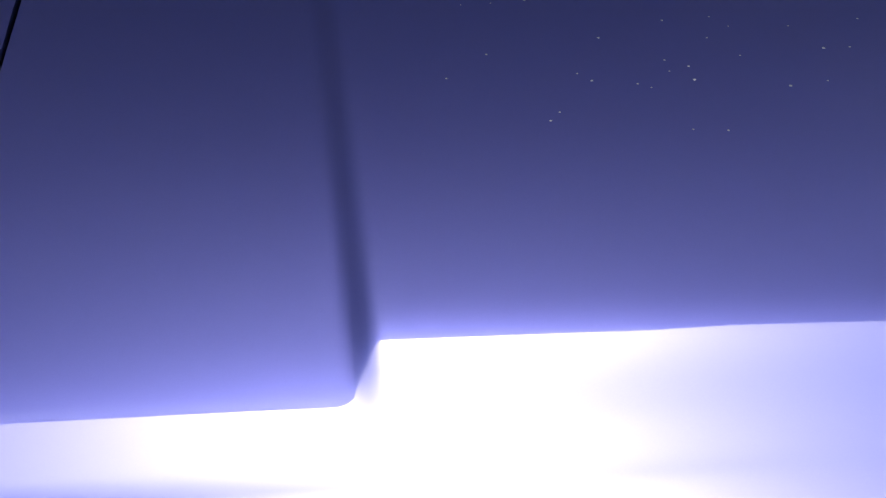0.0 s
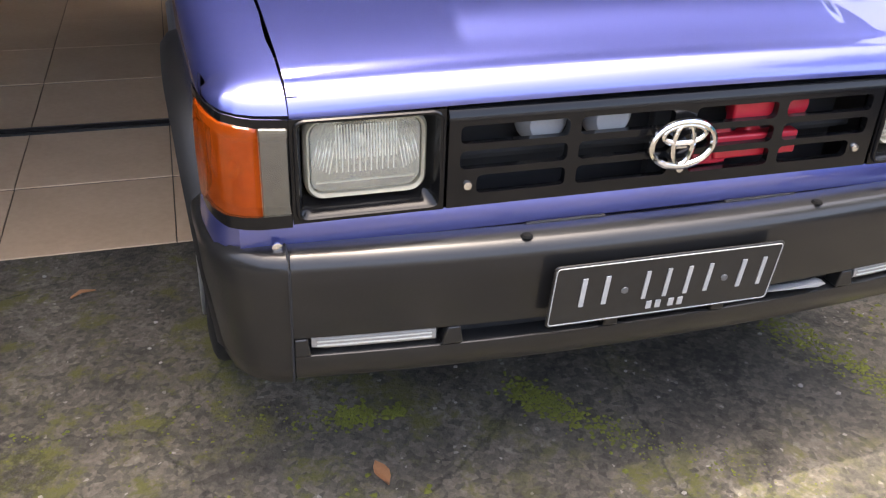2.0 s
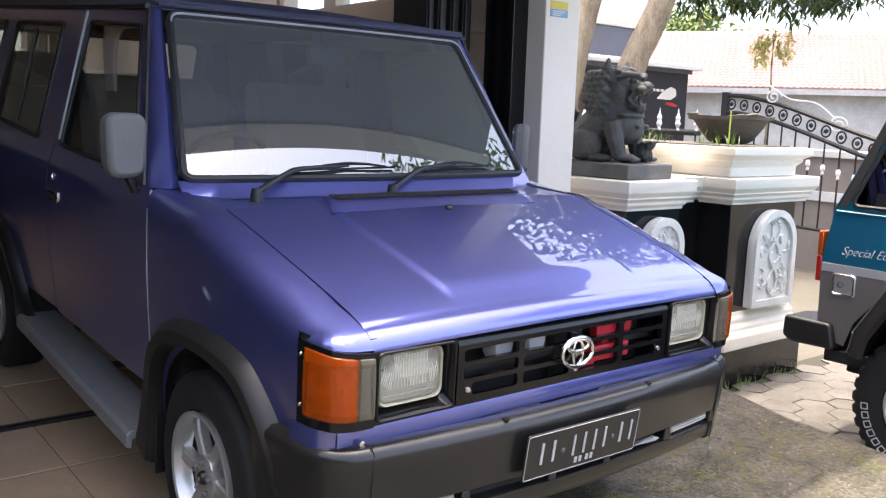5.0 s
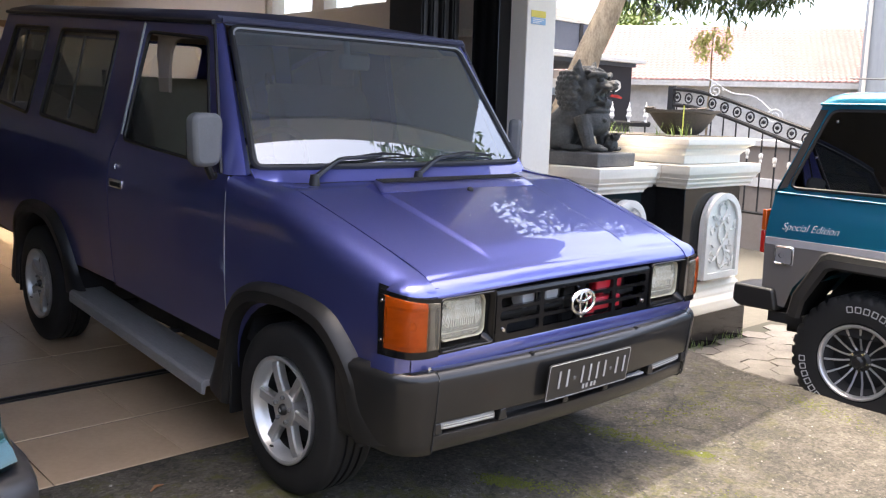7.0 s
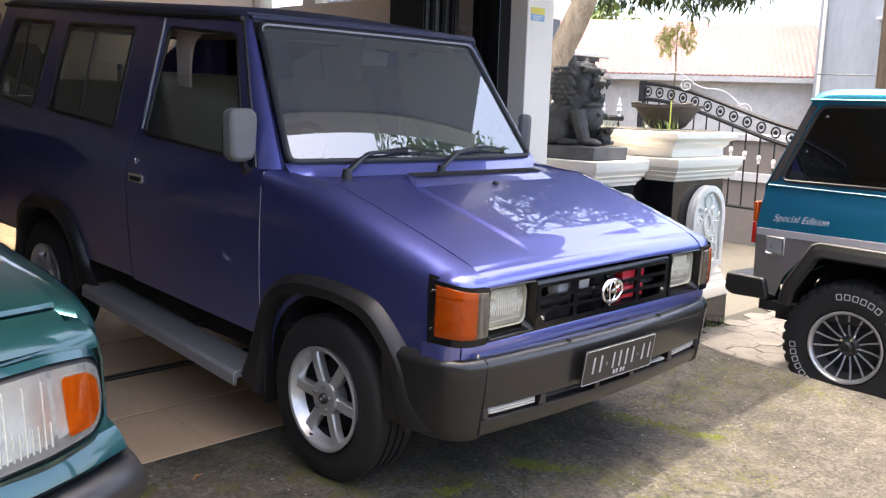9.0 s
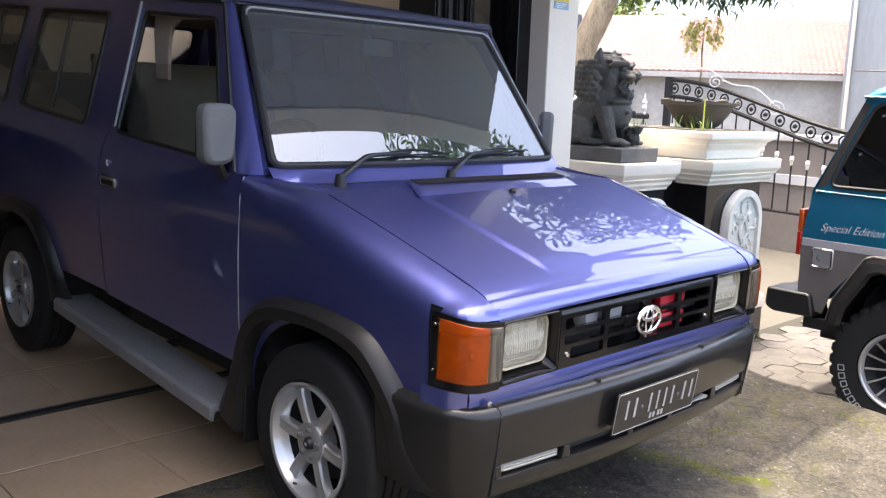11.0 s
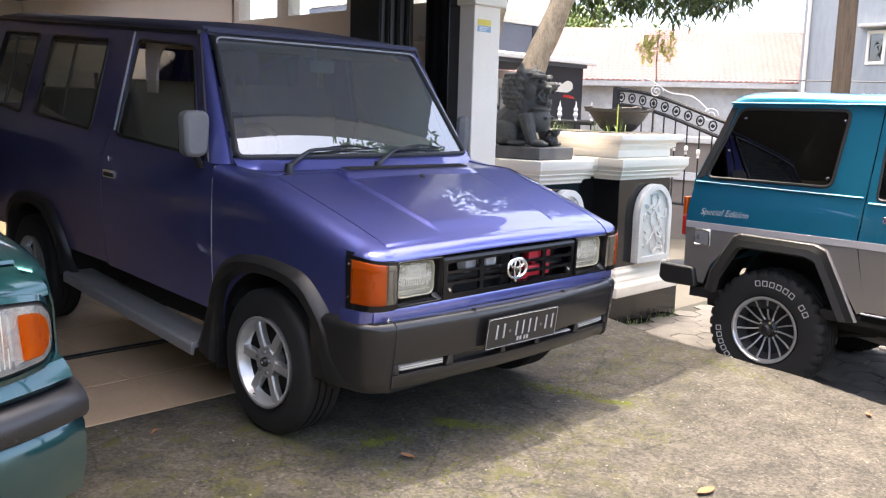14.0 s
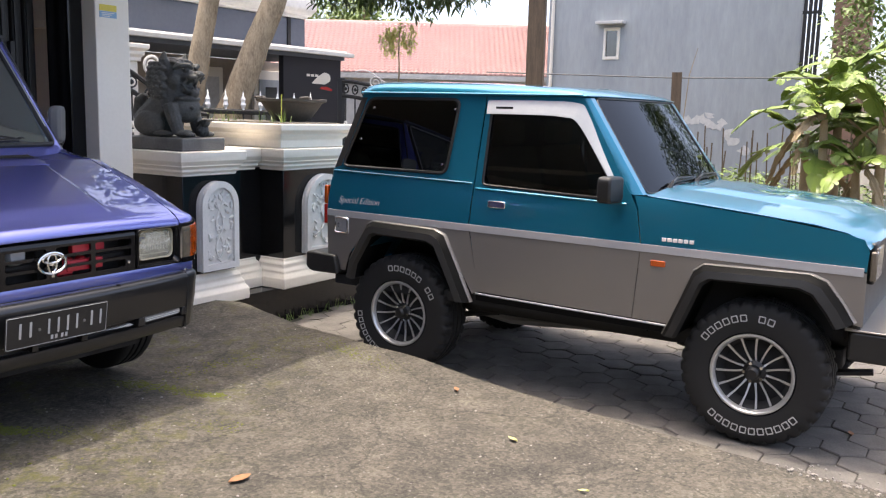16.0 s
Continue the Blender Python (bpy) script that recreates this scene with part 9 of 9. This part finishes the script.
# weeds along the plinth
wd = bmesh.new()
verts = []
for k in range(60):
    x, y = rnd.uniform(2.9, 3.9), 1.47 - abs(rnd.gauss(0, 0.03))
    h = rnd.uniform(0.02, 0.08)
    a = rnd.uniform(0, 6.28)
    loft([[(x, y, STREET), (x + 0.006, y, STREET)], [(x + 0.02 * math.cos(a), y + 0.02 * math.sin(a), STREET + h), (x + 0.02 * math.cos(a) + 0.003, y + 0.02 * math.sin(a), STREET + h)]], bm=wd)
solo("weeds", wd, M_LEAFLIGHT, "thin weeds along the plinth foot", "weeds", kind="stuff")

# ---- floor tiles and pavers ----
def slab_piece(poly, h, bev):
    """A thin stone with a bevelled rim, round the origin."""
    bm = bmesh.new()
    n = len(poly)
    lo = [bm.verts.new((x, y, -h)) for x, y in poly]
    mi = [bm.verts.new((x, y, -bev)) for x, y in poly]
    k = 1 - bev / max(abs(poly[0][0]), abs(poly[0][1]))
    hi = [bm.verts.new((x * k, y * k, 0)) for x, y in poly]
    for a, b in ((lo, mi), (mi, hi)):
        for i in range(n):
            bm.faces.new((a[i], a[(i + 1) % n], b[(i + 1) % n], b[i]))
    bm.faces.new(hi)
    bmesh.ops.recalc_face_normals(bm, faces=bm.faces)
    return bm


def piece_mesh(name, bm, material):
    me = bpy.data.meshes.new(name)
    bm.to_mesh(me)
    bm.free()
    me.materials.append(material)
    return me


T = 0.497
tile_me = piece_mesh("tile", slab_piece([(-T / 2, -T / 2), (T / 2, -T / 2), (T / 2, T / 2), (-T / 2, T / 2)], 0.004, 0.0015), M_TILE)
for row in range(17):
    y = 1.2 + 0.47 * (row + 0.5) if row < 2 else 2.205 + 0.5 * (row - 2 + 0.5)
    for c in range(17):
        x = 1.62 - 0.5 * (c + 0.5) + 0.01
        t = new("tile", tile_me)
        t.parent = fl
        t.matrix_world = pose(x, y, gz(y) + 0.002, math.degrees(math.atan(0.022))) @ Matrix.Diagonal((1, 0.94 if row < 2 else 1, 1, 1))

R = 0.125
hexa = [(R * math.cos(radians(60 * k)) * 1.0, R * math.sin(radians(60 * k))) for k in range(6)]
paver_me = piece_mesh("paver", slab_piece([(x * 0.978, y * 0.978) for x, y in hexa], 0.05, 0.005), M_PAVER)
pav = solo("pavement", panel([(1.2, -9), (9.5, -9), (9.5, 1.6), (3.9, 1.6), (3.9, 1.49), (2.2, 1.49), (1.6, -2)], lambda u, v: (u, v, STREET - 0.012), step=1.5), M_JOINT, "grey hexagonal concrete pavers with sandy joints", "pavement", kind="structure", smooth=0)
rnd = random.Random(3)
spots = []
i = 0
for i in range(0, 46):
    x = 1.55 + 1.5 * R * i
    for j in range(-26, 9):
        y = math.sqrt(3) * R * (j + 0.5 * (i % 2))
        if y < 1.42 and y > -5.6 and x > edge_x(min(1.4, y)) - 0.12 and x < 9.3:
            spots.append((x, y))
spots.sort(key=lambda p: math.hypot(p[0] - 2.4, (p[1] + 1.4) * 0.8))
for x, y in spots[:300]:
    t = new("paver", paver_me)
    t.parent = pav
    t.matrix_world = pose(x, y, STREET + rnd.uniform(-0.004, 0.004), rnd.uniform(-1.2, 1.2), rnd.uniform(-1.2, 1.2), 60 * rnd.randrange(6))
rest = bmesh.new()
for x, y in spots[300:]:
    v = [rest.verts.new((x + px * 0.978, y + py * 0.978, STREET + rnd.uniform(-0.003, 0.003))) for px, py in hexa]
    b = [rest.verts.new((q.co.x, q.co.y, STREET - 0.05)) for q in v]
    rest.faces.new(v)
    for k in range(6):
        rest.faces.new((b[k], b[(k + 1) % 6], v[(k + 1) % 6], v[k]))
ps = part("far_pavers", rest, M_PAVER, pav, smooth=0)
ps["kind"] = "stuff"
